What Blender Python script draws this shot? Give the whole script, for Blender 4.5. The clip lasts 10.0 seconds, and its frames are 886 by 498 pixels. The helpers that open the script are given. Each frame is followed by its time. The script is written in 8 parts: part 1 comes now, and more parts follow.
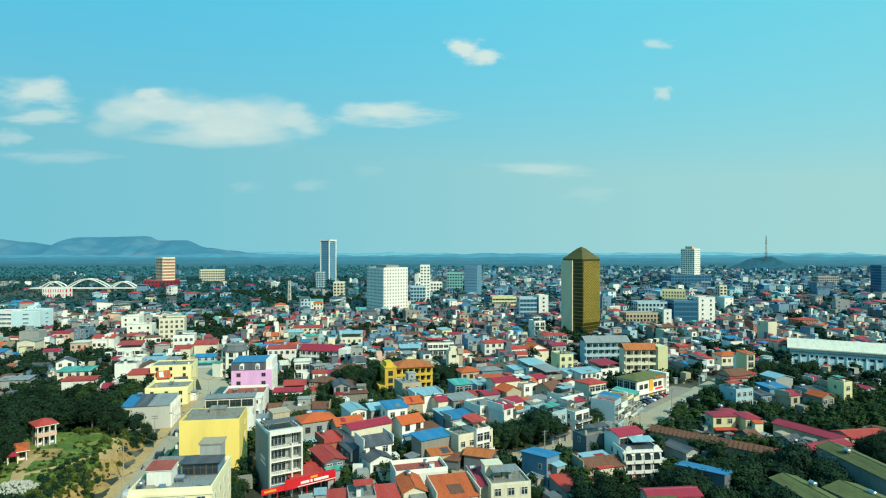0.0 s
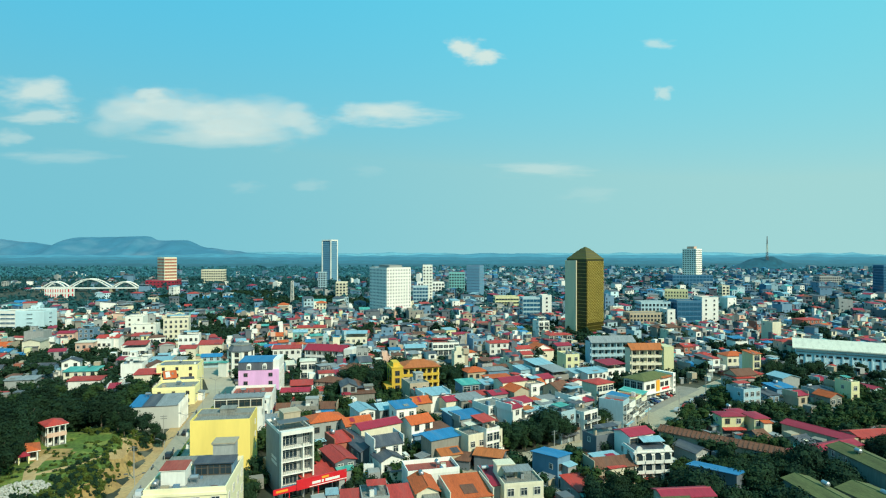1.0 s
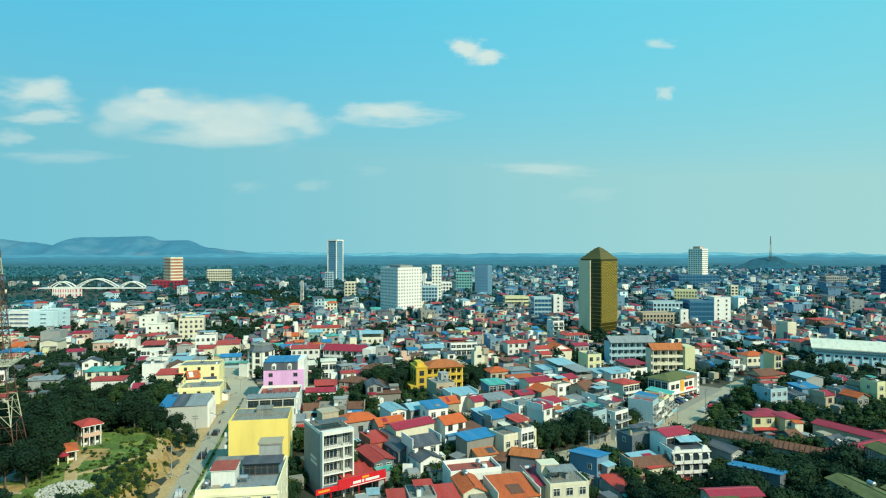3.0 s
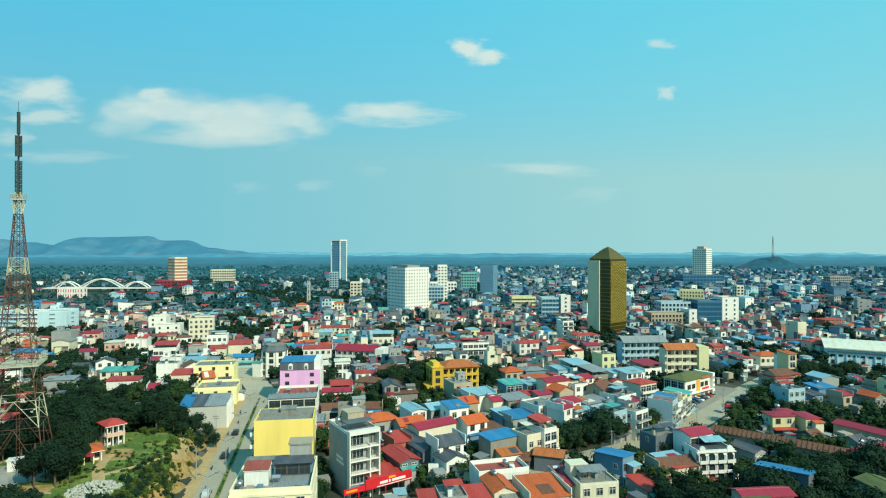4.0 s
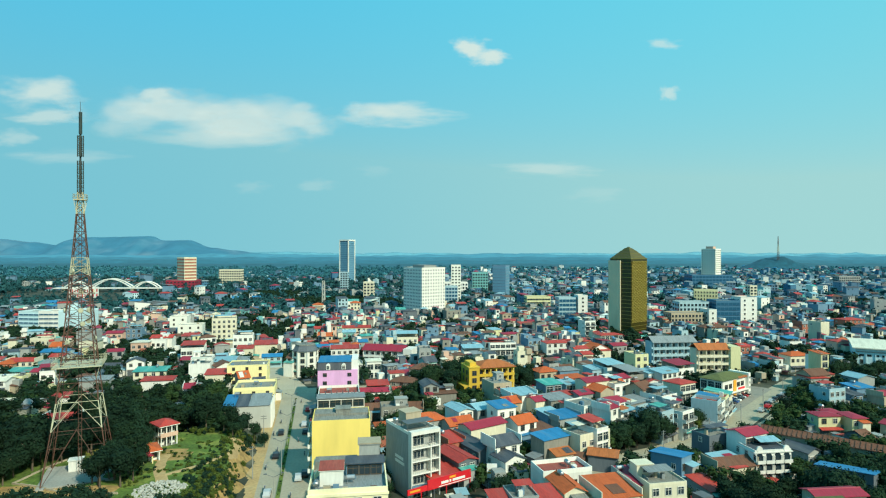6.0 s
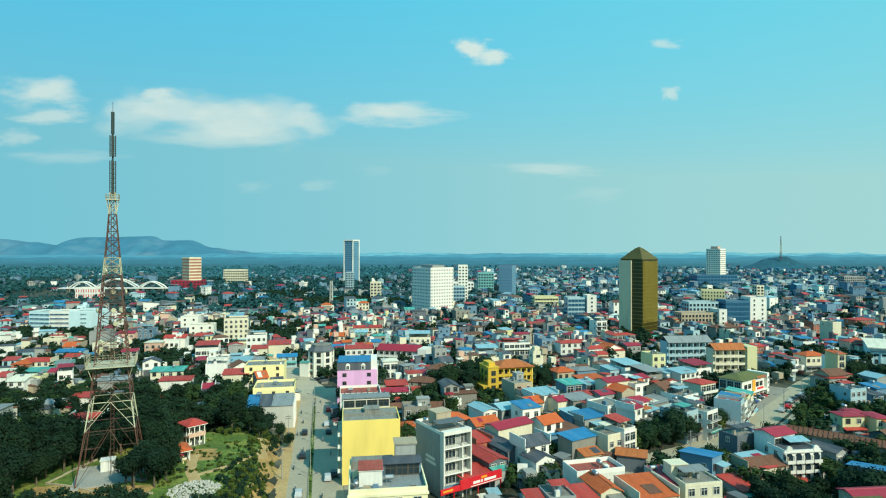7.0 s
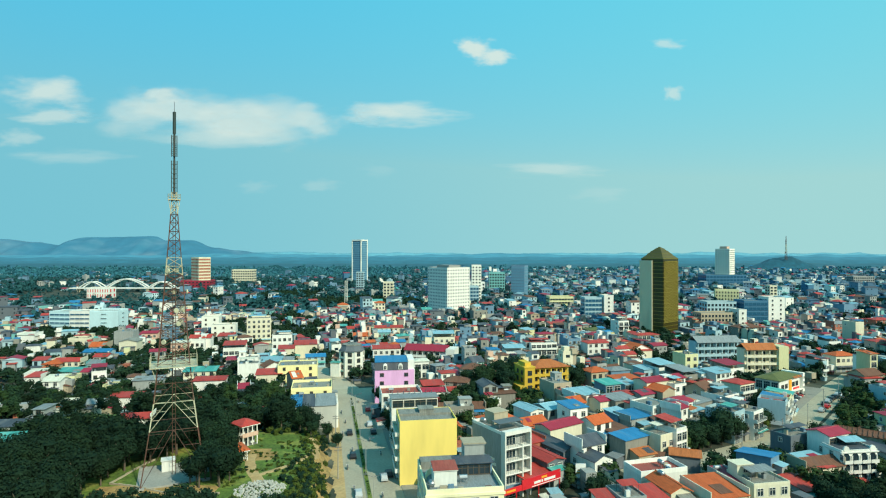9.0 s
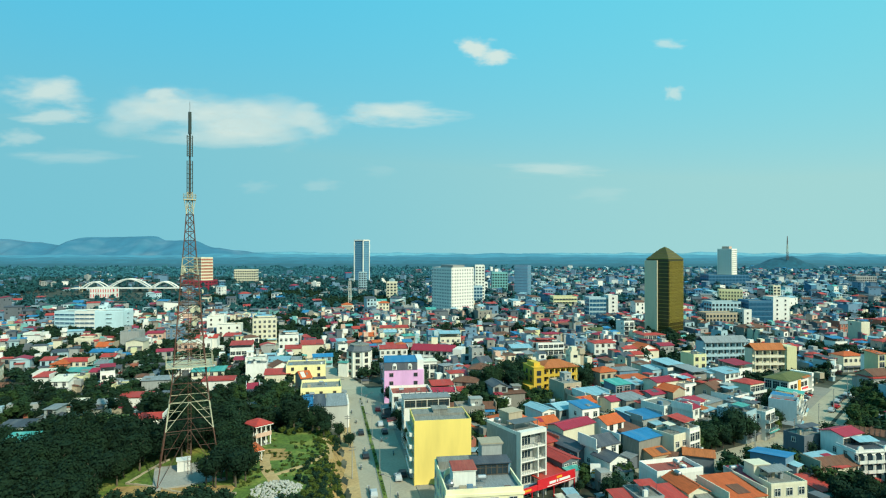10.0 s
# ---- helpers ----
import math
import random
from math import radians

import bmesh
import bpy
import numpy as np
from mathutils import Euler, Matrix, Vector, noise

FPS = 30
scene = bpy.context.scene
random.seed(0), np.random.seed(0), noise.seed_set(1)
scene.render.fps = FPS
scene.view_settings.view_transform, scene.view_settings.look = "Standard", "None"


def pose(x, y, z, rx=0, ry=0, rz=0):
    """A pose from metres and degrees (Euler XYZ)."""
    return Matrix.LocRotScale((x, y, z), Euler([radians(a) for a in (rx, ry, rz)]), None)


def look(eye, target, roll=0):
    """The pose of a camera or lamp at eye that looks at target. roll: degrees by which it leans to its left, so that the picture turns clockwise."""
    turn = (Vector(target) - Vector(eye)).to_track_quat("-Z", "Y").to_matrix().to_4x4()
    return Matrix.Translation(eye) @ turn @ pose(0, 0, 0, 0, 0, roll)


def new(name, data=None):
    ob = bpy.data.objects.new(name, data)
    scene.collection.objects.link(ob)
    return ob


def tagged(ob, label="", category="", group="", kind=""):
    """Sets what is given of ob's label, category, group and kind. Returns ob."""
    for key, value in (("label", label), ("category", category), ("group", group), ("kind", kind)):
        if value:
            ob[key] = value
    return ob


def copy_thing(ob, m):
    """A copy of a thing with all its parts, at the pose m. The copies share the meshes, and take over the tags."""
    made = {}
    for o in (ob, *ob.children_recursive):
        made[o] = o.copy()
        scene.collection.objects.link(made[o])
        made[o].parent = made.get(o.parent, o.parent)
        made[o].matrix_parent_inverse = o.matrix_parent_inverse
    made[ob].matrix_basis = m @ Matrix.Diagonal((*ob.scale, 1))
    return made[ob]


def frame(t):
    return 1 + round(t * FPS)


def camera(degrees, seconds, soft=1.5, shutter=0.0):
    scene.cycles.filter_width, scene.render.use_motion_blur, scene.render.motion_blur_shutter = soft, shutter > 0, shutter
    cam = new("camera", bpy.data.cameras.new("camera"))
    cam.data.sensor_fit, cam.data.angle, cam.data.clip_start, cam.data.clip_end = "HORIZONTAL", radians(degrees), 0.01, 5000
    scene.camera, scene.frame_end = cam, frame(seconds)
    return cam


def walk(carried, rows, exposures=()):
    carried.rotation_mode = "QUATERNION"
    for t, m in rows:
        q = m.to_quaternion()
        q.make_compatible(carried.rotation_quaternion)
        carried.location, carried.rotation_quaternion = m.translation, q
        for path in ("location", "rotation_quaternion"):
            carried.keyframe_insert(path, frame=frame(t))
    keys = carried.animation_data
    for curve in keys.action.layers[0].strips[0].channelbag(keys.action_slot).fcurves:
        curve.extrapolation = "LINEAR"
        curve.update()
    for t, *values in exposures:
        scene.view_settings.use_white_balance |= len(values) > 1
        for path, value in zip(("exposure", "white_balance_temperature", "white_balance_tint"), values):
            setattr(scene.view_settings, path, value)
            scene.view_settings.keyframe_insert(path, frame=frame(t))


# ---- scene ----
cam = camera(73.7, 10.0, soft=1.15)
walk(cam, [
    (0, pose(58.00, 0, 58, 90.164, 0, 0)),
    (0.5, pose(56.81, 0, 58, 90.164, 0, 0)),
    (1, pose(55.33, 0, 58, 90.164, 0, 0)),
    (1.5, pose(53.34, 0, 58, 90.164, 0, 0)),
    (2, pose(51.06, 0, 58, 90.164, 0, 0)),
    (2.5, pose(48.58, 0, 58, 90.164, 0, 0)),
    (4, pose(39.54, 0, 58, 90.164, 0, 0)),
    (4.5, pose(36.12, 0, 58, 90.164, 0, 0)),
    (5, pose(32.57, 0, 58, 90.164, 0, 0)),
    (5.5, pose(28.94, 0, 58, 90.164, 0, 0)),
    (7, pose(17.79, 0, 58, 90.164, 0, 0)),
    (7.5, pose(14.07, 0, 58, 90.164, 0, 0)),
    (8, pose(10.31, 0, 58, 90.164, 0, 0)),
    (8.5, pose(6.65, 0, 58, 90.164, 0, 0)),
    (9, pose(3.58, 0, 58, 90.164, 0, 0)),
    (9.5, pose(1.40, 0, 58, 90.164, 0, 0)),
    (10, pose(0.00, 0, 58, 90.164, 0, 0))])

# ---------------------------------------------------------------- light
SUN_AZ, SUN_EL = 139.0, 38.5
world = bpy.data.worlds.new("sky")
scene.world = world
world.use_nodes = True
wt = world.node_tree
sky = wt.nodes.new("ShaderNodeTexSky")
sky.sky_type, sky.sun_disc = "NISHITA", False
sky.sun_elevation, sky.sun_rotation = radians(SUN_EL), radians(SUN_AZ)
sky.altitude, sky.air_density, sky.dust_density, sky.ozone_density = 50, 1.0, 0.6, 2.0
# pale at the horizon, deep cyan overhead, by the sky's own gradient
parts = wt.nodes.new("ShaderNodeSeparateColor")
wt.links.new(sky.outputs[0], parts.inputs[0])
pale = wt.nodes.new("ShaderNodeMapRange")
pale.inputs["From Min"].default_value, pale.inputs["From Max"].default_value = 0.75, 3.4
wt.links.new(parts.outputs[0], pale.inputs["Value"])
grade = wt.nodes.new("ShaderNodeMix")
grade.data_type = "RGBA"
grade.clamp_result = False
wt.links.new(pale.outputs[0], grade.inputs["Factor"])
grade.inputs["A"].default_value = (0.55, 4.5, 6.5, 1)
grade.inputs["B"].default_value = (1.92, 4.62, 5.15, 1)
high = wt.nodes.new("ShaderNodeMapRange")
high.inputs["From Min"].default_value, high.inputs["From Max"].default_value = 0.50, 0.76
wt.links.new(parts.outputs[0], high.inputs["Value"])
deep = wt.nodes.new("ShaderNodeMix")
deep.data_type = "RGBA"
wt.links.new(high.outputs[0], deep.inputs["Factor"])
deep.inputs["A"].default_value = (0.55, 0.72, 0.95, 1)
wt.links.new(grade.outputs["Result"], deep.inputs["B"])
# the sky is paler and warmer on the side of the sun
across = wt.nodes.new("ShaderNodeSeparateXYZ")
wt.links.new(wt.nodes.new("ShaderNodeTexCoord").outputs["Generated"], across.inputs[0])
sunward = wt.nodes.new("ShaderNodeMapRange")
sunward.interpolation_type = "SMOOTHSTEP"
sunward.inputs["From Min"].default_value, sunward.inputs["From Max"].default_value = -0.75, 0.75
wt.links.new(across.outputs[0], sunward.inputs["Value"])
tint = wt.nodes.new("ShaderNodeMix")
tint.data_type = "RGBA"
wt.links.new(sunward.outputs[0], tint.inputs["Factor"])
tint.inputs["A"].default_value, tint.inputs["B"].default_value = (0.74, 0.91, 0.98, 1), (1.48, 1.13, 1.0, 1)
warm = wt.nodes.new("ShaderNodeMix")
warm.data_type, warm.blend_type = "RGBA", "MULTIPLY"
warm.inputs["Factor"].default_value = 1.0
wt.links.new(deep.outputs["Result"], warm.inputs["A"])
wt.links.new(tint.outputs["Result"], warm.inputs["B"])
wt.links.new(warm.outputs["Result"], wt.nodes["Background"].inputs[0])
wt.nodes["Background"].inputs[1].default_value = 0.13
sun = new("sun", bpy.data.lights.new("sun", "SUN"))
sun.data.energy, sun.data.angle, sun.data.color = 5.0, radians(0.6), (0.91, 0.91, 0.71)
az = radians(SUN_AZ)
sun_way = Vector((math.sin(az) * math.cos(radians(SUN_EL)), math.cos(az) * math.cos(radians(SUN_EL)), math.sin(radians(SUN_EL))))
sun.matrix_world = look(sun_way * 300, (0, 0, 0))
scene.view_settings.exposure = 0.0


# ---------------------------------------------------------------- materials
def node_mat(name):
    m = bpy.data.materials.new(name)
    m.use_nodes = True
    return m, m.node_tree, m.node_tree.nodes["Principled BSDF"]


def grainy(name, color, rough=0.8, vary=0.25, big=0.15, fine=2.5, bump=0.15, metal=0.0, tone=0.12, streak=False, second=None, ribs=False):
    """A weathered surface: a base colour, broad patches, fine grain, a tone of its own for each object and an uneven relief."""
    m, nt, bsdf = node_mat(name)
    N, L = nt.nodes, nt.links
    mapping = N.new("ShaderNodeMapping")
    if ribs:
        L.new(N.new("ShaderNodeTexCoord").outputs["Object"], mapping.inputs["Vector"])
        mapping.inputs["Scale"].default_value = (1.6, 0.22, 0.22)
        mapping.inputs["Location"].default_value = (len(name) * 3.7, 0, 0)
    else:
        L.new(N.new("ShaderNodeNewGeometry").outputs["Position"], mapping.inputs["Vector"])
        mapping.inputs["Scale"].default_value = (1.3, 1.3, 0.28) if streak else (1, 1, 1)
    n1, n2 = N.new("ShaderNodeTexNoise"), N.new("ShaderNodeTexNoise")
    for n, s, d in ((n1, big, 4), (n2, fine, 5)):
        n.inputs["Scale"].default_value, n.inputs["Detail"].default_value = s, d
        L.new(mapping.outputs[0], n.inputs["Vector"])
    info = N.new("ShaderNodeObjectInfo")
    add = N.new("ShaderNodeMath"); add.operation = "ADD"
    L.new(n1.outputs["Fac"], add.inputs[0]); L.new(n2.outputs["Fac"], add.inputs[1])
    rng = N.new("ShaderNodeMapRange")
    rng.inputs["From Min"].default_value, rng.inputs["From Max"].default_value = 0.72, 1.28
    rng.inputs["To Min"].default_value, rng.inputs["To Max"].default_value = 1 - vary, 1 + vary * 0.5
    L.new(add.outputs[0], rng.inputs["Value"])
    tone_range = N.new("ShaderNodeMapRange")
    tone_range.inputs["To Min"].default_value, tone_range.inputs["To Max"].default_value = 1 - tone, 1 + tone * 0.5
    L.new(info.outputs["Random"], tone_range.inputs["Value"])
    mul = N.new("ShaderNodeMath"); mul.operation = "MULTIPLY"
    L.new(rng.outputs[0], mul.inputs[0]); L.new(tone_range.outputs[0], mul.inputs[1])
    base = N.new("ShaderNodeMix"); base.data_type = "RGBA"
    base.inputs["A"].default_value = (*color, 1)
    base.inputs["B"].default_value = (*(second or [c * 0.6 for c in color]), 1)
    ramp = N.new("ShaderNodeMapRange")
    ramp.inputs["From Min"].default_value, ramp.inputs["From Max"].default_value = 0.5, 0.72
    ramp.inputs["To Max"].default_value = 0.8 if second else 0.5
    L.new(n1.outputs["Fac"], ramp.inputs["Value"])
    L.new(ramp.outputs[0], base.inputs["Factor"])
    col = N.new("ShaderNodeVectorMath"); col.operation = "SCALE"
    L.new(base.outputs["Result"], col.inputs[0]); L.new(mul.outputs[0], col.inputs["Scale"])
    L.new(col.outputs[0], bsdf.inputs["Base Color"])
    bsdf.inputs["Roughness"].default_value, bsdf.inputs["Metallic"].default_value = rough, metal
    if bump:
        b = N.new("ShaderNodeBump")
        b.inputs["Strength"].default_value, b.inputs["Distance"].default_value = bump, 0.06
        L.new(n2.outputs["Fac"], b.inputs["Height"]); L.new(b.outputs[0], bsdf.inputs["Normal"])
    return m


def glassy(name, color, rough=0.12):
    m, nt, bsdf = node_mat(name)
    bsdf.inputs["Base Color"].default_value = (*color, 1)
    bsdf.inputs["Roughness"].default_value = rough
    bsdf.inputs["IOR"].default_value = 1.5
    n = nt.nodes.new("ShaderNodeTexNoise"); n.inputs["Scale"].default_value = 0.6
    b = nt.nodes.new("ShaderNodeBump"); b.inputs["Strength"].default_value = 0.04
    nt.links.new(n.outputs["Fac"], b.inputs["Height"]); nt.links.new(b.outputs[0], bsdf.inputs["Normal"])
    return m


WALL = {k: grainy(f"{n}_render_wall", c, 0.85, v * 0.55, 0.12, 1.6, 0.12, streak=True) for k, n, c, v in (
    ("w", "white", (0.78, 0.765, 0.70), 0.22), ("c", "cream", (0.72, 0.66, 0.49), 0.24), ("y", "yellow", (0.94, 0.70, 0.18), 0.04), ("e", "pale_yellow", (0.88, 0.78, 0.38), 0.12),
    ("o", "ochre", (0.66, 0.42, 0.04), 0.22), ("p", "pink", (0.8, 0.42, 0.7), 0.16), ("g", "grey", (0.33, 0.345, 0.33), 0.36),
    ("k", "dark_grey", (0.12, 0.14, 0.16), 0.31), ("b", "pale_blue", (0.353, 0.504, 0.554), 0.24), ("t", "turquoise", (0.17, 0.425, 0.408), 0.26),
    ("m", "bare_concrete", (0.26, 0.25, 0.215), 0.41), ("n", "sandy", (0.43, 0.36, 0.255), 0.31), ("l", "lemon", (0.671, 0.636, 0.361), 0.21),
    ("r", "brick_red", (0.4, 0.13, 0.08), 0.36), ("i", "ice_blue", (0.55, 0.74, 0.78), 0.16), ("s", "salmon", (0.666, 0.432, 0.324), 0.26), ("a", "bright_white", (0.84, 0.82, 0.72), 0.10), ("h", "warm_cream", (0.87, 0.78, 0.50), 0.10), ("j", "dull_cream", (0.62, 0.545, 0.37), 0.10), ("q", "light_grey", (0.50, 0.50, 0.45), 0.12), ("d", "dusty_blue", (0.13, 0.24, 0.34), 0.26), ("u", "slate_blue", (0.045, 0.16, 0.27), 0.2))}
ROOF = {k: grainy(f"{n}_roof", c, min(0.9, r + 0.22), v + 0.10, 0.35, 3.4, 0.4, second=s, ribs=True) for k, n, c, s, r, v in (
    ("r", "red_metal", (0.47, 0.045, 0.030), (0.30, 0.05, 0.038), 0.45, 0.25), ("c", "crimson_metal", (0.34, 0.018, 0.045), (0.20, 0.022, 0.038), 0.45, 0.22),
    ("o", "orange_tile", (0.54, 0.105, 0.024), (0.34, 0.085, 0.035), 0.75, 0.25), ("e", "russet_tile", (0.44, 0.13, 0.035), (0.30, 0.10, 0.04), 0.75, 0.25), ("n", "brown_tile", (0.17, 0.072, 0.042), (0.09, 0.055, 0.04), 0.8, 0.35),
    ("b", "blue_metal", (0.020, 0.19, 0.40), (0.06, 0.16, 0.27), 0.4, 0.2), ("l", "light_blue_metal", (0.24, 0.44, 0.52), (0.24, 0.34, 0.37), 0.4, 0.2),
    ("t", "teal_metal", (0.06, 0.34, 0.30), (0.15, 0.34, 0.28), 0.45, 0.25), ("g", "grey_sheet", (0.24, 0.27, 0.28), (0.13, 0.14, 0.14), 0.6, 0.3),
    ("k", "dark_sheet", (0.07, 0.08, 0.10), (0.11, 0.11, 0.11), 0.5, 0.3), ("m", "weathered_concrete", (0.25, 0.25, 0.22), (0.12, 0.12, 0.105), 0.9, 0.35),
    ("v", "olive_sheet", (0.115, 0.13, 0.040), (0.065, 0.08, 0.03), 0.8, 0.35), ("f", "terracotta_floor", (0.34, 0.07, 0.05), (0.24, 0.09, 0.06), 0.6, 0.25),
    ("w", "whitish_sheet", (0.66, 0.64, 0.52), (0.55, 0.53, 0.44), 0.85, 0.2))}
GLASS = glassy("window_glass", (0.02, 0.035, 0.045))
BLUE_GLASS = glassy("blue_facade_glass", (0.02, 0.09, 0.16), 0.08)
PALE_GLASS = glassy("pale_blue_facade_glass", (0.13, 0.29, 0.40), 0.25)
FRAME = grainy("window_frame_paint", (0.62, 0.60, 0.54), 0.5, 0.1, bump=0)
DARK_FRAME = grainy("dark_window_frame", (0.12, 0.09, 0.06), 0.5, 0.1, bump=0)
SHUTTER = grainy("roller_shutter", (0.24, 0.28, 0.30), 0.45, 0.2, bump=0.1, metal=0.3, tone=0.5)
STEEL = grainy("stainless_steel", (0.42, 0.44, 0.46), 0.48, 0.1, bump=0, metal=0.9)
IRON = grainy("painted_iron", (0.10, 0.11, 0.12), 0.5, 0.2, bump=0)
WHITE_STEEL = grainy("white_painted_steel", (0.58, 0.55, 0.38), 0.5, 0.3, bump=0, second=(0.34, 0.24, 0.13))
RED_STEEL = grainy("rusty_red_steel", (0.135, 0.06, 0.038), 0.6, 0.3, bump=0, second=(0.085, 0.045, 0.032))
ASPHALT = grainy("worn_asphalt", (0.42, 0.375, 0.28), 0.9, 0.2, 0.08, 1.5, 0.1)
PALE_ROAD = grainy("pale_concrete_road", (0.40, 0.36, 0.26), 0.9, 0.25, 0.08, 1.2, 0.15, second=(0.33, 0.28, 0.20))
PAVING = grainy("paving", (0.26, 0.24, 0.20), 0.9, 0.25, 0.2, 2.0, 0.15)
KERB = grainy("kerb_concrete", (0.36, 0.35, 0.31), 0.9, 0.2)
EARTH = grainy("bare_earth", (0.42, 0.26, 0.09), 0.95, 0.45, 0.16, 0.9, 0.8, second=(0.13, 0.12, 0.04))
DUST = grainy("dusty_shoulder", (0.46, 0.31, 0.14), 0.95, 0.3, 0.2, 1.5, 0.3, second=(0.30, 0.24, 0.13))
GRASS = grainy("rough_grass", (0.098, 0.168, 0.021), 0.95, 0.6, 0.18, 1.3, 0.9, second=(0.24, 0.21, 0.045))
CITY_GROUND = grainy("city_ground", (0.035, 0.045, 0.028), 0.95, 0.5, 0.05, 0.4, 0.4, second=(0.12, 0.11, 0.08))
# fields beyond the town: distance haze is put into the teal base colour
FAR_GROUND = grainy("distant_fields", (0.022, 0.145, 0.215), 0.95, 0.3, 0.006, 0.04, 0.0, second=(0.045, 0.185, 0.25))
ANTENNA = grainy("dark_antenna_casing", (0.02, 0.04, 0.035), 0.6, 0.3, bump=0, second=(0.035, 0.03, 0.035))
ROCK = grainy("pale_rubble", (0.42, 0.41, 0.36), 0.95, 0.4, 0.4, 2.0, 0.8)
SLOGAN_RED = grainy("red_vinyl_banner", (0.70, 0.02, 0.03), 0.4, 0.1, bump=0)
SIGN_WHITE = grainy("white_sign_board", (0.80, 0.80, 0.76), 0.5, 0.08, bump=0)
SIGN_GOLD = grainy("orange_sign_shape", (0.80, 0.35, 0.03), 0.5, 0.08, bump=0)
GOLD_PANEL = grainy("gold_lattice", (0.27, 0.22, 0.035), 0.42, 0.25, 0.3, 1.0, 0.1, metal=0.55)
GOLD_ROOF = grainy("bronze_roof", (0.11, 0.095, 0.028), 0.6, 0.25, 0.3, 1.0, 0.1, metal=0.3)
GOLD_GLASS = glassy("bronze_glass", (0.045, 0.04, 0.008), 0.25)
BARK = grainy("bark", (0.13, 0.10, 0.07), 0.95, 0.3, 1.0, 8.0, 0.6)


def leafy(name, color, alt):
    m, nt, bsdf = node_mat(name)
    N, L = nt.nodes, nt.links
    geo, info = N.new("ShaderNodeNewGeometry"), N.new("ShaderNodeObjectInfo")
    mix = N.new("ShaderNodeMix"); mix.data_type = "RGBA"
    mix.inputs["A"].default_value, mix.inputs["B"].default_value = (*color, 1), (*alt, 1)
    add = N.new("ShaderNodeMath"); add.operation = "ADD"
    half = N.new("ShaderNodeMath"); half.operation = "MULTIPLY"; half.inputs[1].default_value = 0.5
    L.new(geo.outputs["Random Per Island"], add.inputs[0]); L.new(info.outputs["Random"], add.inputs[1])
    L.new(add.outputs[0], half.inputs[0]); L.new(half.outputs[0], mix.inputs["Factor"])
    L.new(mix.outputs["Result"], bsdf.inputs["Base Color"])
    bsdf.inputs["Roughness"].default_value = 0.8
    bsdf.inputs["Specular IOR Level"].default_value = 0.12
    return m


# the darker leaf tone holds a teal cast that imitates haze
LEAF = leafy("broad_leaves", (0.009, 0.027, 0.019), (0.020, 0.046, 0.017))
LEAF_MID = leafy("garden_leaves", (0.013, 0.036, 0.014), (0.042, 0.072, 0.018))
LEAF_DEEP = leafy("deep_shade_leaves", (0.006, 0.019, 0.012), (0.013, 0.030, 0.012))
# leaves near the horizon: strong blue haze mixed into both tones
LEAF_HAZE = leafy("far_hazed_leaves", (0.022, 0.120, 0.152), (0.040, 0.155, 0.190))
LEAF_LIGHT = leafy("bright_leaves", (0.03, 0.055, 0.012), (0.085, 0.11, 0.02))
# leaves across the town: lighter haze tint put into the green
LEAF_FAR = leafy("hazed_leaves", (0.012, 0.064, 0.074), (0.030, 0.096, 0.098))


# ---------------------------------------------------------------- building blocks
def cuboid(bm, x0, x1, y0, y1, z0, z1, mi=0):
    vs = [bm.verts.new(c) for c in ((x0, y0, z0), (x1, y0, z0), (x1, y1, z0), (x0, y1, z0), (x0, y0, z1), (x1, y0, z1), (x1, y1, z1), (x0, y1, z1))]
    for idx in ((3, 2, 1, 0), (4, 5, 6, 7), (0, 1, 5, 4), (1, 2, 6, 5), (2, 3, 7, 6), (3, 0, 4, 7)):
        bm.faces.new([vs[i] for i in idx]).material_index = mi


def prism(bm, section, lo, hi, axis="x", mi=0):
    """A section of (side, z) points drawn out along an axis."""
    place = (lambda s, z, a: (a, s, z)) if axis == "x" else (lambda s, z, a: (s, a, z))
    a = [bm.verts.new(place(s, z, lo)) for s, z in section]
    b = [bm.verts.new(place(s, z, hi)) for s, z in section]
    n = len(section)
    for f in (list(reversed(a)), b, *[[a[i], a[(i + 1) % n], b[(i + 1) % n], b[i]] for i in range(n)]):
        bm.faces.new(f).material_index = mi


def tube(bm, p, q, r0, r1=None, n=6, mi=0, caps=True):
    p, q = Vector(p), Vector(q)
    r1 = r0 if r1 is None else r1
    turn = (q - p).to_track_quat("Z", "Y").to_matrix()
    rings = []
    for c, r in ((p, r0), (q, r1)):
        rings.append([bm.verts.new(c + turn @ Vector((r * math.cos(2 * math.pi * i / n), r * math.sin(2 * math.pi * i / n), 0))) for i in range(n)])
    for i in range(n):
        bm.faces.new((rings[0][i], rings[0][(i + 1) % n], rings[1][(i + 1) % n], rings[1][i])).material_index = mi
    if caps:
        bm.faces.new(list(reversed(rings[0]))).material_index = mi
        bm.faces.new(rings[1]).material_index = mi


def mesh_of(name, bm, *mats):
    bmesh.ops.recalc_face_normals(bm, faces=bm.faces)
    me = bpy.data.meshes.new(name)
    bm.to_mesh(me)
    bm.free()
    for m in mats:
        me.materials.append(m)
    return me


def part(name, bm, mats, parent, label="", place=None):
    me = bm if isinstance(bm, bpy.types.Mesh) else mesh_of(name, bm, *(mats if isinstance(mats, (list, tuple)) else [mats]))
    ob = new(name, me)
    ob.parent = parent
    if place is not None:
        ob.matrix_local = place
    return tagged(ob, label)


def thing(name, label, category, m, group=""):
    root = new(name)
    root.empty_display_size = 0.5
    root.matrix_world = m
    return tagged(root, label, category, group)


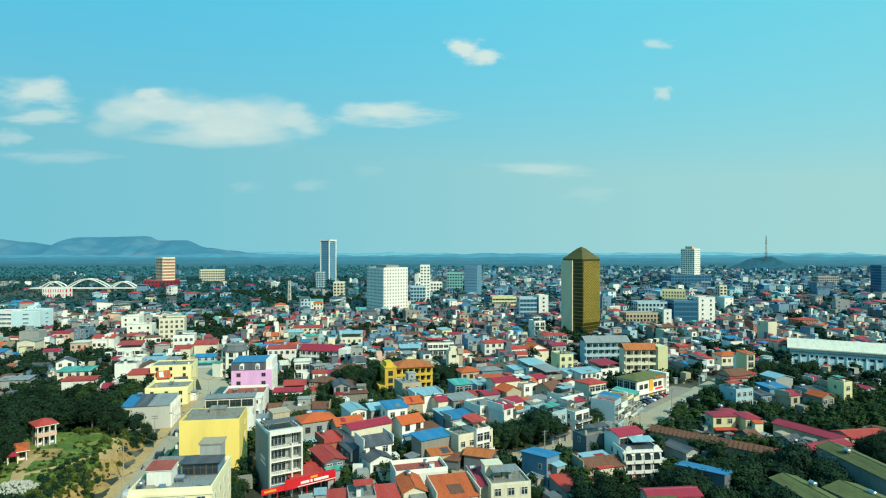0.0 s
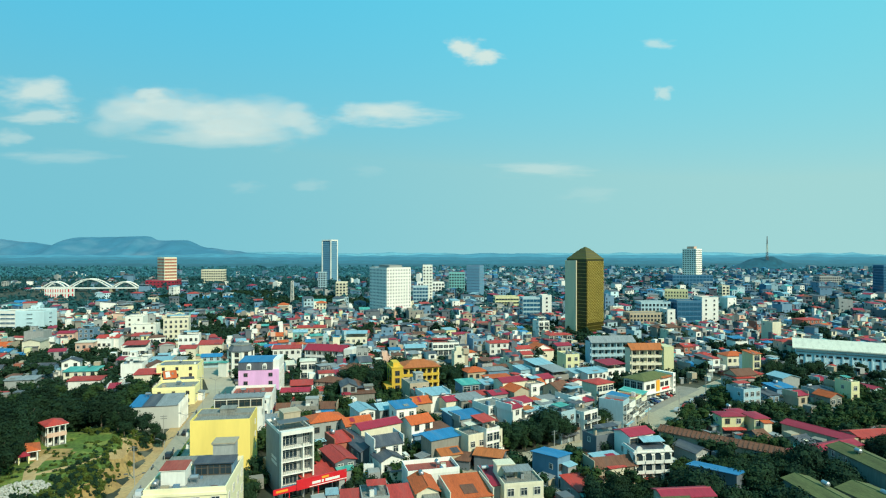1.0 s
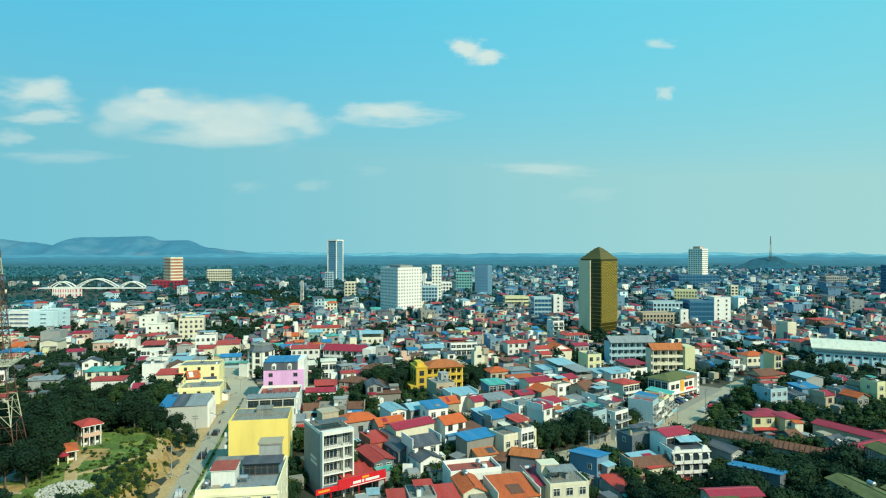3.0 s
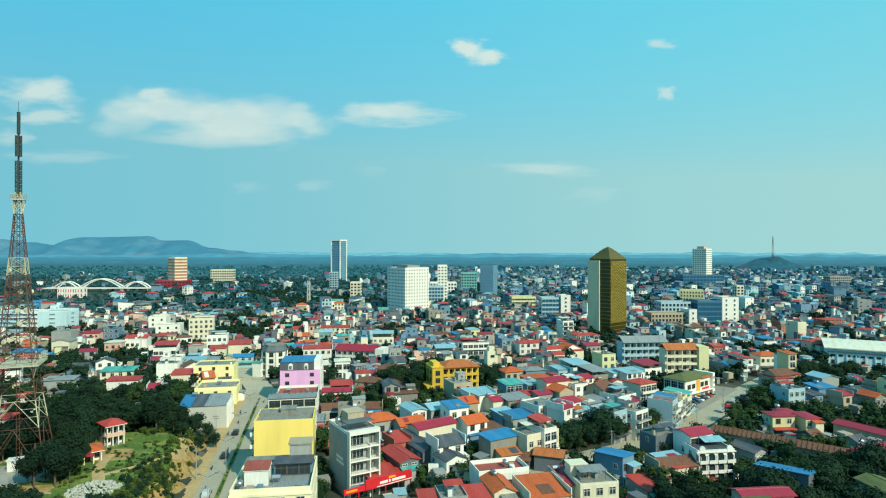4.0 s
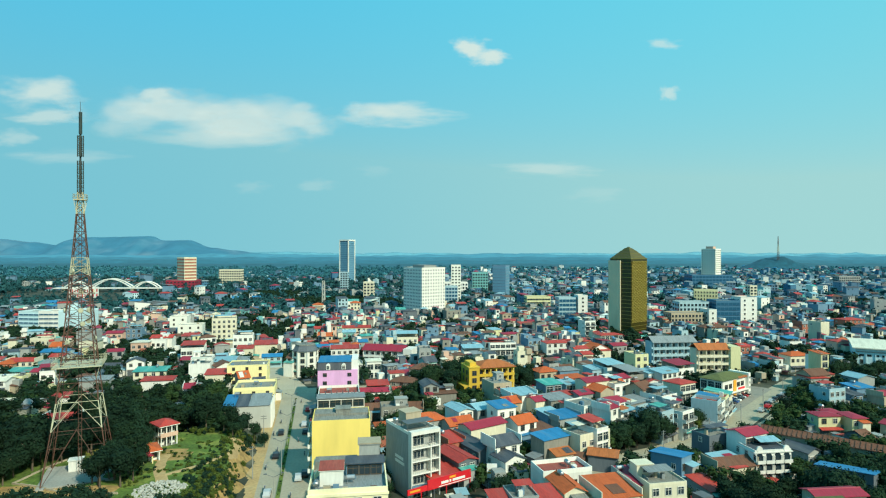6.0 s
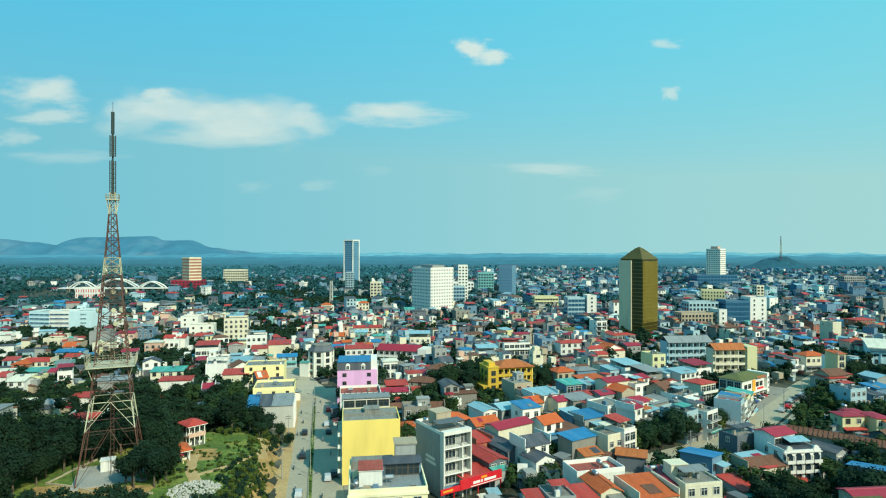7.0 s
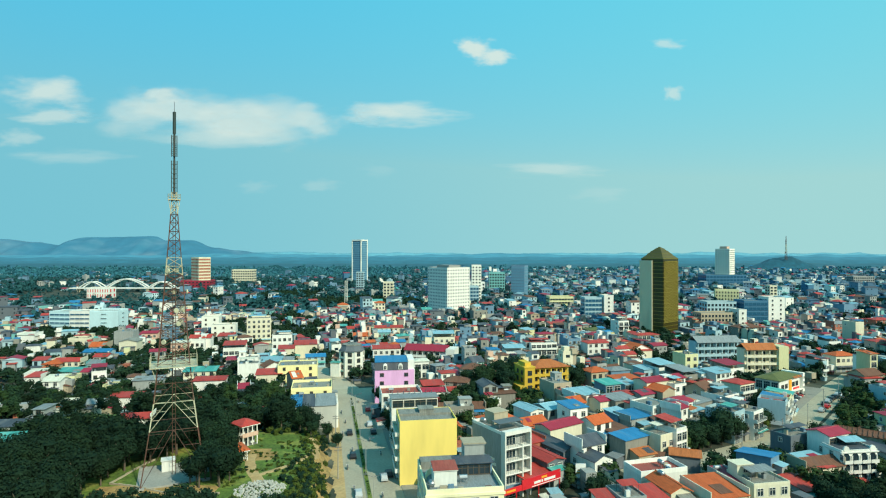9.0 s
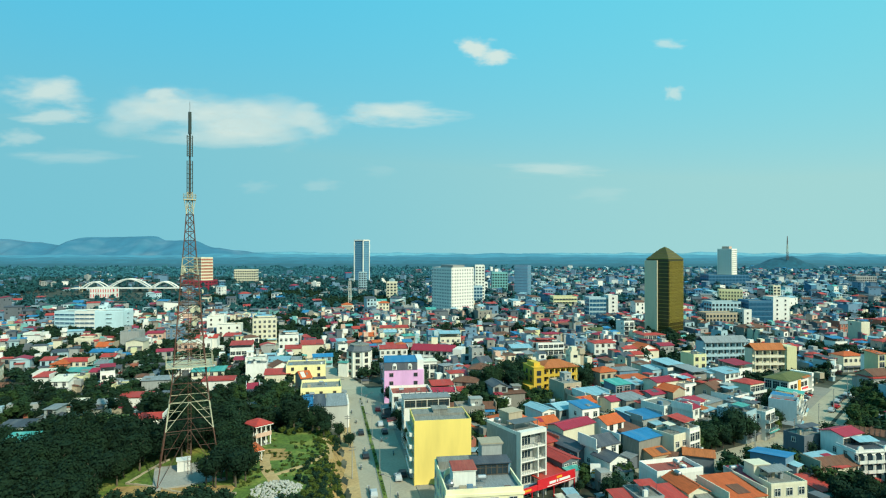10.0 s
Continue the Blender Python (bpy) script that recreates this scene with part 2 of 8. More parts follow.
def smooth(a, b, v):
    t = min(1.0, max(0.0, (v - a) / (b - a)))
    return t * t * (3 - 2 * t)


def boulevard(y):
    return -14 - 0.203 * (y - 141)


def ground_z(x, y):
    """The wooded rise beside the boulevard; the town is level."""
    s = boulevard(y) - x
    edge = 8.7 + 1.0 * noise.noise((0, y * 0.06, 0)) + 0.7 * noise.noise((x * 0.2, y * 0.2, 4))
    near = smooth(edge, edge + 6.0, s) * (1 - smooth(166, 186, y))
    back = smooth(30, 62, s) * (1 - smooth(182, 214, y)) * smooth(150, 178, y)
    h = 6.3 * smooth(70, 100, y) * max(near, back) * (1 - smooth(84, 118, s))
    return h + (0.5 * noise.noise((x * 0.09, y * 0.09, 3)) if h > 0.3 else 0.0)


# ---------------------------------------------------------------- ground, roads
def lines(lo, hi, fine_lo, fine_hi, fine, far):
    out, v, step = [], fine_lo, fine
    while v > lo:
        out.append(v); step *= far; v -= step
    out = [lo] + out[::-1]
    v = fine_lo + fine
    while v < fine_hi:
        out.append(v); v += fine
    step = fine
    while v < hi:
        out.append(v); step *= far; v += step
    return out + [hi]


def build_ground():
    xs, ys = lines(-4900, 4900, -140, 10, 2.2, 1.35), lines(-700, 4850, 95, 300, 2.2, 1.35)
    verts, faces, kinds = [], [], []
    for y in ys:
        for x in xs:
            verts.append((x, y, ground_z(x, y)))
    nx = len(xs)
    for j in range(len(ys) - 1):
        for i in range(nx - 1):
            faces.append((j * nx + i, j * nx + i + 1, (j + 1) * nx + i + 1, (j + 1) * nx + i))
            x, y = (xs[i] + xs[i + 1]) / 2, (ys[j] + ys[j + 1]) / 2
            s, z = boulevard(y) - x, ground_z(x, y)
            k = 0
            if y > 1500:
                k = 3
            elif 0.4 < z < 5.0 and s < 13.6 + 5 * noise.noise((x * 0.1, y * 0.1, 2)) and 118 < y < 182:
                k = 1
            elif z >= 0.4 and s < 150:
                k = 2
                dry = noise.noise((x * 0.05, y * 0.05, 7))
                if dry > 0.55 or (-72 < x < -46 and y < 131):
                    k = 1
            kinds.append(k)
    me = bpy.data.meshes.new("ground")
    me.from_pydata(verts, [], faces)
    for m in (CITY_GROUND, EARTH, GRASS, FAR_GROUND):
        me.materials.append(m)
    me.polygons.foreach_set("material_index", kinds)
    me.polygons.foreach_set("use_smooth", [True] * len(faces))
    tagged(new("ground", me), "earth, rough grass and dusty ground under the town", "ground", kind="structure")


build_ground()


def ribbon(name, pts, left, right, z, mat, label, thick=0.5):
    bm = bmesh.new()
    rows = []
    for i, (x, y) in enumerate(pts):
        a, b = Vector(pts[max(0, i - 1)]), Vector(pts[min(len(pts) - 1, i + 1)])
        way = (b - a).normalized()
        side = Vector((way.y, -way.x))
        rows.append([bm.verts.new((x + side.x * o, y + side.y * o, h)) for o, h in ((-left, z), (right, z), (right, z - thick), (-left, z - thick))])
    for r, q in zip(rows, rows[1:]):
        for i in range(4):
            bm.faces.new((r[i], r[(i + 1) % 4], q[(i + 1) % 4], q[i]))
    bm.faces.new(rows[0]); bm.faces.new(rows[-1])
    return tagged(new(name, mesh_of(name, bm, mat)), label, name, kind="structure")


axis = [(boulevard(y), y) for y in range(60, 250, 10)]
ribbon("road", axis, 5.7, 8.3, 0.06, ASPHALT, "worn grey asphalt boulevard with a planted median")
ribbon("pavement", [(x + 10.3, y) for x, y in axis if y < 241], 2.0, 2.2, 0.20, PAVING, "dusty paved footway beside the boulevard")
ribbon("pavement", [(x - 7.2, y) for x, y in axis if y < 241], 1.9, 1.6, 0.18, DUST, "dusty earth shoulder beside the boulevard")
ribbon("median_planting", [(x, y) for x, y in axis if y < 230], 0.5, 0.5, 0.27, GRASS, "grass and low planting on the median")
ribbon("median_kerb", [(x, y) for x, y in axis if y < 232], 0.62, 0.62, 0.22, KERB, "concrete kerb of the planted median")
ribbon("road", [(-34.6, 243), (-44, 262), (-58, 290), (-75, 317), (-95, 350), (-130, 400), (-170, 450)], 5.5, 5.5, 0.05, ASPHALT, "dusty asphalt street beyond the junction")
ribbon("road", [(-46, 239), (-34, 243), (-15, 247), (10, 252), (25, 255)], 6.0, 6.0, 0.055, PALE_ROAD, "pale dusty side street at the junction")
ribbon("road", [(52, 152), (70, 160), (92, 172), (112, 187), (130, 207), (150, 229), (172, 252), (195, 275)], 5.0, 5.5, 0.05, PALE_ROAD, "pale concrete street between houses")
ribbon("pavement", [(127, 215), (145, 235), (160, 251)], 4.5, 4.5, 0.075, PAVING, "paved car park before the theatre")
ribbon("pavement", [(119, 183.5), (134, 198.5), (149, 215)], 2.0, 2.0, 0.07, PALE_ROAD, "pale dusty yard beside the street")
ribbon("road", [(69, 133.5), (67.6, 140), (65.5, 148), (63.5, 158)], 2.2, 2.2, 0.045, PALE_ROAD, "narrow pale concrete lane")


def footpath(pts, half):
    """A worn earth track laid on the slope."""
    verts, faces = [], []
    fine = []
    for (ax, ay), (bx, by) in zip(pts, pts[1:]):
        fine += [Vector((ax, ay)).lerp((bx, by), i / 6) for i in range(6)]
    fine.append(Vector(pts[-1]))
    for i, p in enumerate(fine):
        way = (fine[min(i + 1, len(fine) - 1)] - fine[max(i - 1, 0)]).normalized()
        for s in (-1, -0.4, 0.4, 1):
            k = half * (1 + 0.35 * noise.noise((p.x * 0.4, p.y * 0.4, s)))
            x, y = p.x + way.y * s * k, p.y - way.x * s * k
            verts.append((x, y, ground_z(x, y) + (0.12 if abs(s) < 0.5 else -0.05)))
    for i in range(len(fine) - 1):
        for j in range(3):
            a = i * 4 + j
            faces.append((a, a + 1, a + 5, a + 4))
    me = bpy.data.meshes.new("footpath"); me.from_pydata(verts, [], faces); me.materials.append(DUST)
    me.polygons.foreach_set("use_smooth", [True] * len(faces))
    tagged(new("footpath", me), "worn yellow earth track round the grass field", "path", kind="structure")


footpath([(-45, 150), (-43.7, 145), (-41.5, 139), (-39, 135), (-37.5, 132)], 1.5)
footpath([(-34, 165), (-31, 162), (-29.6, 157), (-30, 151), (-32.5, 144), (-36, 139), (-39.5, 135.5)], 0.9)


# ---------------------------------------------------------------- houses
SHARED = {}
TAKEN = []      # footprints already built on: x, y, half width, half depth, turn


def shared(key, make):
    if key not in SHARED:
        SHARED[key] = make()
    return SHARED[key]


def relief(xs, zs, depth):
    """One closed sheet over a grid of cells, each at its own depth, with the steps between them; depth: (y, material) of a cell."""
    bm = bmesh.new()
    made = {}

    def v(x, y, z):
        key = (round(x, 4), round(y, 4), round(z, 4))
        if key not in made:
            made[key] = bm.verts.new(key)
        return made[key]
    cells = {(i, j): depth(i, j) for i in range(len(xs) - 1) for j in range(len(zs) - 1)}
    for (i, j), (y, mi) in cells.items():
        x0, x1, z0, z1 = xs[i], xs[i + 1], zs[j], zs[j + 1]
        bm.faces.new((v(x0, y, z0), v(x1, y, z0), v(x1, y, z1), v(x0, y, z1))).material_index = mi
        for di, dj, p, q in ((1, 0, (x1, z0), (x1, z1)), (0, 1, (x0, z1), (x1, z1)), (-1, 0, (x0, z0), (x0, z1)), (0, -1, (x0, z0), (x1, z0))):
            other = cells.get((i + di, j + dj))
            if other is None:
                other = (0.05, 0)
            elif (di, dj) in ((-1, 0), (0, -1)) or abs(other[0] - y) < 1e-4:
                continue
            bm.faces.new((v(p[0], y, p[1]), v(q[0], y, q[1]), v(q[0], other[0], q[1]), v(p[0], other[0], p[1])))
    return bm


def window_mesh(w, h, frame=None, bars=1):
    def make():
        f, xs = 0.1, [-w / 2 - 0.1, -w / 2]
        for i in range(bars):
            x = -w / 2 + w * (i + 1) / (bars + 1)
            xs += [x - 0.04, x + 0.04]
        xs += [w / 2, w / 2 + f]
        zs = [-f, 0, h * 0.68, h * 0.68 + 0.08, h, h + f]
        edge = len(xs) - 2
        return mesh_of("window", relief(xs, zs, lambda i, j: (-0.14, 0) if i in (0, edge) or j in (0, 4) else (-0.08, 0) if i % 2 == 0 or j == 2 else (-0.03, 1)), frame or FRAME, GLASS)
    return shared(("win", w, h, frame, bars), make)


def door_mesh(w, h):
    def make():
        n = int(h / 0.32)
        zs = [h * i / (2 * n) for i in range(2 * n + 1)] + [h + 0.3]
        return mesh_of("door", relief([-w / 2 - 0.1, -w / 2, w / 2, w / 2 + 0.1], zs, lambda i, j: (-0.28, 0) if j == 2 * n else (-0.15, 0) if i != 1 else (-0.09, 1) if j % 2 else (-0.05, 1)), FRAME, SHUTTER)
    return shared(("door", w, h), make)


def add_balcony(root, w, solid, place):
    def slab():
        bm = bmesh.new()
        cuboid(bm, -w / 2, w / 2, -1.1, 0.05, -0.15, 0)
        if solid:
            cuboid(bm, -w / 2, w / 2, -1.1, -0.98, 0, 0.85)
        for s in (-1, 1):
            cuboid(bm, s * w / 2 - 0.06, s * w / 2 + 0.06, -1.1, 0.05, 0, 0.9)
        return mesh_of("balcony", bm, WALL["w"])

    def rail():
        n = max(3, int(w / 0.35))
        xs = [-w / 2 + 0.08]
        for i in range(n):
            x = -w / 2 + 0.08 + (w - 0.16) * (i + 0.5) / n
            xs += [x - 0.03, x + 0.03]
        bm = bmesh.new()
        lo, hi = [], []
        for x in xs + [w / 2 - 0.08]:
            lo.append([bm.verts.new((x, y, 0.85)) for y in (-1.1, -1.04)]); hi.append([bm.verts.new((x, y, 0.92)) for y in (-1.1, -1.04)])
        for i in range(len(lo) - 1):
            for f in ((lo[i][0], lo[i + 1][0], hi[i + 1][0], hi[i][0]), (lo[i][1], lo[i + 1][1], hi[i + 1][1], hi[i][1]), (hi[i][0], hi[i + 1][0], hi[i + 1][1], hi[i][1])):
                bm.faces.new(f)
            if i % 2:
                foot = [[bm.verts.new((lo[k][0].co.x, y, 0)) for y in (-1.1, -1.04)] for k in (i, i + 1)]
                for f in ((foot[0][0], foot[1][0], lo[i + 1][0], lo[i][0]), (foot[0][1], foot[1][1], lo[i + 1][1], lo[i][1]), (foot[0][0], foot[0][1], lo[i][1], lo[i][0]), (foot[1][0], foot[1][1], lo[i + 1][1], lo[i + 1][0])):
                    bm.faces.new(f)
        return mesh_of("railing", bm, IRON)
    balcony = part("balcony", shared(("balcony", w, solid), slab), None, root, place=place)
    if not solid:
        part("railing", shared(("railing", w), rail), None, balcony)


def tank_mesh():
    def make():
        bm = bmesh.new()
        tube(bm, (-0.75, 0, 1.15), (0.75, 0, 1.15), 0.5, n=12)
        tube(bm, (-0.9, 0, 1.15), (-0.75, 0, 1.15), 0.25, 0.5, n=12)
        tube(bm, (0.75, 0, 1.15), (0.9, 0, 1.15), 0.5, 0.25, n=12)
        for x in (-0.55, 0.55):
            for y in (-0.35, 0.35):
                cuboid(bm, x - 0.04, x + 0.04, y - 0.04, y + 0.04, 0, 0.9)
        return mesh_of("water_tank", bm, STEEL)
    return shared("tank", make)


SLOPE = {"o": 0.46, "n": 0.46, "k": 0.42, "g": 0.3}


def roof_part(root, kind, w, d, h, mat, rise=None, over=0.45, label=""):
    """gx / gy: gable with its ridge along the front / from front to back; hip; sh: one slope down to the front; sb: down to the back."""
    bm = bmesh.new()
    th = 0.14
    W, D = w / 2 + over, d / 2 + over
    if kind in ("gx", "gy"):
        span = D if kind == "gx" else W
        half = d / 2 if kind == "gx" else w / 2
        rise = rise or half * 0.5
        drop = rise * over / half
        lo, hi = (-W, W) if kind == "gx" else (-D, D)
        for s in (-1, 1):
            prism(bm, [(s * span, h - drop), (0, h + rise), (0, h + rise + th * 1.3), (s * span, h - drop + th)], lo, hi, "x" if kind == "gx" else "y")
        prism(bm, [(-0.18, h + rise + 0.06), (0.18, h + rise + 0.06), (0.0, h + rise + 0.3)], lo - 0.02, hi + 0.02, "x" if kind == "gx" else "y")
    elif kind == "hip":
        rise = rise or min(W, D) * 0.5
        r = max(W - D, 0.0), max(D - W, 0.0)
        low = [bm.verts.new(c) for c in ((-W, -D, h), (W, -D, h), (W, D, h), (-W, D, h))]
        eave = [bm.verts.new(c) for c in ((-W, -D, h + th), (W, -D, h + th), (W, D, h + th), (-W, D, h + th))]
        a, b = bm.verts.new((-r[0] - 0.01, -r[1] - 0.01, h + rise)), bm.verts.new((r[0] + 0.01, r[1] + 0.01, h + rise))
        bm.faces.new(low)
        for i in range(4):
            bm.faces.new((low[i], low[(i + 1) % 4], eave[(i + 1) % 4], eave[i]))
        e = eave
        if W >= D:
            for f in ((e[0], e[1], b, a), (e[1], e[2], b), (e[2], e[3], a, b), (e[3], e[0], a)):
                bm.faces.new(f)
        else:
            for f in ((e[0], e[1], a), (e[1], e[2], b, a), (e[2], e[3], b), (e[3], e[0], a, b)):
                bm.faces.new(f)
    else:
        rise = rise or d * 0.16
        z0, z1 = (h, h + rise) if kind == "sh" else (h + rise, h)
        prism(bm, [(-D, z0), (D, z1), (D, z1 + th), (-D, z0 + th)], -W, W, "x")
    return part("roof", bm, mat, root, label), rise


ROOF_WORDS = {"r": "red metal", "c": "crimson metal", "o": "orange tiled", "n": "brown tiled", "e": "russet tiled", "b": "blue metal", "l": "light blue metal", "t": "teal metal",
              "g": "grey sheet", "k": "dark sheet", "m": "bare concrete", "v": "olive sheet", "f": "terracotta floored", "w": "whitish sheet"}
WALL_WORDS = {"w": "white", "c": "cream", "y": "yellow", "e": "pale yellow", "a": "bright white", "o": "ochre", "p": "pink", "g": "grey", "k": "dark grey", "b": "pale blue", "t": "turquoise",
              "m": "bare concrete", "i": "ice blue", "q": "light grey", "h": "warm cream", "n": "sandy", "l": "lemon", "r": "brick red", "s": "salmon", "d": "dusty blue"}
SHAPE_WORDS = {"gx": "gabled", "gy": "gabled", "hip": "hipped", "sh": "sloping", "sb": "sloping", "fl": "flat", "fc": "flat terrace under a"}


def house(x, y, w, d, h, rot, wall, kind, rc, style="b", name="house", label="", z=None, group="town houses", tank=True):
    """One house standing at x, y (the middle of its plan). style: b balconies, w windows, n nearly blank, a arcade bands."""
    z = ground_z(x, y) if z is None else z
    TAKEN.append((x, y, w / 2, d / 2, rot))
    rng = random.Random(int(x * 131 + y * 37 + h * 17))
    floors = max(1, round(h / 3.2))
    fh = h / floors
    if not label:
        label = f"{WALL_WORDS[wall]} {'low' if floors == 1 else str(floors) + '-storey'} house with {SHAPE_WORDS[kind]} {ROOF_WORDS[rc]} roof"
    root = thing(name, label, "house" if name == "house" else name.replace("_", " "), pose(x, y, z, 0, 0, rot), group)
    bm = bmesh.new()
    if kind == "gx":
        rise = d / 2 * SLOPE.get(rc, 0.26)
        prism(bm, [(-d / 2, -1), (d / 2, -1), (d / 2, h), (0, h + rise), (-d / 2, h)], -w / 2, w / 2, "x")
    elif kind == "gy":
        rise = w / 2 * SLOPE.get(rc, 0.26)
        prism(bm, [(-w / 2, -1), (w / 2, -1), (w / 2, h), (0, h + rise), (-w / 2, h)], -d / 2, d / 2, "y")
    elif kind in ("sh", "sb"):
        rise = d * 0.1
        z0, z1 = (h, h + rise) if kind == "sh" else (h + rise, h)
        prism(bm, [(-d / 2, -1), (d / 2, -1), (d / 2, z1), (-d / 2, z0)], -w / 2, w / 2, "x")
    else:
        cuboid(bm, -w / 2, w / 2, -d / 2, d / 2, -1, h)
    if floors > 1 and kind in ("fl", "fc", "hip") and style != "s":
        for f in range(1, floors):
            cuboid(bm, -w / 2 - 0.07, w / 2 + 0.07, -d / 2 - 0.07, -d / 2 + 0.02, f * fh - 0.12, f * fh + 0.08)
    part("wall", bm, WALL[wall], root)
    if kind in ("fl", "fc"):
        bm = bmesh.new()
        ph = rng.choice((0.5, 0.8, 1.0))
        for x0, x1, y0, y1 in ((-w / 2, w / 2, -d / 2, -d / 2 + 0.2), (-w / 2, w / 2, d / 2 - 0.2, d / 2), (-w / 2, -w / 2 + 0.2, -d / 2 + 0.2, d / 2 - 0.2), (w / 2 - 0.2, w / 2, -d / 2 + 0.2, d / 2 - 0.2)):
            cuboid(bm, x0, x1, y0, y1, h + 0.004, h + ph)
        part("parapet", bm, WALL[wall], root)
        bm = bmesh.new()
        cuboid(bm, -w / 2 + 0.2, w / 2 - 0.2, -d / 2 + 0.2, d / 2 - 0.2, h + 0.005, h + 0.06)
        part("roof_deck", bm, ROOF["f"] if rc == "f" else ROOF["m"], root)
        if kind == "fl" and w > 4 and d > 6 and rc != "f" and style != "s" and rng.random() < 0.6:
            tw, td = min(rng.uniform(2.2, 4.2), w * 0.6), min(rng.uniform(2.4, 4.5), d * 0.5)
            sx = rng.choice((-1, 1)) * (w / 2 - tw / 2 - 0.02)
            bm = bmesh.new()
            cuboid(bm, sx - tw / 2, sx + tw / 2, d / 2 - td - 0.4, d / 2 - 0.4, h + 0.06, h + 2.5)
            cuboid(bm, sx - tw / 2 - 0.2, sx + tw / 2 + 0.2, d / 2 - td - 0.6, d / 2 - 0.2, h + 2.5, h + 2.65)
            stair = part("stair_tower", bm, WALL[rng.choice((wall, wall, "g", "m"))], root)
            part("window", window_mesh(0.9, 1.1), None, stair, place=pose(sx, d / 2 - td - 0.4, h + 0.9))
        if kind == "fc":
            bm = bmesh.new()
            back = rng.choice((0.0, 0.0, 0.25)) * d
            prism(bm, [(-d / 2 - 0.3 + back, h + 2.1), (d / 2 + 0.2, h + 2.1 + d * 0.09), (d / 2 + 0.2, h + 2.2 + d * 0.09), (-d / 2 - 0.3 + back, h + 2.2)], -w / 2 - 0.25, w / 2 + 0.25, "x")
            canopy = part("canopy", bm, ROOF[rc], root, f"{ROOF_WORDS[rc]} canopy over the terrace")
            for sx in (-1, 1):
                for fy in (0.0, 1.0):
                    bm = bmesh.new()
                    py = -d / 2 + 0.1 + back + fy * (d - back - 0.2)
                    tube(bm, (sx * (w / 2 - 0.1), py, h), (sx * (w / 2 - 0.1), py, h + 2.1 + (py + d / 2) * 0.09), 0.06, n=5)
                    part("post", bm, IRON, canopy)
            bm = bmesh.new()
            cuboid(bm, -w / 2 + 0.15, w / 2 - 0.15, d / 2 - 0.35, d / 2 - 0.15, h, h + 2.0 + d * 0.08)
            cuboid(bm, -w / 2 + 0.15, w / 2 - 0.15, 0.25 * d, 0.25 * d + 0.12, h, h + 1.9 + d * 0.06)
            part("terrace_wall", bm, WALL[rng.choice((wall, "g", "m"))], root)
        if rng.random() < (0.6 if kind == "fl" else 0.0):
            part("water_tank", tank_mesh(), None, root, "shiny steel water tank", place=pose(rng.uniform(-0.25, 0.25) * w, rng.uniform(-0.1, 0.15) * d, h + 0.05, 0, 0, rng.choice((0, 90))))
    else:
        roof_part(root, kind, w, d, h, ROOF[rc], rise={"gx": d / 2, "gy": w / 2, "hip": min(w, d) / 2}.get(kind, d * 0.1 / 0.26) * (SLOPE.get(rc, 0.26) if kind not in ("sh", "sb") else 0.26))
    # patched sheets on the front slope
    if kind in ("gx", "sh") and group == "town houses" and rng.random() < 0.3:
        up = SLOPE.get(rc, 0.26) if kind == "gx" else 0.1
        for n in range(rng.choice((1, 1, 2))):
            pw, y0 = rng.uniform(0.6, w * 0.4), rng.uniform(-d / 2 - 0.3, -d / 4)
            y1 = min(y0 + rng.uniform(0.8, d * 0.45), -0.15 if kind == "gx" else d / 2)
            px = rng.uniform(-0.5, 0.5) * (w - pw)
            z0, z1 = h + (y0 + d / 2) * up + 0.2, h + (y1 + d / 2) * up + 0.2
            bm = bmesh.new()
            prism(bm, [(y0, z0), (y1, z1), (y1, z1 + 0.05), (y0, z0 + 0.05)], px - pw / 2, px + pw / 2, "x")
            part("roof_sheet", bm, ROOF[rng.choice((rc, "g", "k", "m", "n", "w", "c"))], root)
    # party walls that rise past the roof sheets, and a tank on the ridge
    if kind in ("sh", "gx") and rng.random() < 0.25:
        for sx in (-1, 1):
            bm = bmesh.new()
            x0, x1 = sorted((sx * (w / 2 - 0.02), sx * (w / 2 + 0.55)))
            top = h + (d * 0.1 if kind == "sh" else d / 2 * SLOPE.get(rc, 0.26)) + 0.45
            cuboid(bm, sx * (w / 2 + 0.5) - 0.1, sx * (w / 2 + 0.5) + 0.1, -d / 2 - 0.05, d / 2 + 0.05, h - 0.8, top)
            cuboid(bm, x0, x1, -d / 2, d / 2, h - 0.8, h - 0.62)
            part("party_wall", bm, WALL[wall], root)
    if kind in ("sh", "gx", "gy", "hip") and h > 5 and tank and rng.random() < 0.3:
        part("water_tank", tank_mesh(), None, root, "shiny steel water tank", place=pose(rng.uniform(-0.3, 0.3) * w, d * 0.3, h + 0.2, 0, 0, rng.choice((0, 90))))
    # lean-to, awning and roof clutter
    for turn in range(rng.choice((0, 1, 1, 2)) if group == "town houses" and name == "house" else 0):
        sx = rng.choice((-1, 1)) if turn == 0 else -sx
        aw, ad, ah = rng.uniform(1.8, 3.2), rng.uniform(2.5, min(5, d)), rng.uniform(2.4, 3.1)
        ay = rng.uniform(-d / 2 + ad / 2, d / 2 - ad / 2)
        bm = bmesh.new()
        x0, x1 = sorted((sx * (w / 2 + 0.003), sx * (w / 2 + aw)))
        cuboid(bm, x0, x1, ay - ad / 2, ay + ad / 2, -1, ah)
        part("annex", bm, WALL[rng.choice("gmnwk")], root)
        bm = bmesh.new()
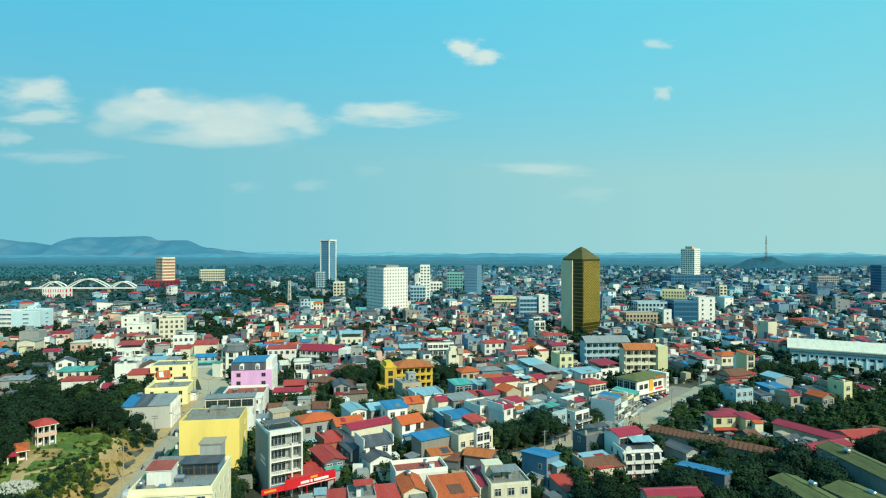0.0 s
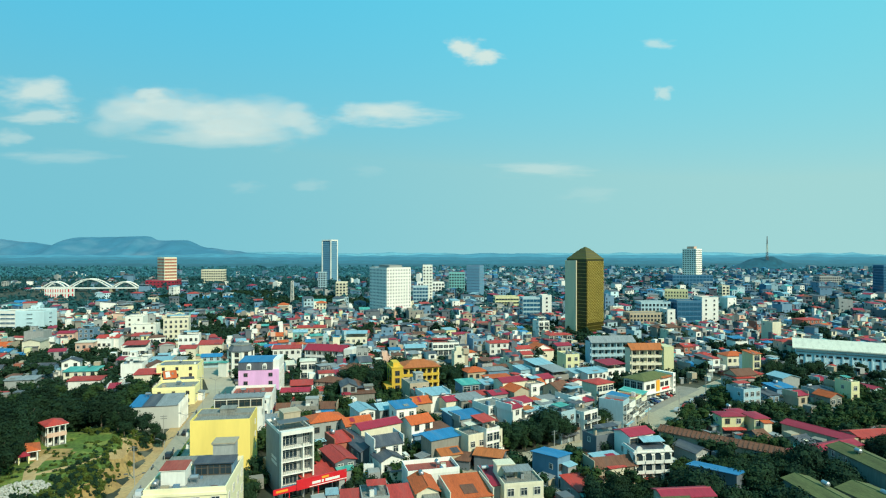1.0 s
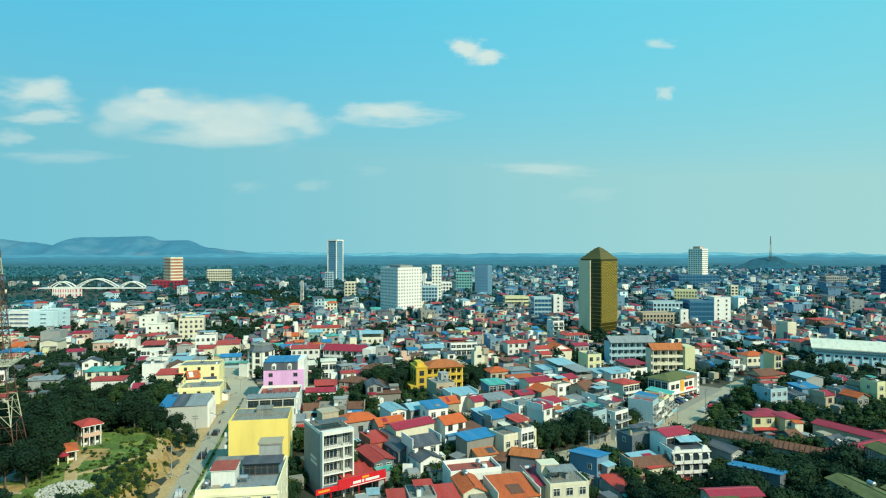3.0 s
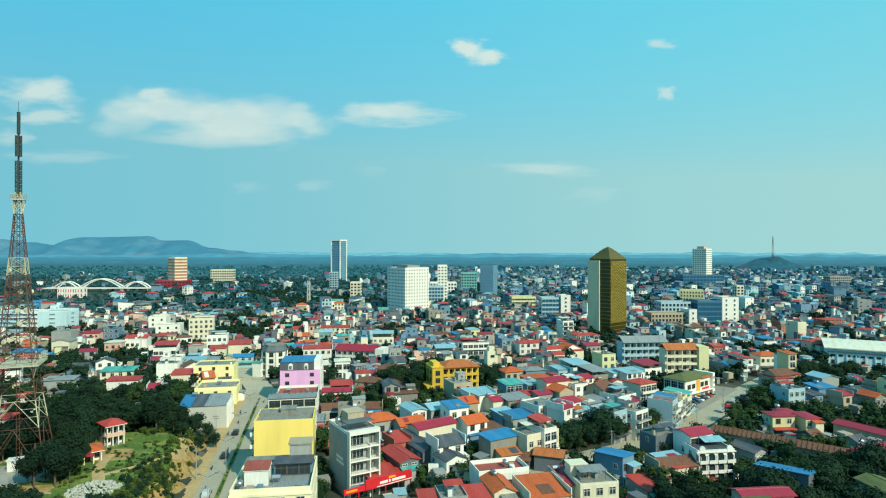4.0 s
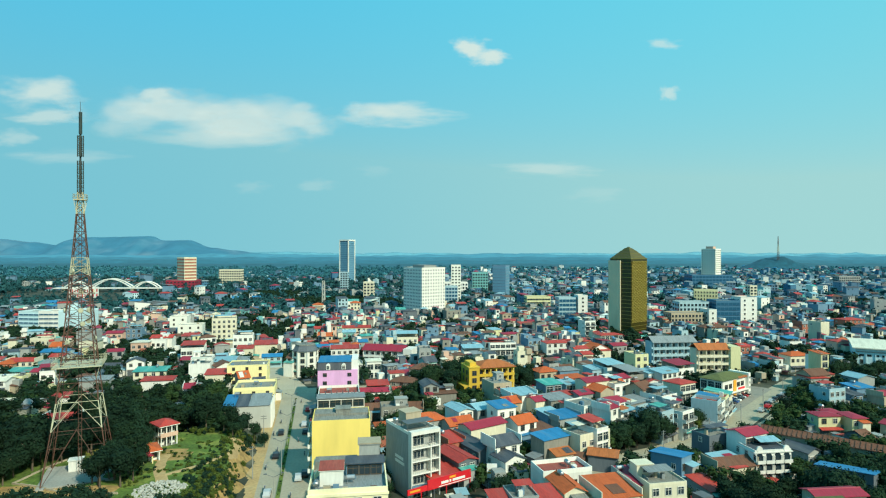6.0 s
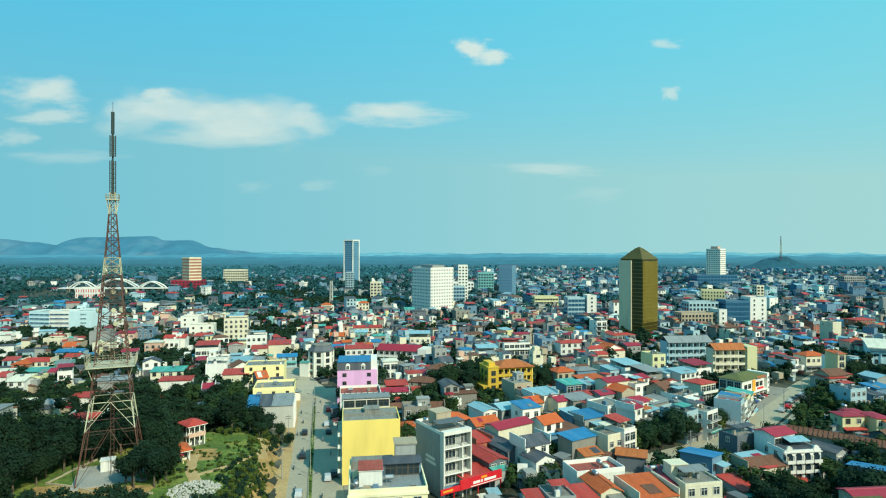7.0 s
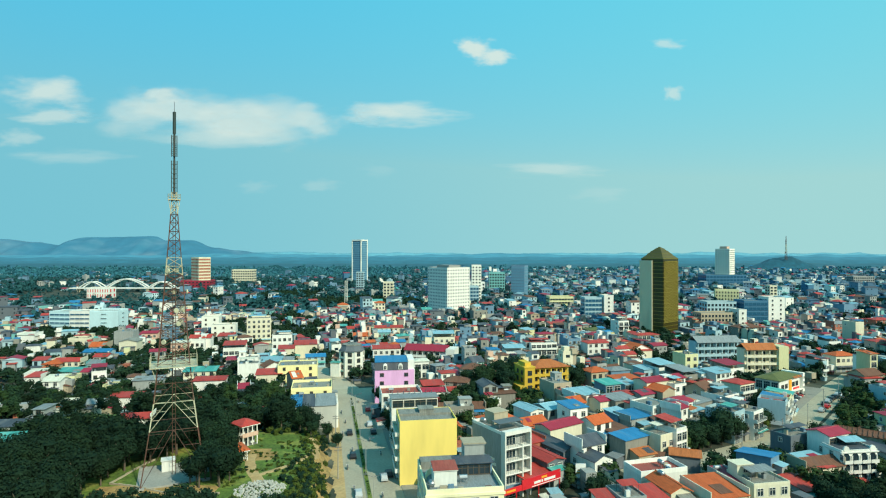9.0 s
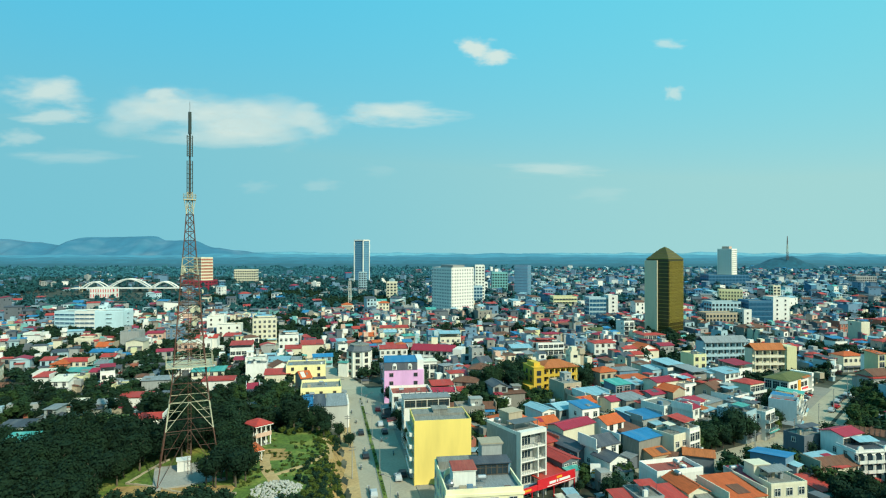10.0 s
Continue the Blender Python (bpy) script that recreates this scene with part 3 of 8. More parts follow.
        prism(bm, [(sx * w / 2, ah + 0.6), (sx * (w / 2 + aw + 0.3), ah), (sx * (w / 2 + aw + 0.3), ah + 0.1), (sx * w / 2, ah + 0.7)], ay - ad / 2 - 0.3, ay + ad / 2 + 0.3, "y")
        part("annex_roof", bm, ROOF[rng.choice("gknmlrgktc")], root)
    if group == "town houses" and kind not in ("fl", "fc") and rng.random() < 0.5:
        # a lower back or front wing under a roof of its own
        fy = rng.choice((1, 1, -1)) if style != "b" else 1
        ww, wd, wh = w * rng.uniform(0.45, 0.8), rng.uniform(1.8, 3.4), h * rng.uniform(0.6, 0.9)
        wx = rng.uniform(-0.5, 0.5) * (w - ww)
        bm = bmesh.new()
        y0, y1 = sorted((fy * (d / 2 + 0.003), fy * (d / 2 + wd)))
        cuboid(bm, wx - ww / 2, wx + ww / 2, y0, y1, -1, wh)
        part("annex", bm, WALL[rng.choice("gmnwwc")], root)
        bm = bmesh.new()
        prism(bm, [(fy * d / 2, wh + 0.35), (fy * (d / 2 + wd + 0.4), wh + 0.02), (fy * (d / 2 + wd + 0.4), wh + 0.1), (fy * d / 2, wh + 0.45)], wx - ww / 2 - 0.3, wx + ww / 2 + 0.3, "x")
        part("annex_roof", bm, ROOF[rng.choice("gknmlrcote")], root)
    if kind in ("fl", "fc") and group == "town houses" and w > 3.5:
        for n in range(rng.choice((1, 2, 3)) if y < 300 else 1):
            sx, sy = rng.uniform(0.5, 1.3), rng.uniform(0.5, 1.6)
            px, py, ch = rng.uniform(-0.5, 0.5) * (w - 2 * sx - 0.8), rng.uniform(-0.5, 0.2) * (d - 2 * sy - 0.8), rng.uniform(0.5, 1.5)
            bm = bmesh.new()
            cuboid(bm, px - sx / 2, px + sx / 2, py - sy / 2, py + sy / 2, h + 0.05, h + ch)
            part("roof_box", bm, rng.choice((WALL["m"], WALL["k"], WALL["n"], ROOF["g"], WALL["d"], WALL["w"])), root)
        if rng.random() < 0.5 and rc != "f" and style != "s":
            px, py, sx, sy = rng.uniform(-0.12, 0.12) * w, rng.uniform(-0.15, 0.1) * d, w * 0.36, d * 0.2
            bm = bmesh.new()
            prism(bm, [(py - sy, h + 2.0), (py + sy, h + 2.25), (py + sy, h + 2.32), (py - sy, h + 2.07)], px - sx, px + sx, "x")
            shade = part("canopy", bm, ROOF[rng.choice("gkltrw")], root)
            for ax in (-1, 1):
                for ay in (-1, 1):
                    bm = bmesh.new(); tube(bm, (px + ax * sx * 0.9, py + ay * sy * 0.9, h), (px + ax * sx * 0.9, py + ay * sy * 0.9, h + 2.1), 0.05, n=4); part("post", bm, IRON, shade)
    if style in ("b", "w") and rng.random() < 0.6:
        bm = bmesh.new()
        prism(bm, [(-d / 2 - 1.6, 2.5), (-d / 2, 2.95), (-d / 2, 3.03), (-d / 2 - 1.6, 2.58)], -w / 2, w / 2, "x")
        part("awning", bm, ROOF[rng.choice("gktbwrl")], root)
    # openings on the front
    bays = max(1, round(w / 3.0))
    bw = w / bays
    if style == "s":
        for f in range(floors):
            for b in range(max(1, round(w / 5))):
                part("window", window_mesh(1.0, 1.2, DARK_FRAME), None, root, place=pose(-w / 2 + w * (b + 0.5) / max(1, round(w / 5)), -d / 2, f * fh + 1.1))
    elif style != "n":
        for f in range(floors):
            zf = f * fh
            if f == 0 and style != "a":
                for b in range(bays if y < 290 else 0):
                    part("door", door_mesh(round(min(bw - 0.6, 3.0), 1), round(min(2.6, fh - 0.5), 1)), None, root, place=pose(-w / 2 + bw * (b + 0.5), -d / 2, 0))
                continue
            if style == "b" and f > 0 and rng.random() < 0.75:
                add_balcony(root, round(w - 0.1, 1), rng.random() < 0.5, pose(0, -d / 2, zf + 0.05))
            for b in range(bays):
                wide = round(min(bw - 0.5, 2.6), 1) if style in ("b", "a") else round(min(bw - 0.6, 1.3), 1)
                tall = round(min(fh - 0.75, 2.3 if style in ("b", "a") else 1.5), 1)
                part("window", window_mesh(wide, tall, DARK_FRAME if rng.random() < 0.3 else None), None, root,
                     place=pose(-w / 2 + bw * (b + 0.5), -d / 2, zf + (0.2 if style in ("b", "a") else 0.95)))
    # a few openings on the flanks
    flank = 0.42 if style == "w" else 0.24
    for sx in (-1, 1):
        n = max(1, int(d / 4.0))
        for f in range(floors):
            for b in range(n):
                if rng.random() < flank:
                    part("window", window_mesh(1.0, 1.2), None, root, place=pose(sx * w / 2, -d / 2 + d * (b + 0.5) / n, f * fh + 1.0, 0, 0, 90 * sx))
    return root


def free(x, y, r, gap=0.6):
    """True where a round plot of radius r meets no house that stands already."""
    for hx, hy, hw, hd, rot in TAKEN:
        dx, dy = x - hx, y - hy
        if abs(dx) + abs(dy) > 60 + r:
            continue
        c, s = math.cos(radians(rot)), math.sin(radians(rot))
        u, v = abs(dx * c + dy * s) - hw, abs(-dx * s + dy * c) - hd
        if max(u, v) < 0 or math.hypot(max(u, 0), max(v, 0)) < r + gap:
            return False
    return True


def near_line(x, y, pts, r):
    for (ax, ay), (bx, by) in zip(pts, pts[1:]):
        a, b, p = Vector((ax, ay)), Vector((bx, by)), Vector((x, y))
        t = max(0, min(1, (p - a).dot(b - a) / (b - a).length_squared))
        if (a + (b - a) * t - p).length < r:
            return True
    return False


STREETS = [[(boulevard(60), 60), (boulevard(245), 245)], [(-34.6, 243), (-58, 290), (-75, 317), (-130, 400), (-170, 450)], [(-46, 239), (25, 255)],
           [(52, 152), (92, 172), (112, 187), (150, 229), (195, 275)], [(69, 133.5), (65.5, 148), (63.5, 158)], [(127, 215), (145, 235), (160, 251)], [(119, 183.5), (134, 198.5), (149, 215)]]
STREET_HALF = (13.0, 6.0, 6.5, 6.5, 3.0, 4.0, 1.5)


def on_street(x, y, r):
    return any(near_line(x, y, s, h + r) for s, h in zip(STREETS, STREET_HALF))


# ---------------------------------------------------------------- large buildings
def block(name, label, category, x, y, w, d, h, rot, wall, floors, bays, side_bays, win=(0.62, 0.55), glass=None, z=None, band=False, group=""):
    """A many-storeyed block: walls, parapet, roof deck and a row of windows on each floor of the front and the flanks."""
    TAKEN.append((x, y, w / 2, d / 2, rot))
    root = thing(name, label, category, pose(x, y, ground_z(x, y) if z is None else z, 0, 0, rot), group)
    bm = bmesh.new()
    cuboid(bm, -w / 2, w / 2, -d / 2, d / 2, -1, h)
    part("wall", bm, wall, root)
    bm = bmesh.new()
    for x0, x1, y0, y1 in ((-w / 2, w / 2, -d / 2, -d / 2 + 0.25), (-w / 2, w / 2, d / 2 - 0.25, d / 2), (-w / 2, -w / 2 + 0.25, -d / 2 + 0.25, d / 2 - 0.25), (w / 2 - 0.25, w / 2, -d / 2 + 0.25, d / 2 - 0.25)):
        cuboid(bm, x0, x1, y0, y1, h + 0.004, h + 1.0)
    part("parapet", bm, wall, root)
    bm = bmesh.new()
    cuboid(bm, -w / 2 + 0.25, w / 2 - 0.25, -d / 2 + 0.25, d / 2 - 0.25, h + 0.005, h + 0.08)
    part("roof_deck", bm, ROOF["m"], root)
    fh = h / floors
    pane = glass or GLASS
    for turn, span, off, n in ((0, w, d / 2, bays), (90, d, w / 2, side_bays), (-90, d, w / 2, side_bays)):
        if not n or -math.cos(radians(rot + turn)) > 0.15:
            continue
        bw = span / n
        ww, wh = round(bw * win[0], 2), round(fh * win[1], 2)
        turned = pose(0, 0, 0, 0, 0, turn) @ pose(0, -off, 0)
        for f in range(floors):
            z0 = f * fh + (fh - wh) * 0.5
            if band:
                bm = bmesh.new()
                cuboid(bm, -span / 2 + 0.4, span / 2 - 0.4, -0.06, 0.05, z0, z0 + wh)
                for b in range(n):
                    c = -span / 2 + bw * (b + 0.5)
                    cuboid(bm, c - bw * win[0] / 2, c + bw * win[0] / 2, -0.35, 0.0, z0 - 0.2, z0 - 0.05, 1)
                    cuboid(bm, c - bw / 2 - 0.08, c - bw / 2 + 0.08, -0.14, 0.0, z0, z0 + wh, 1) if b else None
                part("ribbon_window", bm, [pane, wall], root, place=turned)
                continue
            for b in range(n):
                def made():
                    bm = bmesh.new()
                    cuboid(bm, -ww / 2, ww / 2, -0.05, 0.05, 0, wh)
                    cuboid(bm, -ww / 2 - 0.1, ww / 2 + 0.1, -0.32, 0.0, -0.2, -0.05, 1)
                    cuboid(bm, -ww / 2 - 0.1, ww / 2 + 0.1, -0.22, 0.0, wh + 0.02, wh + 0.14, 1)
                    return mesh_of("window", bm, pane, wall)
                part("window", shared(("block window", ww, wh, pane.name, wall.name), made), None, root, place=turned @ pose(-span / 2 + bw * (b + 0.5), 0, z0))
    return root


def roof_box(root, x0, x1, y0, y1, z0, z1, mat, name="roof_cabin"):
    bm = bmesh.new()
    cuboid(bm, x0, x1, y0, y1, z0, z1)
    cuboid(bm, x0 - 0.2, x1 + 0.2, y0 - 0.2, y1 + 0.2, z1, z1 + 0.18)
    return part(name, bm, mat, root)


# plain yellow party-wall building on the boulevard
def yellow_building():
    x, y, w, d, h, rot = -0.9, 152.6, 14.3, 11.5, 15.2, 9
    TAKEN.append((x, y, w / 2, d / 2, rot))
    root = thing("apartment_building", "tall plain yellow building with a blank end wall", "building", pose(x, y, 0, 0, 0, rot))
    bm = bmesh.new(); cuboid(bm, -w / 2, w / 2, -d / 2, d / 2, -1, h); part("wall", bm, WALL["y"], root)
    bm = bmesh.new()
    for a in ((-w / 2, w / 2, -d / 2, -d / 2 + 0.22), (-w / 2, w / 2, d / 2 - 0.22, d / 2), (-w / 2, -w / 2 + 0.22, -d / 2 + 0.22, d / 2 - 0.22), (w / 2 - 0.22, w / 2, -d / 2 + 0.22, d / 2 - 0.22)):
        cuboid(bm, *a, h + 0.004, h + 0.8)
    part("parapet", bm, WALL["y"], root)
    bm = bmesh.new(); cuboid(bm, -w / 2 + 0.22, w / 2 - 0.22, -d / 2 + 0.22, d / 2 - 0.22, h + 0.005, h + 0.25)
    cuboid(bm, -w / 2 + 0.3, w / 2 - 0.3, 0.5, d / 2 - 0.3, h + 0.25, h + 0.75)
    part("roof_deck", bm, ROOF["m"], root)
    roof_box(root, -1.5, 2.2, 1.0, 4.5, h + 0.75, h + 1.6, ROOF["m"])
    for i in range(5):
        for b in range(3):
            part("window", window_mesh(1.6, 1.8), None, root, place=pose(-w / 2, -3.4 + 3.4 * b, i * 3.0 + 0.9, 0, 0, -90))
        add_balcony(root, 10.0, True, pose(-w / 2, 0.2, i * 3.0 + 3.0, 0, 0, -90)) if i < 4 else None
    for i in range(4):
        part("window", window_mesh(0.9, 1.1), None, root, place=pose(w / 2, 2.0, i * 3.2 + 3.0, 0, 0, 90))


yellow_building()


# cream building whose roof terrace lies nearest to the eye
def terrace_building():
    x, y, w, d, h, rot = 6.6, 117.3, 14.6, 16.5, 13.2, 8
    TAKEN.append((x, y, w / 2, d / 2, rot))
    root = thing("terrace_building", "cream building with cluttered roof terrace and crimson stair roof", "building", pose(x, y, 0, 0, 0, rot))
    bm = bmesh.new(); cuboid(bm, -w / 2, w / 2, -d / 2, d / 2, -1, h); part("wall", bm, WALL["h"], root)
    bm = bmesh.new()
    for a in ((-w / 2, w / 2, -d / 2, -d / 2 + 0.25), (-w / 2, -w / 2 + 0.25, -d / 2 + 0.25, d / 2), (w / 2 - 0.25, w / 2, -d / 2 + 0.25, d / 2), (-w / 2 + 0.25, w / 2 - 0.25, d / 2 - 0.25, d / 2)):
        cuboid(bm, *a, h + 0.004, h + 1.0)
    cuboid(bm, -w / 2 - 0.2, w / 2 + 0.2, -d / 2 - 0.25, -d / 2, h - 0.4, h + 0.1)
    part("parapet", bm, WALL["h"], root, "bright cream parapet")
    bm = bmesh.new(); cuboid(bm, -w / 2 + 0.25, w / 2 - 0.25, -d / 2 + 0.25, d / 2 - 0.25, h + 0.005, h + 0.1); part("roof_deck", bm, ROOF["g"], root)
    cabin = roof_box(root, -5.4, -1.0, -4.6, -0.6, h + 0.1, h + 3.0, WALL["w"], "stair_tower")
    bm = bmesh.new(); prism(bm, [(-4.9, h + 3.2), (-0.6, h + 3.55), (-0.6, h + 3.68), (-4.9, h + 3.32)], -5.6, -0.8, "x"); part("canopy", bm, ROOF["f"], cabin, "brownish red canopy")
    roof_box(root, 2.0, 6.2, 4.2, 7.8, h + 0.1, h + 4.8, WALL["g"], "stair_tower")
    bm = bmesh.new(); cuboid(bm, 1.7, 6.5, 3.9, 8.1, h + 5.0, h + 5.2); part("roof_slab", bm, WALL["n"], root, "sandy roof slab of the stair tower")
    bm = bmesh.new(); cuboid(bm, -0.6, 6.9, 0.2, 3.9, h + 0.1, h + 2.6); part("roof_cabin", bm, WALL["d"], root)
    bm = bmesh.new(); cuboid(bm, -0.8, 7.1, -0.5, 4.0, h + 2.6, h + 2.75); part("canopy", bm, ROOF["k"], root, "dark sheet canopy")
    for px in (0.8, 3.1, 5.4):
        part("window", window_mesh(2.0, 1.8, DARK_FRAME), None, root, place=pose(px, 0.2, h + 0.3))
    bm = bmesh.new(); cuboid(bm, -7.0, 1.6, 4.4, 7.6, h + 0.1, h + 1.7); part("roof_cabin", bm, ROOF["m"], root)
    part("water_tank", tank_mesh(), None, root, "shiny steel water tank", place=pose(-6.0, -5.6, h + 0.1, 0, 0, 90))
    part("water_tank", tank_mesh(), None, root, "shiny steel water tank", place=pose(0.4, -3.5, h + 0.1))
    # low curved wall round the back of the deck
    bm = bmesh.new()
    for k in range(10):
        a, b = radians(90 + 9 * k), radians(90 + 9 * (k + 1))
        p, q = (0.5 + 7.2 * math.cos(a), -1.5 + 5.6 * math.sin(a)), (0.5 + 7.2 * math.cos(b), -1.5 + 5.6 * math.sin(b))
        vs = [bm.verts.new((x, y, z)) for z in (h + 0.1, h + 1.3) for x, y in (p, q, (q[0] * 0.97, q[1] + 0.25), (p[0] * 0.97, p[1] + 0.25))]
        for f in ((0, 1, 5, 4), (2, 3, 7, 6), (4, 5, 6, 7), (1, 2, 6, 5), (3, 0, 4, 7)):
            bm.faces.new([vs[v] for v in f])
    bmesh.ops.remove_doubles(bm, verts=bm.verts, dist=0.002)
    part("curved_wall", bm, WALL["h"], root, "cream curved deck wall")
    # roof clutter: planters, crates, a rail and pipes
    rng = random.Random(9)
    for n in range(14):
        px, py, q = rng.uniform(-6.6, 6.4), rng.choice((rng.uniform(-7.4, -5.2), rng.uniform(-1.5, -0.4))), rng.uniform(0.3, 0.8)
        bm = bmesh.new(); cuboid(bm, px - q, px + q, py - q * 0.5, py + q * 0.5, h + 0.1, h + 0.1 + q * rng.uniform(0.6, 1.6)); part(rng.choice(("crate", "planter")), bm, rng.choice((WALL["m"], WALL["k"], WALL["n"], WALL["d"], ROOF["n"])), root)
    for f in range(4):
        for b in range(4):
            part("window", window_mesh(1.4, 1.6), None, root, place=pose(-5.4 + 3.6 * b, -d / 2, f * 3.3 + 0.9))
            part("window", window_mesh(1.2, 1.4), None, root, place=pose(w / 2, -6 + 4 * b, f * 3.3 + 0.9, 0, 0, 90))
            part("window", window_mesh(1.6, 1.8), None, root, place=pose(-w / 2, -6 + 4 * b, f * 3.3 + 0.9, 0, 0, -90))


terrace_building()


# open-fronted five-storey office with a framed facade
def office():
    x, y, w, d, h, rot = 17.8, 144.6, 7.8, 13.6, 15.0, 31
    TAKEN.append((x, y, w / 2, d / 2, rot))
    root = thing("office_building", "white framed five-storey building with glazed open floors", "building", pose(x, y, 0, 0, 0, rot))
    bm = bmesh.new()
    cuboid(bm, -w / 2, w / 2, -d / 2 + 1.6, d / 2, -1, h)
    part("wall", bm, WALL["g"], root)
    bm = bmesh.new()
    for x0, x1 in ((-w / 2, -w / 2 + 0.35), (w / 2 - 0.35, w / 2), (1.2, 1.5)):
        cuboid(bm, x0, x1, -d / 2, -d / 2 + 1.59, 0, h + (0.9 if x0 != 1.2 else -2.6))
    cuboid(bm, -w / 2 + 0.35, w / 2 - 0.35, -d / 2, -d / 2 + 1.59, h, h + 0.9)
    part("facade_frame", bm, WALL["w"], root, "white rendered frame")
    for f in range(1, 5):
        bm = bmesh.new(); cuboid(bm, -w / 2 + 0.35, w / 2 - 0.35, -d / 2 + 0.08, -d / 2 + 1.6, f * 3.0 - 0.3, f * 3.0)
        part("floor_slab", bm, WALL["w"], root)
        bm = bmesh.new()
        cuboid(bm, -w / 2 + 0.4, w / 2 - 0.4, -d / 2 + 0.1, -d / 2 + 0.14, f * 3.0 + 0.85, f * 3.0 + 0.92)
        for i in range(14):
            px = -w / 2 + 0.5 + i * 0.52
            cuboid(bm, px, px + 0.05, -d / 2 + 0.1, -d / 2 + 0.14, f * 3.0, f * 3.0 + 0.86)
        part("railing", bm, STEEL, root)
    for f in range(5):
        for px, pw in ((-1.6, 3.6), (2.5, 1.6)):
            part("window", window_mesh(pw, 2.4, FRAME, 3), None, root, place=pose(px, -d / 2 + 1.6, f * 3.0 + 0.15))
    bm = bmesh.new()
    for a in ((-w / 2, -w / 2 + 0.2, -d / 2 + 1.6, d / 2), (w / 2 - 0.2, w / 2, -d / 2 + 1.6, d / 2), (-w / 2 + 0.2, w / 2 - 0.2, d / 2 - 0.2, d / 2)):
        cuboid(bm, *a, h + 0.004, h + 0.7)
    part("parapet", bm, WALL["w"], root)
    bm = bmesh.new(); cuboid(bm, -w / 2 + 0.2, w / 2 - 0.2, -d / 2 + 1.6, d / 2 - 0.2, h + 0.005, h + 0.08); part("roof_deck", bm, ROOF["m"], root)
    bm = bmesh.new(); cuboid(bm, -3.6, 3.6, -4.2, -0.8, h + 2.1, h + 2.2)
    for px in (-3.5, 3.5):
        for py in (-4.0, -1.0):
            cuboid(bm, px - 0.05, px + 0.05, py - 0.05, py + 0.05, h, h + 2.1)
    part("canopy", bm, IRON, root, "dark roof frame")
    roof_box(root, -1.0, 3.2, 1.5, 5.5, h + 0.08, h + 3.0, WALL["n"], "stair_tower")
    part("water_tank", tank_mesh(), None, root, "shiny steel water tank", place=pose(-2.8, 3.5, h + 0.1, 0, 0, 90))
    # unreadable painted words on the flank
    for i in range(2):
        bm = bmesh.new(); cuboid(bm, -w / 2 - 0.03, -w / 2 + 0.02, -2.6 - i * 0.6, 1.6, 8.1 - i * 1.1, 8.8 - i * 1.1); part("sign", bm, SIGN_WHITE, root, "faded painted lettering")
    bm = bmesh.new(); cuboid(bm, -3.7, 3.7, -d / 2 - 0.12, -d / 2 - 0.004, 2.6, 3.5); part("sign", bm, WALL["d"], root, "dark blue shop sign")


office()


def shop_banner():
    a, b = Vector((17.3, 132.6)), Vector((32.0, 143.2))
    mid, ang = (a + b) / 2, math.degrees(math.atan2(b.y - a.y, b.x - a.x))
    L = (b - a).length
    root = thing("garage_shop", "low garage shop behind a long bright red banner", "shop", pose(mid.x, mid.y, 0, 0, 0, ang))
    TAKEN.append((mid.x - 2, mid.y + 3, L / 2, 4, ang))
    bm = bmesh.new()
    prism(bm, [(-0.05, 2.9), (0.3, 2.9), (0.3, 5.2), (-0.05, 5.2)], -L / 2 + 5.5, L / 2, "x")
    part("banner", bm, SLOGAN_RED, root, "bright red vinyl banner")
    bm = bmesh.new(); cuboid(bm, -L / 2, -L / 2 + 5.4, -0.05, 0.3, 3.0, 4.2); part("banner", bm, SLOGAN_RED, root, "bright red vinyl banner")
    bm = bmesh.new()
    for x0, x1 in ((0.2, 2.3), (2.6, 3.1), (3.5, 7.2)):
        cuboid(bm, x0, x1, -0.075, -0.055, 3.55, 4.15)
    part("sign", bm, SIGN_WHITE, root, "white lettering too small to read")
    bm = bmesh.new(); cuboid(bm, 2.6, 4.4, -0.075, -0.055, 4.4, 4.9); cuboid(bm, -L / 2 + 0.6, -L / 2 + 3.4, -0.075, -0.055, 3.4, 3.9); part("sign", bm, SIGN_GOLD, root, "orange sign shape")
    bm = bmesh.new(); cuboid(bm, -0.5, L / 2, -0.075, -0.055, 3.05, 3.2); part("sign", bm, SIGN_WHITE, root, "white line")
    bm = bmesh.new(); cuboid(bm, -1.2, L / 2, 4.0, 7.0, -1, 4.4); part("wall", bm, WALL["k"], root)
    bm = bmesh.new(); prism(bm, [(0.3, 4.3), (7.4, 5.0), (7.4, 5.15), (0.3, 4.45)], -1.6, L / 2, "x"); part("roof", bm, ROOF["r"], root, "red metal roof")
    for i in range(6):
        bm = bmesh.new(); px = -L / 2 + 0.2 + i * (L - 0.4) / 5; cuboid(bm, px - 0.1, px + 0.1, 0.0, 0.2, -0.5, 2.9); part("post", bm, SLOGAN_RED if i % 2 else IRON, root)
    bm = bmesh.new(); cuboid(bm, -1.0, 6.5, -6.0, 0.2, -0.3, 0.12); part("forecourt", bm, PAVING, root)


shop_banner()


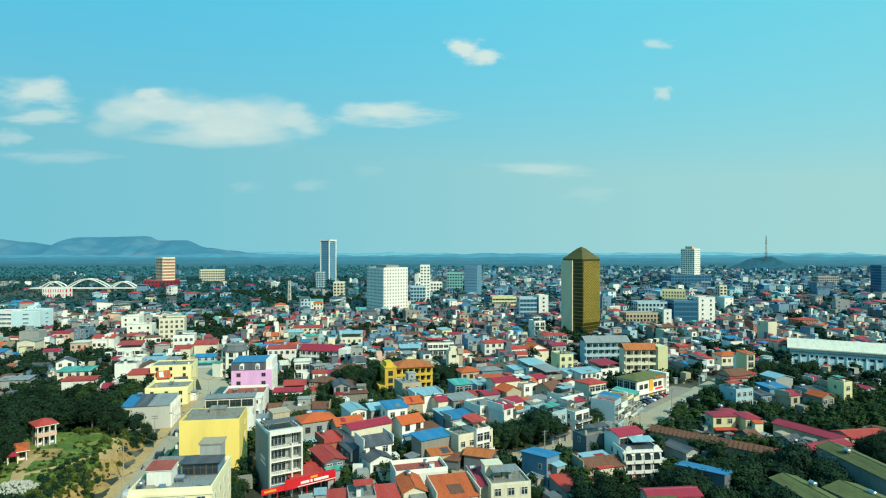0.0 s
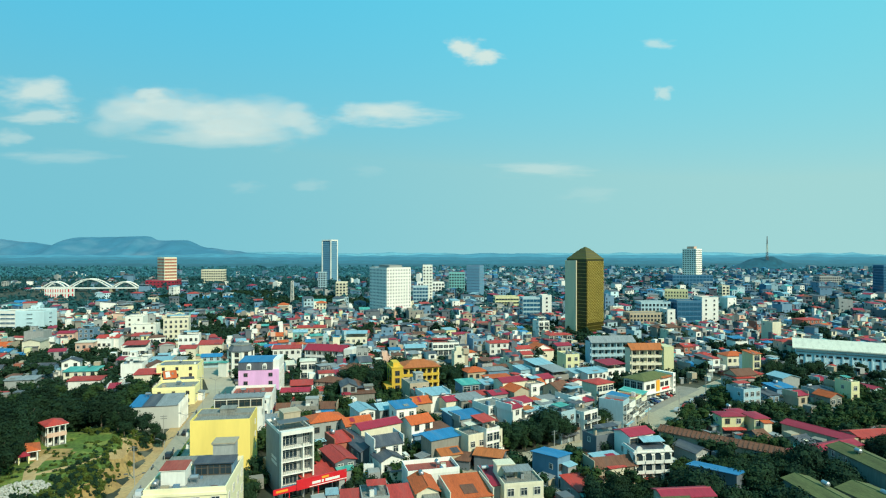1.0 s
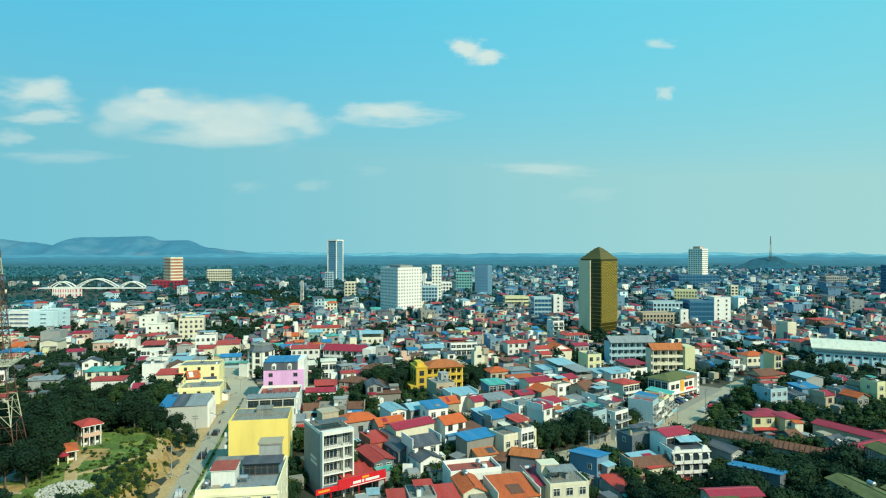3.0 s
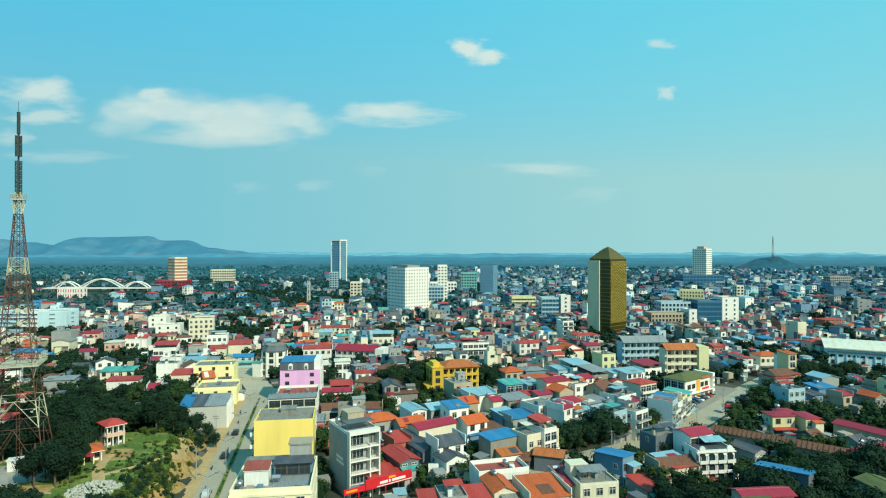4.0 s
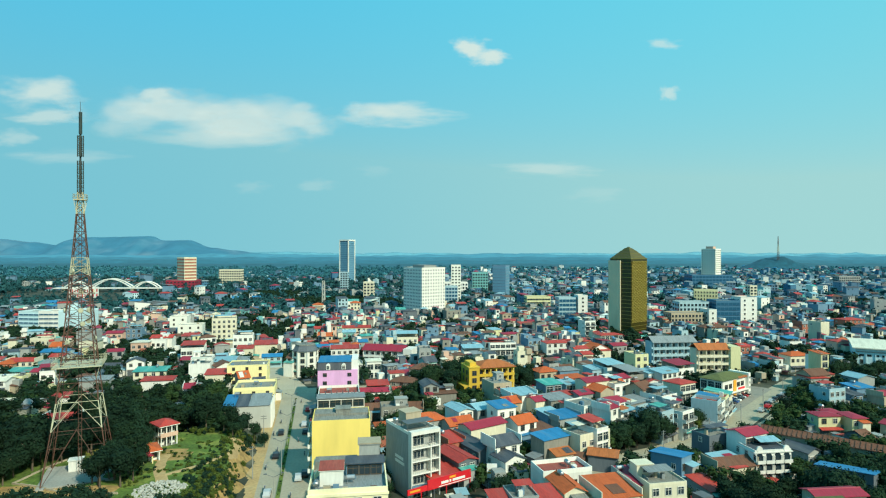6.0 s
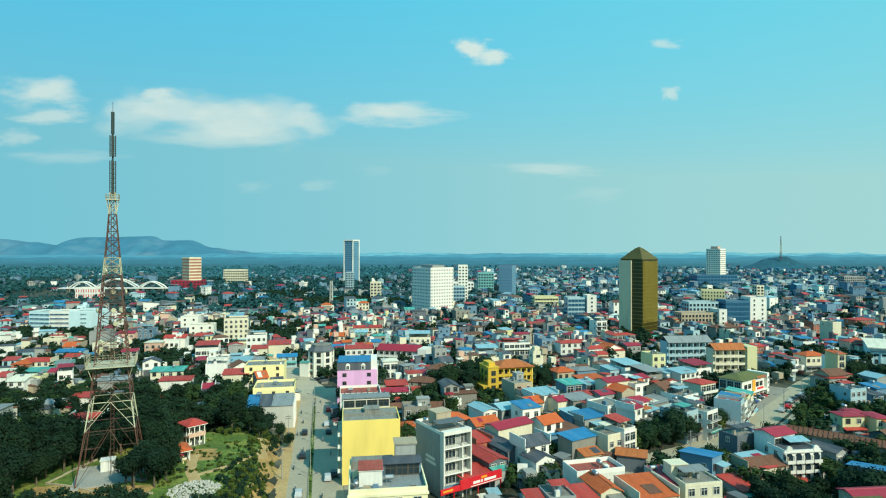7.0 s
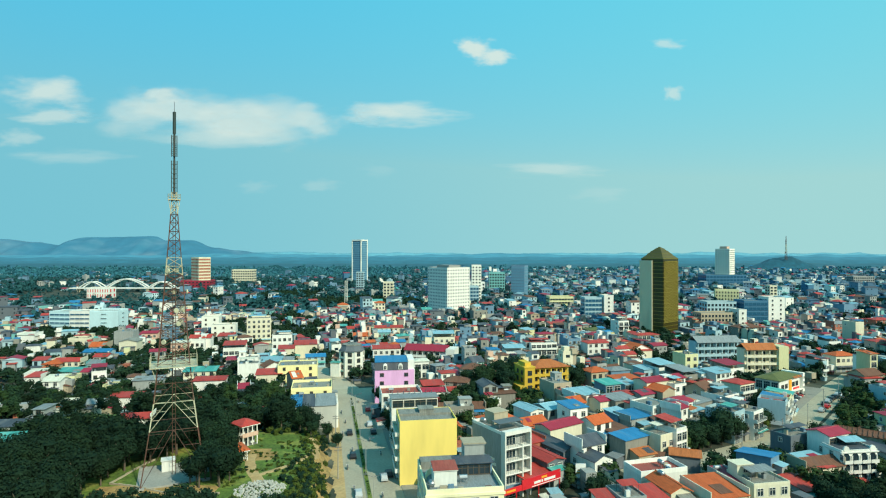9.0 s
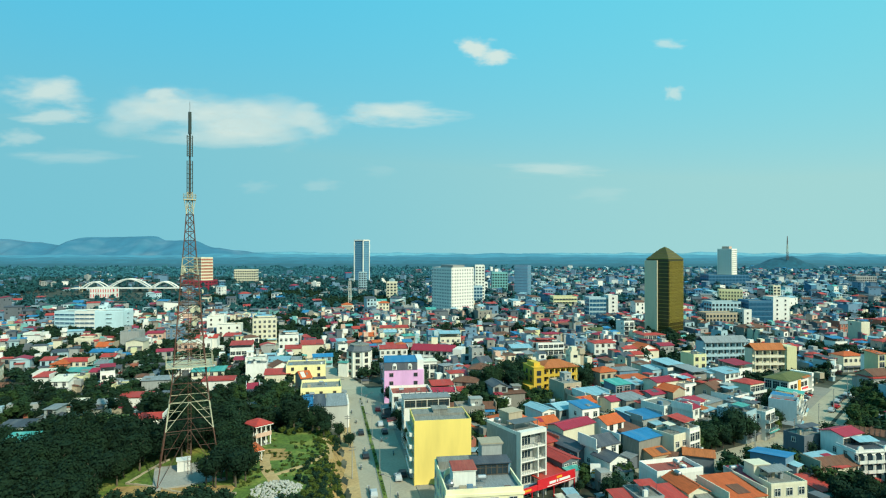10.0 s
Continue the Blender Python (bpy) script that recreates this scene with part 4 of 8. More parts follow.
def billboard():
    root = thing("billboard", "white roadside billboard on two steel posts", "billboard", pose(37.2, 144.5, 0, 0, 0, 0))
    bm = bmesh.new(); cuboid(bm, -1.25, 1.25, -0.1, 0.1, 2.5, 6.0); part("panel", bm, SIGN_WHITE, root)
    bm = bmesh.new(); cuboid(bm, -1.0, 1.0, -0.13, -0.105, 3.6, 4.0); cuboid(bm, -0.8, 0.8, -0.13, -0.105, 4.3, 4.6); part("sign", bm, SIGN_GOLD, root, "unreadable lettering bars")
    for s in (-1, 1):
        bm = bmesh.new(); tube(bm, (s, 0.12, -0.3), (s, 0.12, 6.2), 0.09); part("post", bm, IRON, root)


billboard()


# row along the boulevard behind the yellow building
def band_house():
    x, y, w, d, h, rot = -5.2, 176.4, 13.6, 5.5, 14.4, 11
    TAKEN.append((x, y, w / 2, d / 2, rot))
    root = thing("apartment_building", "white building with a long window band under a flat roof", "building", pose(x, y, 0, 0, 0, rot))
    bm = bmesh.new(); cuboid(bm, -w / 2, w / 2, -d / 2, d / 2, -1, h); part("wall", bm, WALL["w"], root)
    bm = bmesh.new(); cuboid(bm, -w / 2 - 0.3, w / 2 + 0.3, -d / 2 - 0.3, d / 2, h + 0.3, h + 0.55); cuboid(bm, -w / 2 + 0.2, w / 2 - 0.2, -d / 2 + 0.4, d / 2 - 0.3, h + 0.002, h + 0.3); part("roof", bm, ROOF["g"], root, "flat grey roof slab")
    for i in range(4):
        part("window", window_mesh(2.9, 1.8, DARK_FRAME), None, root, place=pose(-5.0 + 3.35 * i, -d / 2, h - 2.1))
    for i in range(8):
        bm = bmesh.new(); tube(bm, (-6.2 + i * 1.7, d / 2 - 1, h + 0.6), (-6.2 + i * 1.7, d / 2 - 1, h + 1.5), 0.12); part("post", bm, IRON, root)
    for f in range(4):
        for b in range(3):
            part("window", window_mesh(1.8, 1.9), None, root, place=pose(-w / 2, -2.4 + 2.4 * b, f * 3.1 + 0.8, 0, 0, -90))
            part("window", window_mesh(1.2, 1.3), None, root, place=pose(w / 2, -2.4 + 2.4 * b, f * 3.1 + 0.8, 0, 0, 90)) if (b + f) % 2 else None


band_house()


def pink_house():
    x, y, w, d, h, rot = -15.6, 231.5, 15.0, 13, 12.6, 7
    TAKEN.append((x, y, w / 2, d / 2, rot))
    root = thing("hotel_building", "pink building with a dark mansard and bright blue roof", "building", pose(x, y, 0, 0, 0, rot))
    bm = bmesh.new(); cuboid(bm, -w / 2, w / 2, -d / 2, d / 2, -1, h); part("wall", bm, WALL["p"], root)
    bm = bmesh.new(); prism(bm, [(-d / 2 - 0.15, h + 0.004), (d / 2, h + 0.004), (d / 2 - 0.8, h + 2.9), (-d / 2 + 0.7, h + 2.9)], -w / 2 - 0.1, w / 2 - 2.4, "x"); mansard = part("mansard", bm, ROOF["k"], root, "dark blue-grey mansard storey")
    bm = bmesh.new(); prism(bm, [(-d / 2 + 0.4, h + 2.9), (d / 2, h + 3.2), (d / 2, h + 3.35), (-d / 2 + 0.4, h + 3.05)], -w / 2, w / 2 - 2.3, "x"); part("roof", bm, ROOF["b"], root, "bright blue metal roof")
    bm = bmesh.new(); cuboid(bm, w / 2 - 2.38, w / 2 + 0.02, -d / 2 + 1.0, d / 2 + 0.02, h + 0.004, h + 3.6); part("wall", bm, WALL["w"], root, "white lift tower")
    bm = bmesh.new(); cuboid(bm, w / 2 + 0.004, w / 2 + 0.2, -d / 2, d / 2, -1, h); part("side_wall", bm, WALL["w"], root, "white rendered side wall")
    for px in (-3.6, 2.2):
        bm = bmesh.new(); cuboid(bm, px - 0.8, px + 0.8, -d / 2 - 0.35, -d / 2 + 0.6, h + 0.2, h + 1.7)
        tube(bm, (px, -d / 2 - 0.34, h + 1.7), (px, -d / 2 + 0.7, h + 1.7), 0.8, n=12)
        dormer = part("dormer", bm, WALL["w"], mansard, "white arched dormer")
        part("window", window_mesh(0.9, 1.2), None, root, place=pose(px, -d / 2 - 0.36, h + 0.5))
    for f in (1, 2, 3):
        for px in (-4.8, 4.4):
            part("window", window_mesh(1.3, 1.2, DARK_FRAME), None, root, place=pose(px, -d / 2, f * 3.1 + 0.9))
    for f in range(4):
        for b in range(3):
            part("window", window_mesh(1.6, 1.8), None, root, place=pose(-w / 2, -4.2 + 4.2 * b, f * 3.1 + 0.7, 0, 0, -90))
            part("window", window_mesh(1.0, 1.3), None, root, place=pose(w / 2 + 0.2, -4.2 + 4.2 * b, f * 3.1 + 0.7, 0, 0, 90))


pink_house()
house(-11.5, 209.0, 14.0, 12, 8.2, 10, "w", "fl", "f", "w", label="white building with red shutters below a grey terrace roof")
house(-9.0, 196.0, 13.0, 7.5, 6.4, 10, "w", "fl", "m", "b")


# ochre villa with arcaded galleries
def ochre_mansion():
    x, y, w, d, h, rot = 43.0, 239.5, 19.5, 11, 11.6, 16
    TAKEN.append((x, y, w / 2, d / 2, rot))
    root = thing("mansion", "ochre yellow mansion with arcaded galleries and orange tiled roof", "mansion", pose(x, y, 0, 0, 0, rot))
    bm = bmesh.new(); cuboid(bm, -w / 2 + 4.4, w / 2, -d / 2 + 1.5, d / 2, -1, h); cuboid(bm, -w / 2, -w / 2 + 4.4, -d / 2 - 1.0, d / 2 - 2, -1, h + 0.6); part("wall", bm, WALL["o"], root)
    for f in range(4):
        bm = bmesh.new(); cuboid(bm, -w / 2 + 4.42, w / 2, -d / 2, -d / 2 + 1.5, f * 2.85 + 2.55, f * 2.85 + 2.85)
        if f:
            cuboid(bm, -w / 2 + 4.42, w / 2, -d / 2, -d / 2 + 0.12, f * 2.85, f * 2.85 + 0.8)
        part("gallery_slab", bm, WALL["o"], root)
    for i in range(7):
        bm = bmesh.new(); px = -w / 2 + 4.6 + i * (w - 4.9) / 6; cuboid(bm, px - 0.16, px + 0.16, -d / 2 + 0.02, -d / 2 + 0.36, -0.5, 11.3); part("column", bm, WALL["y"], root)
    for f in range(4):
        for i in range(6):
            px = -w / 2 + 4.6 + (i + 0.5) * (w - 4.9) / 6
            part("window", window_mesh(1.1, 1.9, DARK_FRAME), None, root, place=pose(px, -d / 2 + 1.5, f * 2.85 + 0.2))
        part("window", window_mesh(1.6, 1.7, DARK_FRAME), None, root, place=pose(-w / 2 + 2.2, -d / 2 - 1.0, f * 2.85 + 0.7))
        for b in range(2):
            part("window", window_mesh(1.2, 1.6, DARK_FRAME), None, root, place=pose(-w / 2, -4 + 4 * b, f * 2.85 + 0.7, 0, 0, -90))
    ob, _ = roof_part(root, "hip", w - 4.4, d, h + 0.06, ROOF["e"], rise=2.4, over=0.6)
    ob.location.x = 2.2
    bm = bmesh.new(); cuboid(bm, -w / 2 - 0.2, -w / 2 + 4.6, -d / 2 - 1.2, d / 2 - 1.8, h + 0.6, h + 0.9); cuboid(bm, -w / 2 + 0.8, -w / 2 + 3.4, -d / 2 + 0.5, d / 2 - 4, h + 0.9, h + 2.4); part("turret", bm, WALL["o"], root)
    bm = bmesh.new(); cuboid(bm, -w / 2 - 2.5, -w / 2 - 0.01, -d / 2 - 2.5, d / 2 - 3, -1, 5.4); part("porch", bm, WALL["o"], root)


ochre_mansion()


# white villa with arches
def arched_villa():
    x, y, w, d, h, rot = 107.6, 151.6, 10.0, 6.5, 7.4, 8
    TAKEN.append((x, y, w / 2, d / 2, rot))
    root = thing("villa", "white three-storey villa with arched loggias and dark roof deck", "villa", pose(x, y, 0, 0, 0, rot))
    bm = bmesh.new(); cuboid(bm, -w / 2, w / 2, -d / 2, d / 2, -1, h); part("wall", bm, WALL["w"], root)
    bm = bmesh.new()
    cuboid(bm, -w / 2 - 0.3, w / 2 + 0.3, -d / 2 - 0.3, d / 2 + 0.3, h + 0.004, h + 0.25)
    for a in ((-w / 2, w / 2, -d / 2, -d / 2 + 0.2), (-w / 2, -w / 2 + 0.2, -d / 2 + 0.2, d / 2), (w / 2 - 0.2, w / 2, -d / 2 + 0.2, d / 2)):
        cuboid(bm, *a, h + 0.25, h + 0.75)
    part("parapet", bm, WALL["w"], root)
    bm = bmesh.new(); cuboid(bm, -w / 2 + 0.2, w / 2 - 0.2, -d / 2 + 0.2, d / 2, h + 0.25, h + 0.35); part("roof_deck", bm, ROOF["k"], root)
    bm = bmesh.new(); prism(bm, [(0, h + 1.5), (d / 2, h + 2.0), (d / 2, h + 2.1), (0, h + 1.6)], -1, w / 2, "x"); part("canopy", bm, ROOF["l"], root, "light blue metal canopy")
    for f in range(3):
        for i, px in enumerate((-3.7, -1.23, 1.23, 3.7)):
            z0 = f * 2.45 + 0.25
            bm = bmesh.new(); cuboid(bm, px - 0.85, px + 0.85, -d / 2 - 0.02, -d / 2 + 0.1, z0, z0 + 1.4)
            tube(bm, (px, -d / 2 - 0.025, z0 + 1.4), (px, -d / 2 + 0.1, z0 + 1.4), 0.85, n=14)
            part("loggia_opening", bm, GLASS, root)
            bm = bmesh.new()
            cuboid(bm, px - 1.1, px - 0.86, -d / 2 - 0.3, -d / 2, z0, z0 + 1.6); cuboid(bm, px + 0.86, px + 1.1, -d / 2 - 0.3, -d / 2, z0, z0 + 1.6)
            if f:
                cuboid(bm, px - 1.1, px + 1.1, -d / 2 - 0.9, -d / 2, z0 - 0.25, z0 - 0.05); cuboid(bm, px - 1.1, px + 1.1, -d / 2 - 0.9, -d / 2 - 0.8, z0 - 0.05, z0 + 0.6)
            part("arch_surround", bm, WALL["w"], root)
        for b in range(3):
            part("window", window_mesh(1.0, 1.4), None, root, place=pose(-w / 2, -3.4 + 3.4 * b, f * 2.45 + 0.7, 0, 0, -90))
    for px in (-3.7, 3.7):
        bm = bmesh.new(); tube(bm, (px, -d / 2 - 0.1, h + 0.9), (px, -d / 2 + 0.25, h + 0.9), 0.8, n=14); part("pediment", bm, WALL["w"], root, "round white pediment")


arched_villa()

# pale gallery schools, theatre with an olive roof, red-roofed court
def gallery_school(x, y, w, d, h, rot, wall, roofc, tower_side, label):
    TAKEN.append((x, y, w / 2, d / 2, rot))
    root = thing("school", label, "school", pose(x, y, 0, 0, 0, rot))
    n = max(2, round(h / 3.4)); fh = h / n
    bm = bmesh.new(); cuboid(bm, -w / 2, w / 2, -d / 2 + 2, d / 2, -1, h); part("wall", bm, WALL[wall], root)
    for f in range(n):
        bm = bmesh.new(); cuboid(bm, -w / 2, w / 2, -d / 2, -d / 2 + 2, f * fh + fh - 0.3, f * fh + fh)
        if f:
            cuboid(bm, -w / 2, w / 2, -d / 2, -d / 2 + 0.14, f * fh, f * fh + 0.8)
        part("gallery_slab", bm, WALL[wall], root)
    k = max(3, round(w / 3.3))
    for i in range(k + 1):
        bm = bmesh.new(); px = -w / 2 + 0.2 + i * (w - 0.4) / k; cuboid(bm, px - 0.17, px + 0.17, -d / 2 + 0.01, -d / 2 + 0.4, -0.5, h - 0.01); part("column", bm, WALL[wall], root)
    for f in range(n):
        for i in range(k):
            part("window", window_mesh(1.6, 1.5), None, root, place=pose(-w / 2 + 0.2 + (i + 0.5) * (w - 0.4) / k, -d / 2 + 2, f * fh + 0.9))
    if tower_side:
        bm = bmesh.new(); s = tower_side; x0, x1 = sorted((s * (w / 2 + 0.01), s * (w / 2 + 4.6))); cuboid(bm, x0, x1, -d / 2 - 0.8, d / 2, -1, h + 1.2); part("stair_block", bm, WALL["l" if wall == "c" else "w"], root)
    roof_part(root, "gx" if roofc != "v" else "hip", w, d, h + 0.01, ROOF[roofc], over=0.5)


gallery_school(147, 270, 14.5, 8, 13.6, 4, "c", "e", 1, "cream gallery school block with a solid stair tower")
gallery_school(138, 293, 22, 9, 13.4, 6, "b", "g", 0, "pale blue school block with open galleries")
gallery_school(-4.5, 308, 22, 9, 6.8, -14, "w", "c", 1, "long white school building under a crimson roof")


def theatre():
    x, y, w, d, h, rot = 136.5, 235.0, 18.0, 9.0, 8.0, 37
    TAKEN.append((x, y, w / 2 + 1, d / 2 + 1, rot))
    root = thing("theatre", "white theatre with glazed flank, red sign panels and olive roof", "theatre", pose(x, y, 0, 0, 0, rot))
    bm = bmesh.new(); cuboid(bm, -w / 2, w / 2, -d / 2, d / 2, -1, h); part("wall", bm, WALL["w"], root)
    for i in range(3):
        for j in range(2):
            part("window", window_mesh(2.3, 2.9, FRAME, 2), None, root, place=pose(-w / 2, -d / 2 + 1.6 + i * 2.9, 0.8 + j * 3.6, 0, 0, -90))
    for i in range(5):
        part("window", window_mesh(2.0, 1.6, DARK_FRAME), None, root, place=pose(-6.2 + 3.1 * i, -d / 2, 4.6)) if i != 2 else None
        part("door", door_mesh(2.2, 2.6), None, root, place=pose(-6.2 + 3.1 * i, -d / 2, 0))
    bm = bmesh.new(); cuboid(bm, -0.9, 1.3, -d / 2 - 0.25, -d / 2 - 0.004, 1.6, 7.4); part("sign", bm, SIGN_GOLD, root, "tall orange-red sign panel")
    bm = bmesh.new(); cuboid(bm, 3.0, 8.0, -d / 2 - 0.2, -d / 2 - 0.004, 3.3, 4.0); part("sign", bm, SLOGAN_RED, root, "red sign strip")
    bm = bmesh.new(); cuboid(bm, -w / 2 - 0.3, w / 2 + 0.2, -d / 2 - 1.4, -d / 2 - 0.004, 2.9, 3.1); part("canopy", bm, WALL["w"], root)
    bm = bmesh.new(); cuboid(bm, w / 2 + 0.004, w / 2 + 1.6, -d / 2 - 1.2, d / 2 - 2, -1, h + 1.2); part("end_slab", bm, WALL["a"], root, "white upright end slab")
    for j in range(4):
        part("window", window_mesh(0.7, 0.9), None, root, place=pose(w / 2 + 0.8, -d / 2 - 1.2, 1.0 + 2.0 * j))
    roof_part(root, "hip", w, d, h + 0.06, ROOF["v"], rise=1.7, over=0.7, label="mossy olive sheet roof")
    bm = bmesh.new(); prism(bm, [(-d / 2 - 0.9, h - 0.1), (-d / 2 - 0.2, h + 0.3), (-d / 2 - 0.2, h + 0.42), (-d / 2 - 0.9, h + 0.02)], 2.0, w / 2, "x"); part("eaves_tiles", bm, ROOF["o"], root, "orange tiled eaves")


theatre()
for gx, gy, gw, gd, gr in ((145.5, 187, 7.2, 5.4, 4), (153.0, 185.5, 4.6, 7.4, 4), (149.5, 190.5, 5, 5, 4)):
    house(gx, gy, gw, gd, 6.4, gr, "l", "hip", "c", "w", label="lemon yellow two-storey court building with crimson hipped roof")

house(-1.5, 229.5, 11.0, 6, 4.0, 8, "w", "gx", "c", "w")
house(8.5, 243.5, 9.0, 7, 4.0, -10, "n", "hip", "n", "w")
house(20.0, 233.0, 7.4, 7, 5.0, 2, "g", "gy", "n", "w")
house(25.0, 220.5, 8.4, 7, 5.0, 10, "m", "fl", "m", "w")
house(59.8, 159.0, 6.4, 5, 2.8, -16, "k", "gx", "n", "n")
house(8.8, 199.0, 9.0, 7, 5.6, 10, "m", "fl", "m", "w")
house(1.5, 207.0, 8.0, 6, 3.2, 10, "m", "gx", "n", "w")
house(-1.0, 190.0, 4.8, 6, 4.0, 10, "g", "sh", "g", "w")
house(6.4, 186.5, 5.0, 5, 3.2, 14, "n", "hip", "o", "w")
house(14.5, 208.0, 6.5, 6, 3.4, 4, "n", "gx", "n", "w")
house(3.5, 218.0, 6.0, 5, 3.2, 6, "w", "gx", "r", "w")
# tube houses with bright fronts along the pale street
for i, (hh, wl, rf) in enumerate(((7.4, "b", "c"), (7.0, "w", "b"), (6.6, "l", "c"), (6.2, "c", "t"))):
    fx, fy = 112.6 + 3.15 * (2 * i + 1) * 0.585 / 1.0, 188.3 + 3.15 * (2 * i + 1) * 0.81
    house(fx - 0.81 * 4, fy + 0.585 * 4, 6.0, 8, hh + (0 if i % 2 else 1.6), 54, wl, "fc" if i % 2 else "fl", rf if i % 2 else "f", "b")

# blue-roofed and cream houses by the lane
house(82.4, 148.4, 4.6, 8.4, 7.0, 38, "d", "sb", "b", "w", label="dusty blue house with a bright blue sloping roof")
house(71.4, 127.6, 8.6, 8.6, 9.2, 11, "c", "fl", "m", "w", label="cream three-storey house with a flat concrete roof")
house(66.0, 129.4, 3.0, 8.6, 8.4, 12, "g", "sh", "c", "n")
house(32.8, 159.6, 5.6, 16, 6.6, 30, "k", "gy", "k", "n")
house(28.6, 150.4, 5.2, 11, 6.4, 30, "k", "gy", "r", "w")
house(117.6, 135.4, 3.0, 11.4, 7.7, 37, "k", "sb", "b", "n", label="dark narrow building with a bright blue strip roof")
house(103.5, 118.5, 10.5, 4.2, 9.7, 6, "n", "gx", "c", "w")
house(101, 114.2, 5, 3.2, 9.4, 6, "l", "sh", "v", "w")
for gx, gy, gw, gd, gr, hh in ((134.6, 112.5, 6.0, 34, 7, 8.4), (145, 107.5, 8.0, 34, 12, 8.6), (157, 131, 6.6, 38, 3, 8.6)):
    house(gx, gy, gw, gd, hh, gr, "m", "gy", "v", "n", label="long shed under a mossy olive roof", group="old sheds")
for gx, gy, gw, gd, hh, gr, rf, kd in ((132.4, 165.2, 4.3, 32, 5.2, 49.5, "n", "gy"), (157.5, 158.6, 5.0, 23, 5.4, -68, "c", "gy"), (165.8, 173.6, 6.0, 19, 5.4, 28, "c", "gy"), (178, 170.5, 12, 7, 5.4, 10, "r", "gx")):
    hall = house(gx, gy, gw, gd, hh, gr, "n", kd, rf, "n", label="long low hall under a weathered tiled roof", group="old halls", tank=False)
    if rf == "n":
        up = gw / 2 * SLOPE["n"]
        lean = math.atan2(up, gw / 2)

        def batten():
            bm = bmesh.new()
            cuboid(bm, 0.1, math.hypot(gw / 2, up) + 0.4, -0.13, 0.13, 0, 0.16)
            return mesh_of("roof_batten", bm, ROOF["n"])
        for i in range(26):
            py = -gd / 2 + 0.6 + i * (gd - 1.2) / 25
            for sx in (0, 180):
                part("roof_batten", shared("hall batten", batten), None, hall, place=pose(0, py, hh + up + 0.2, 0, 0, sx) @ Matrix.Rotation(lean, 4, "Y"))

# grey building, yellow buildings beside the boulevard
def grey_building():
    x, y, w, d, h, rot = -39.8, 197.8, 15.0, 12, 7.4, 11.5
    TAKEN.append((x, y, w / 2, d / 2, rot))
    root = thing("warehouse", "grey rendered building with white ribbed side and blue roof sheets", "warehouse", pose(x, y, 0, 0, 0, rot))
    bm = bmesh.new(); cuboid(bm, -w / 2, w / 2, -d / 2, d / 2, -2, h); part("wall", bm, WALL["q"], root)
    bm = bmesh.new(); cuboid(bm, w / 2 + 0.004, w / 2 + 0.3, -d / 2, d / 2, -1, h + 0.6); part("side_wall", bm, WALL["w"], root, "white rendered side wall")
    for i in range(7):
        bm = bmesh.new(); py = -d / 2 + 0.2 + i * (d - 0.7) / 6; cuboid(bm, w / 2 + 0.3, w / 2 + 0.6, py, py + 0.4, -1, h + 0.9); part("pilaster", bm, WALL["w"], root)
    for i in range(6):
        for f in range(2):
            part("window", window_mesh(1.1, 1.8), None, root, place=pose(w / 2 + 0.31, -d / 2 + 1.25 + i * 1.9, f * 3.6 + 0.6, 0, 0, 90))
    for x0, x1, c in ((-w / 2, -w / 2 + 4, "b"), (-w / 2 + 4.1, 0.6, "k"), (0.7, w / 2 - 0.1, "g")):
        bm = bmesh.new(); prism(bm, [(-d / 2 - 0.3, h + 0.1), (d / 2, h + 1.3), (d / 2, h + 1.42), (-d / 2 - 0.3, h + 0.22)], x0, x1, "x"); part("roof", bm, ROOF[c], root)
    part("water_tank", tank_mesh(), None, root, "shiny steel water tank", place=pose(-4, 3, h + 1.1))


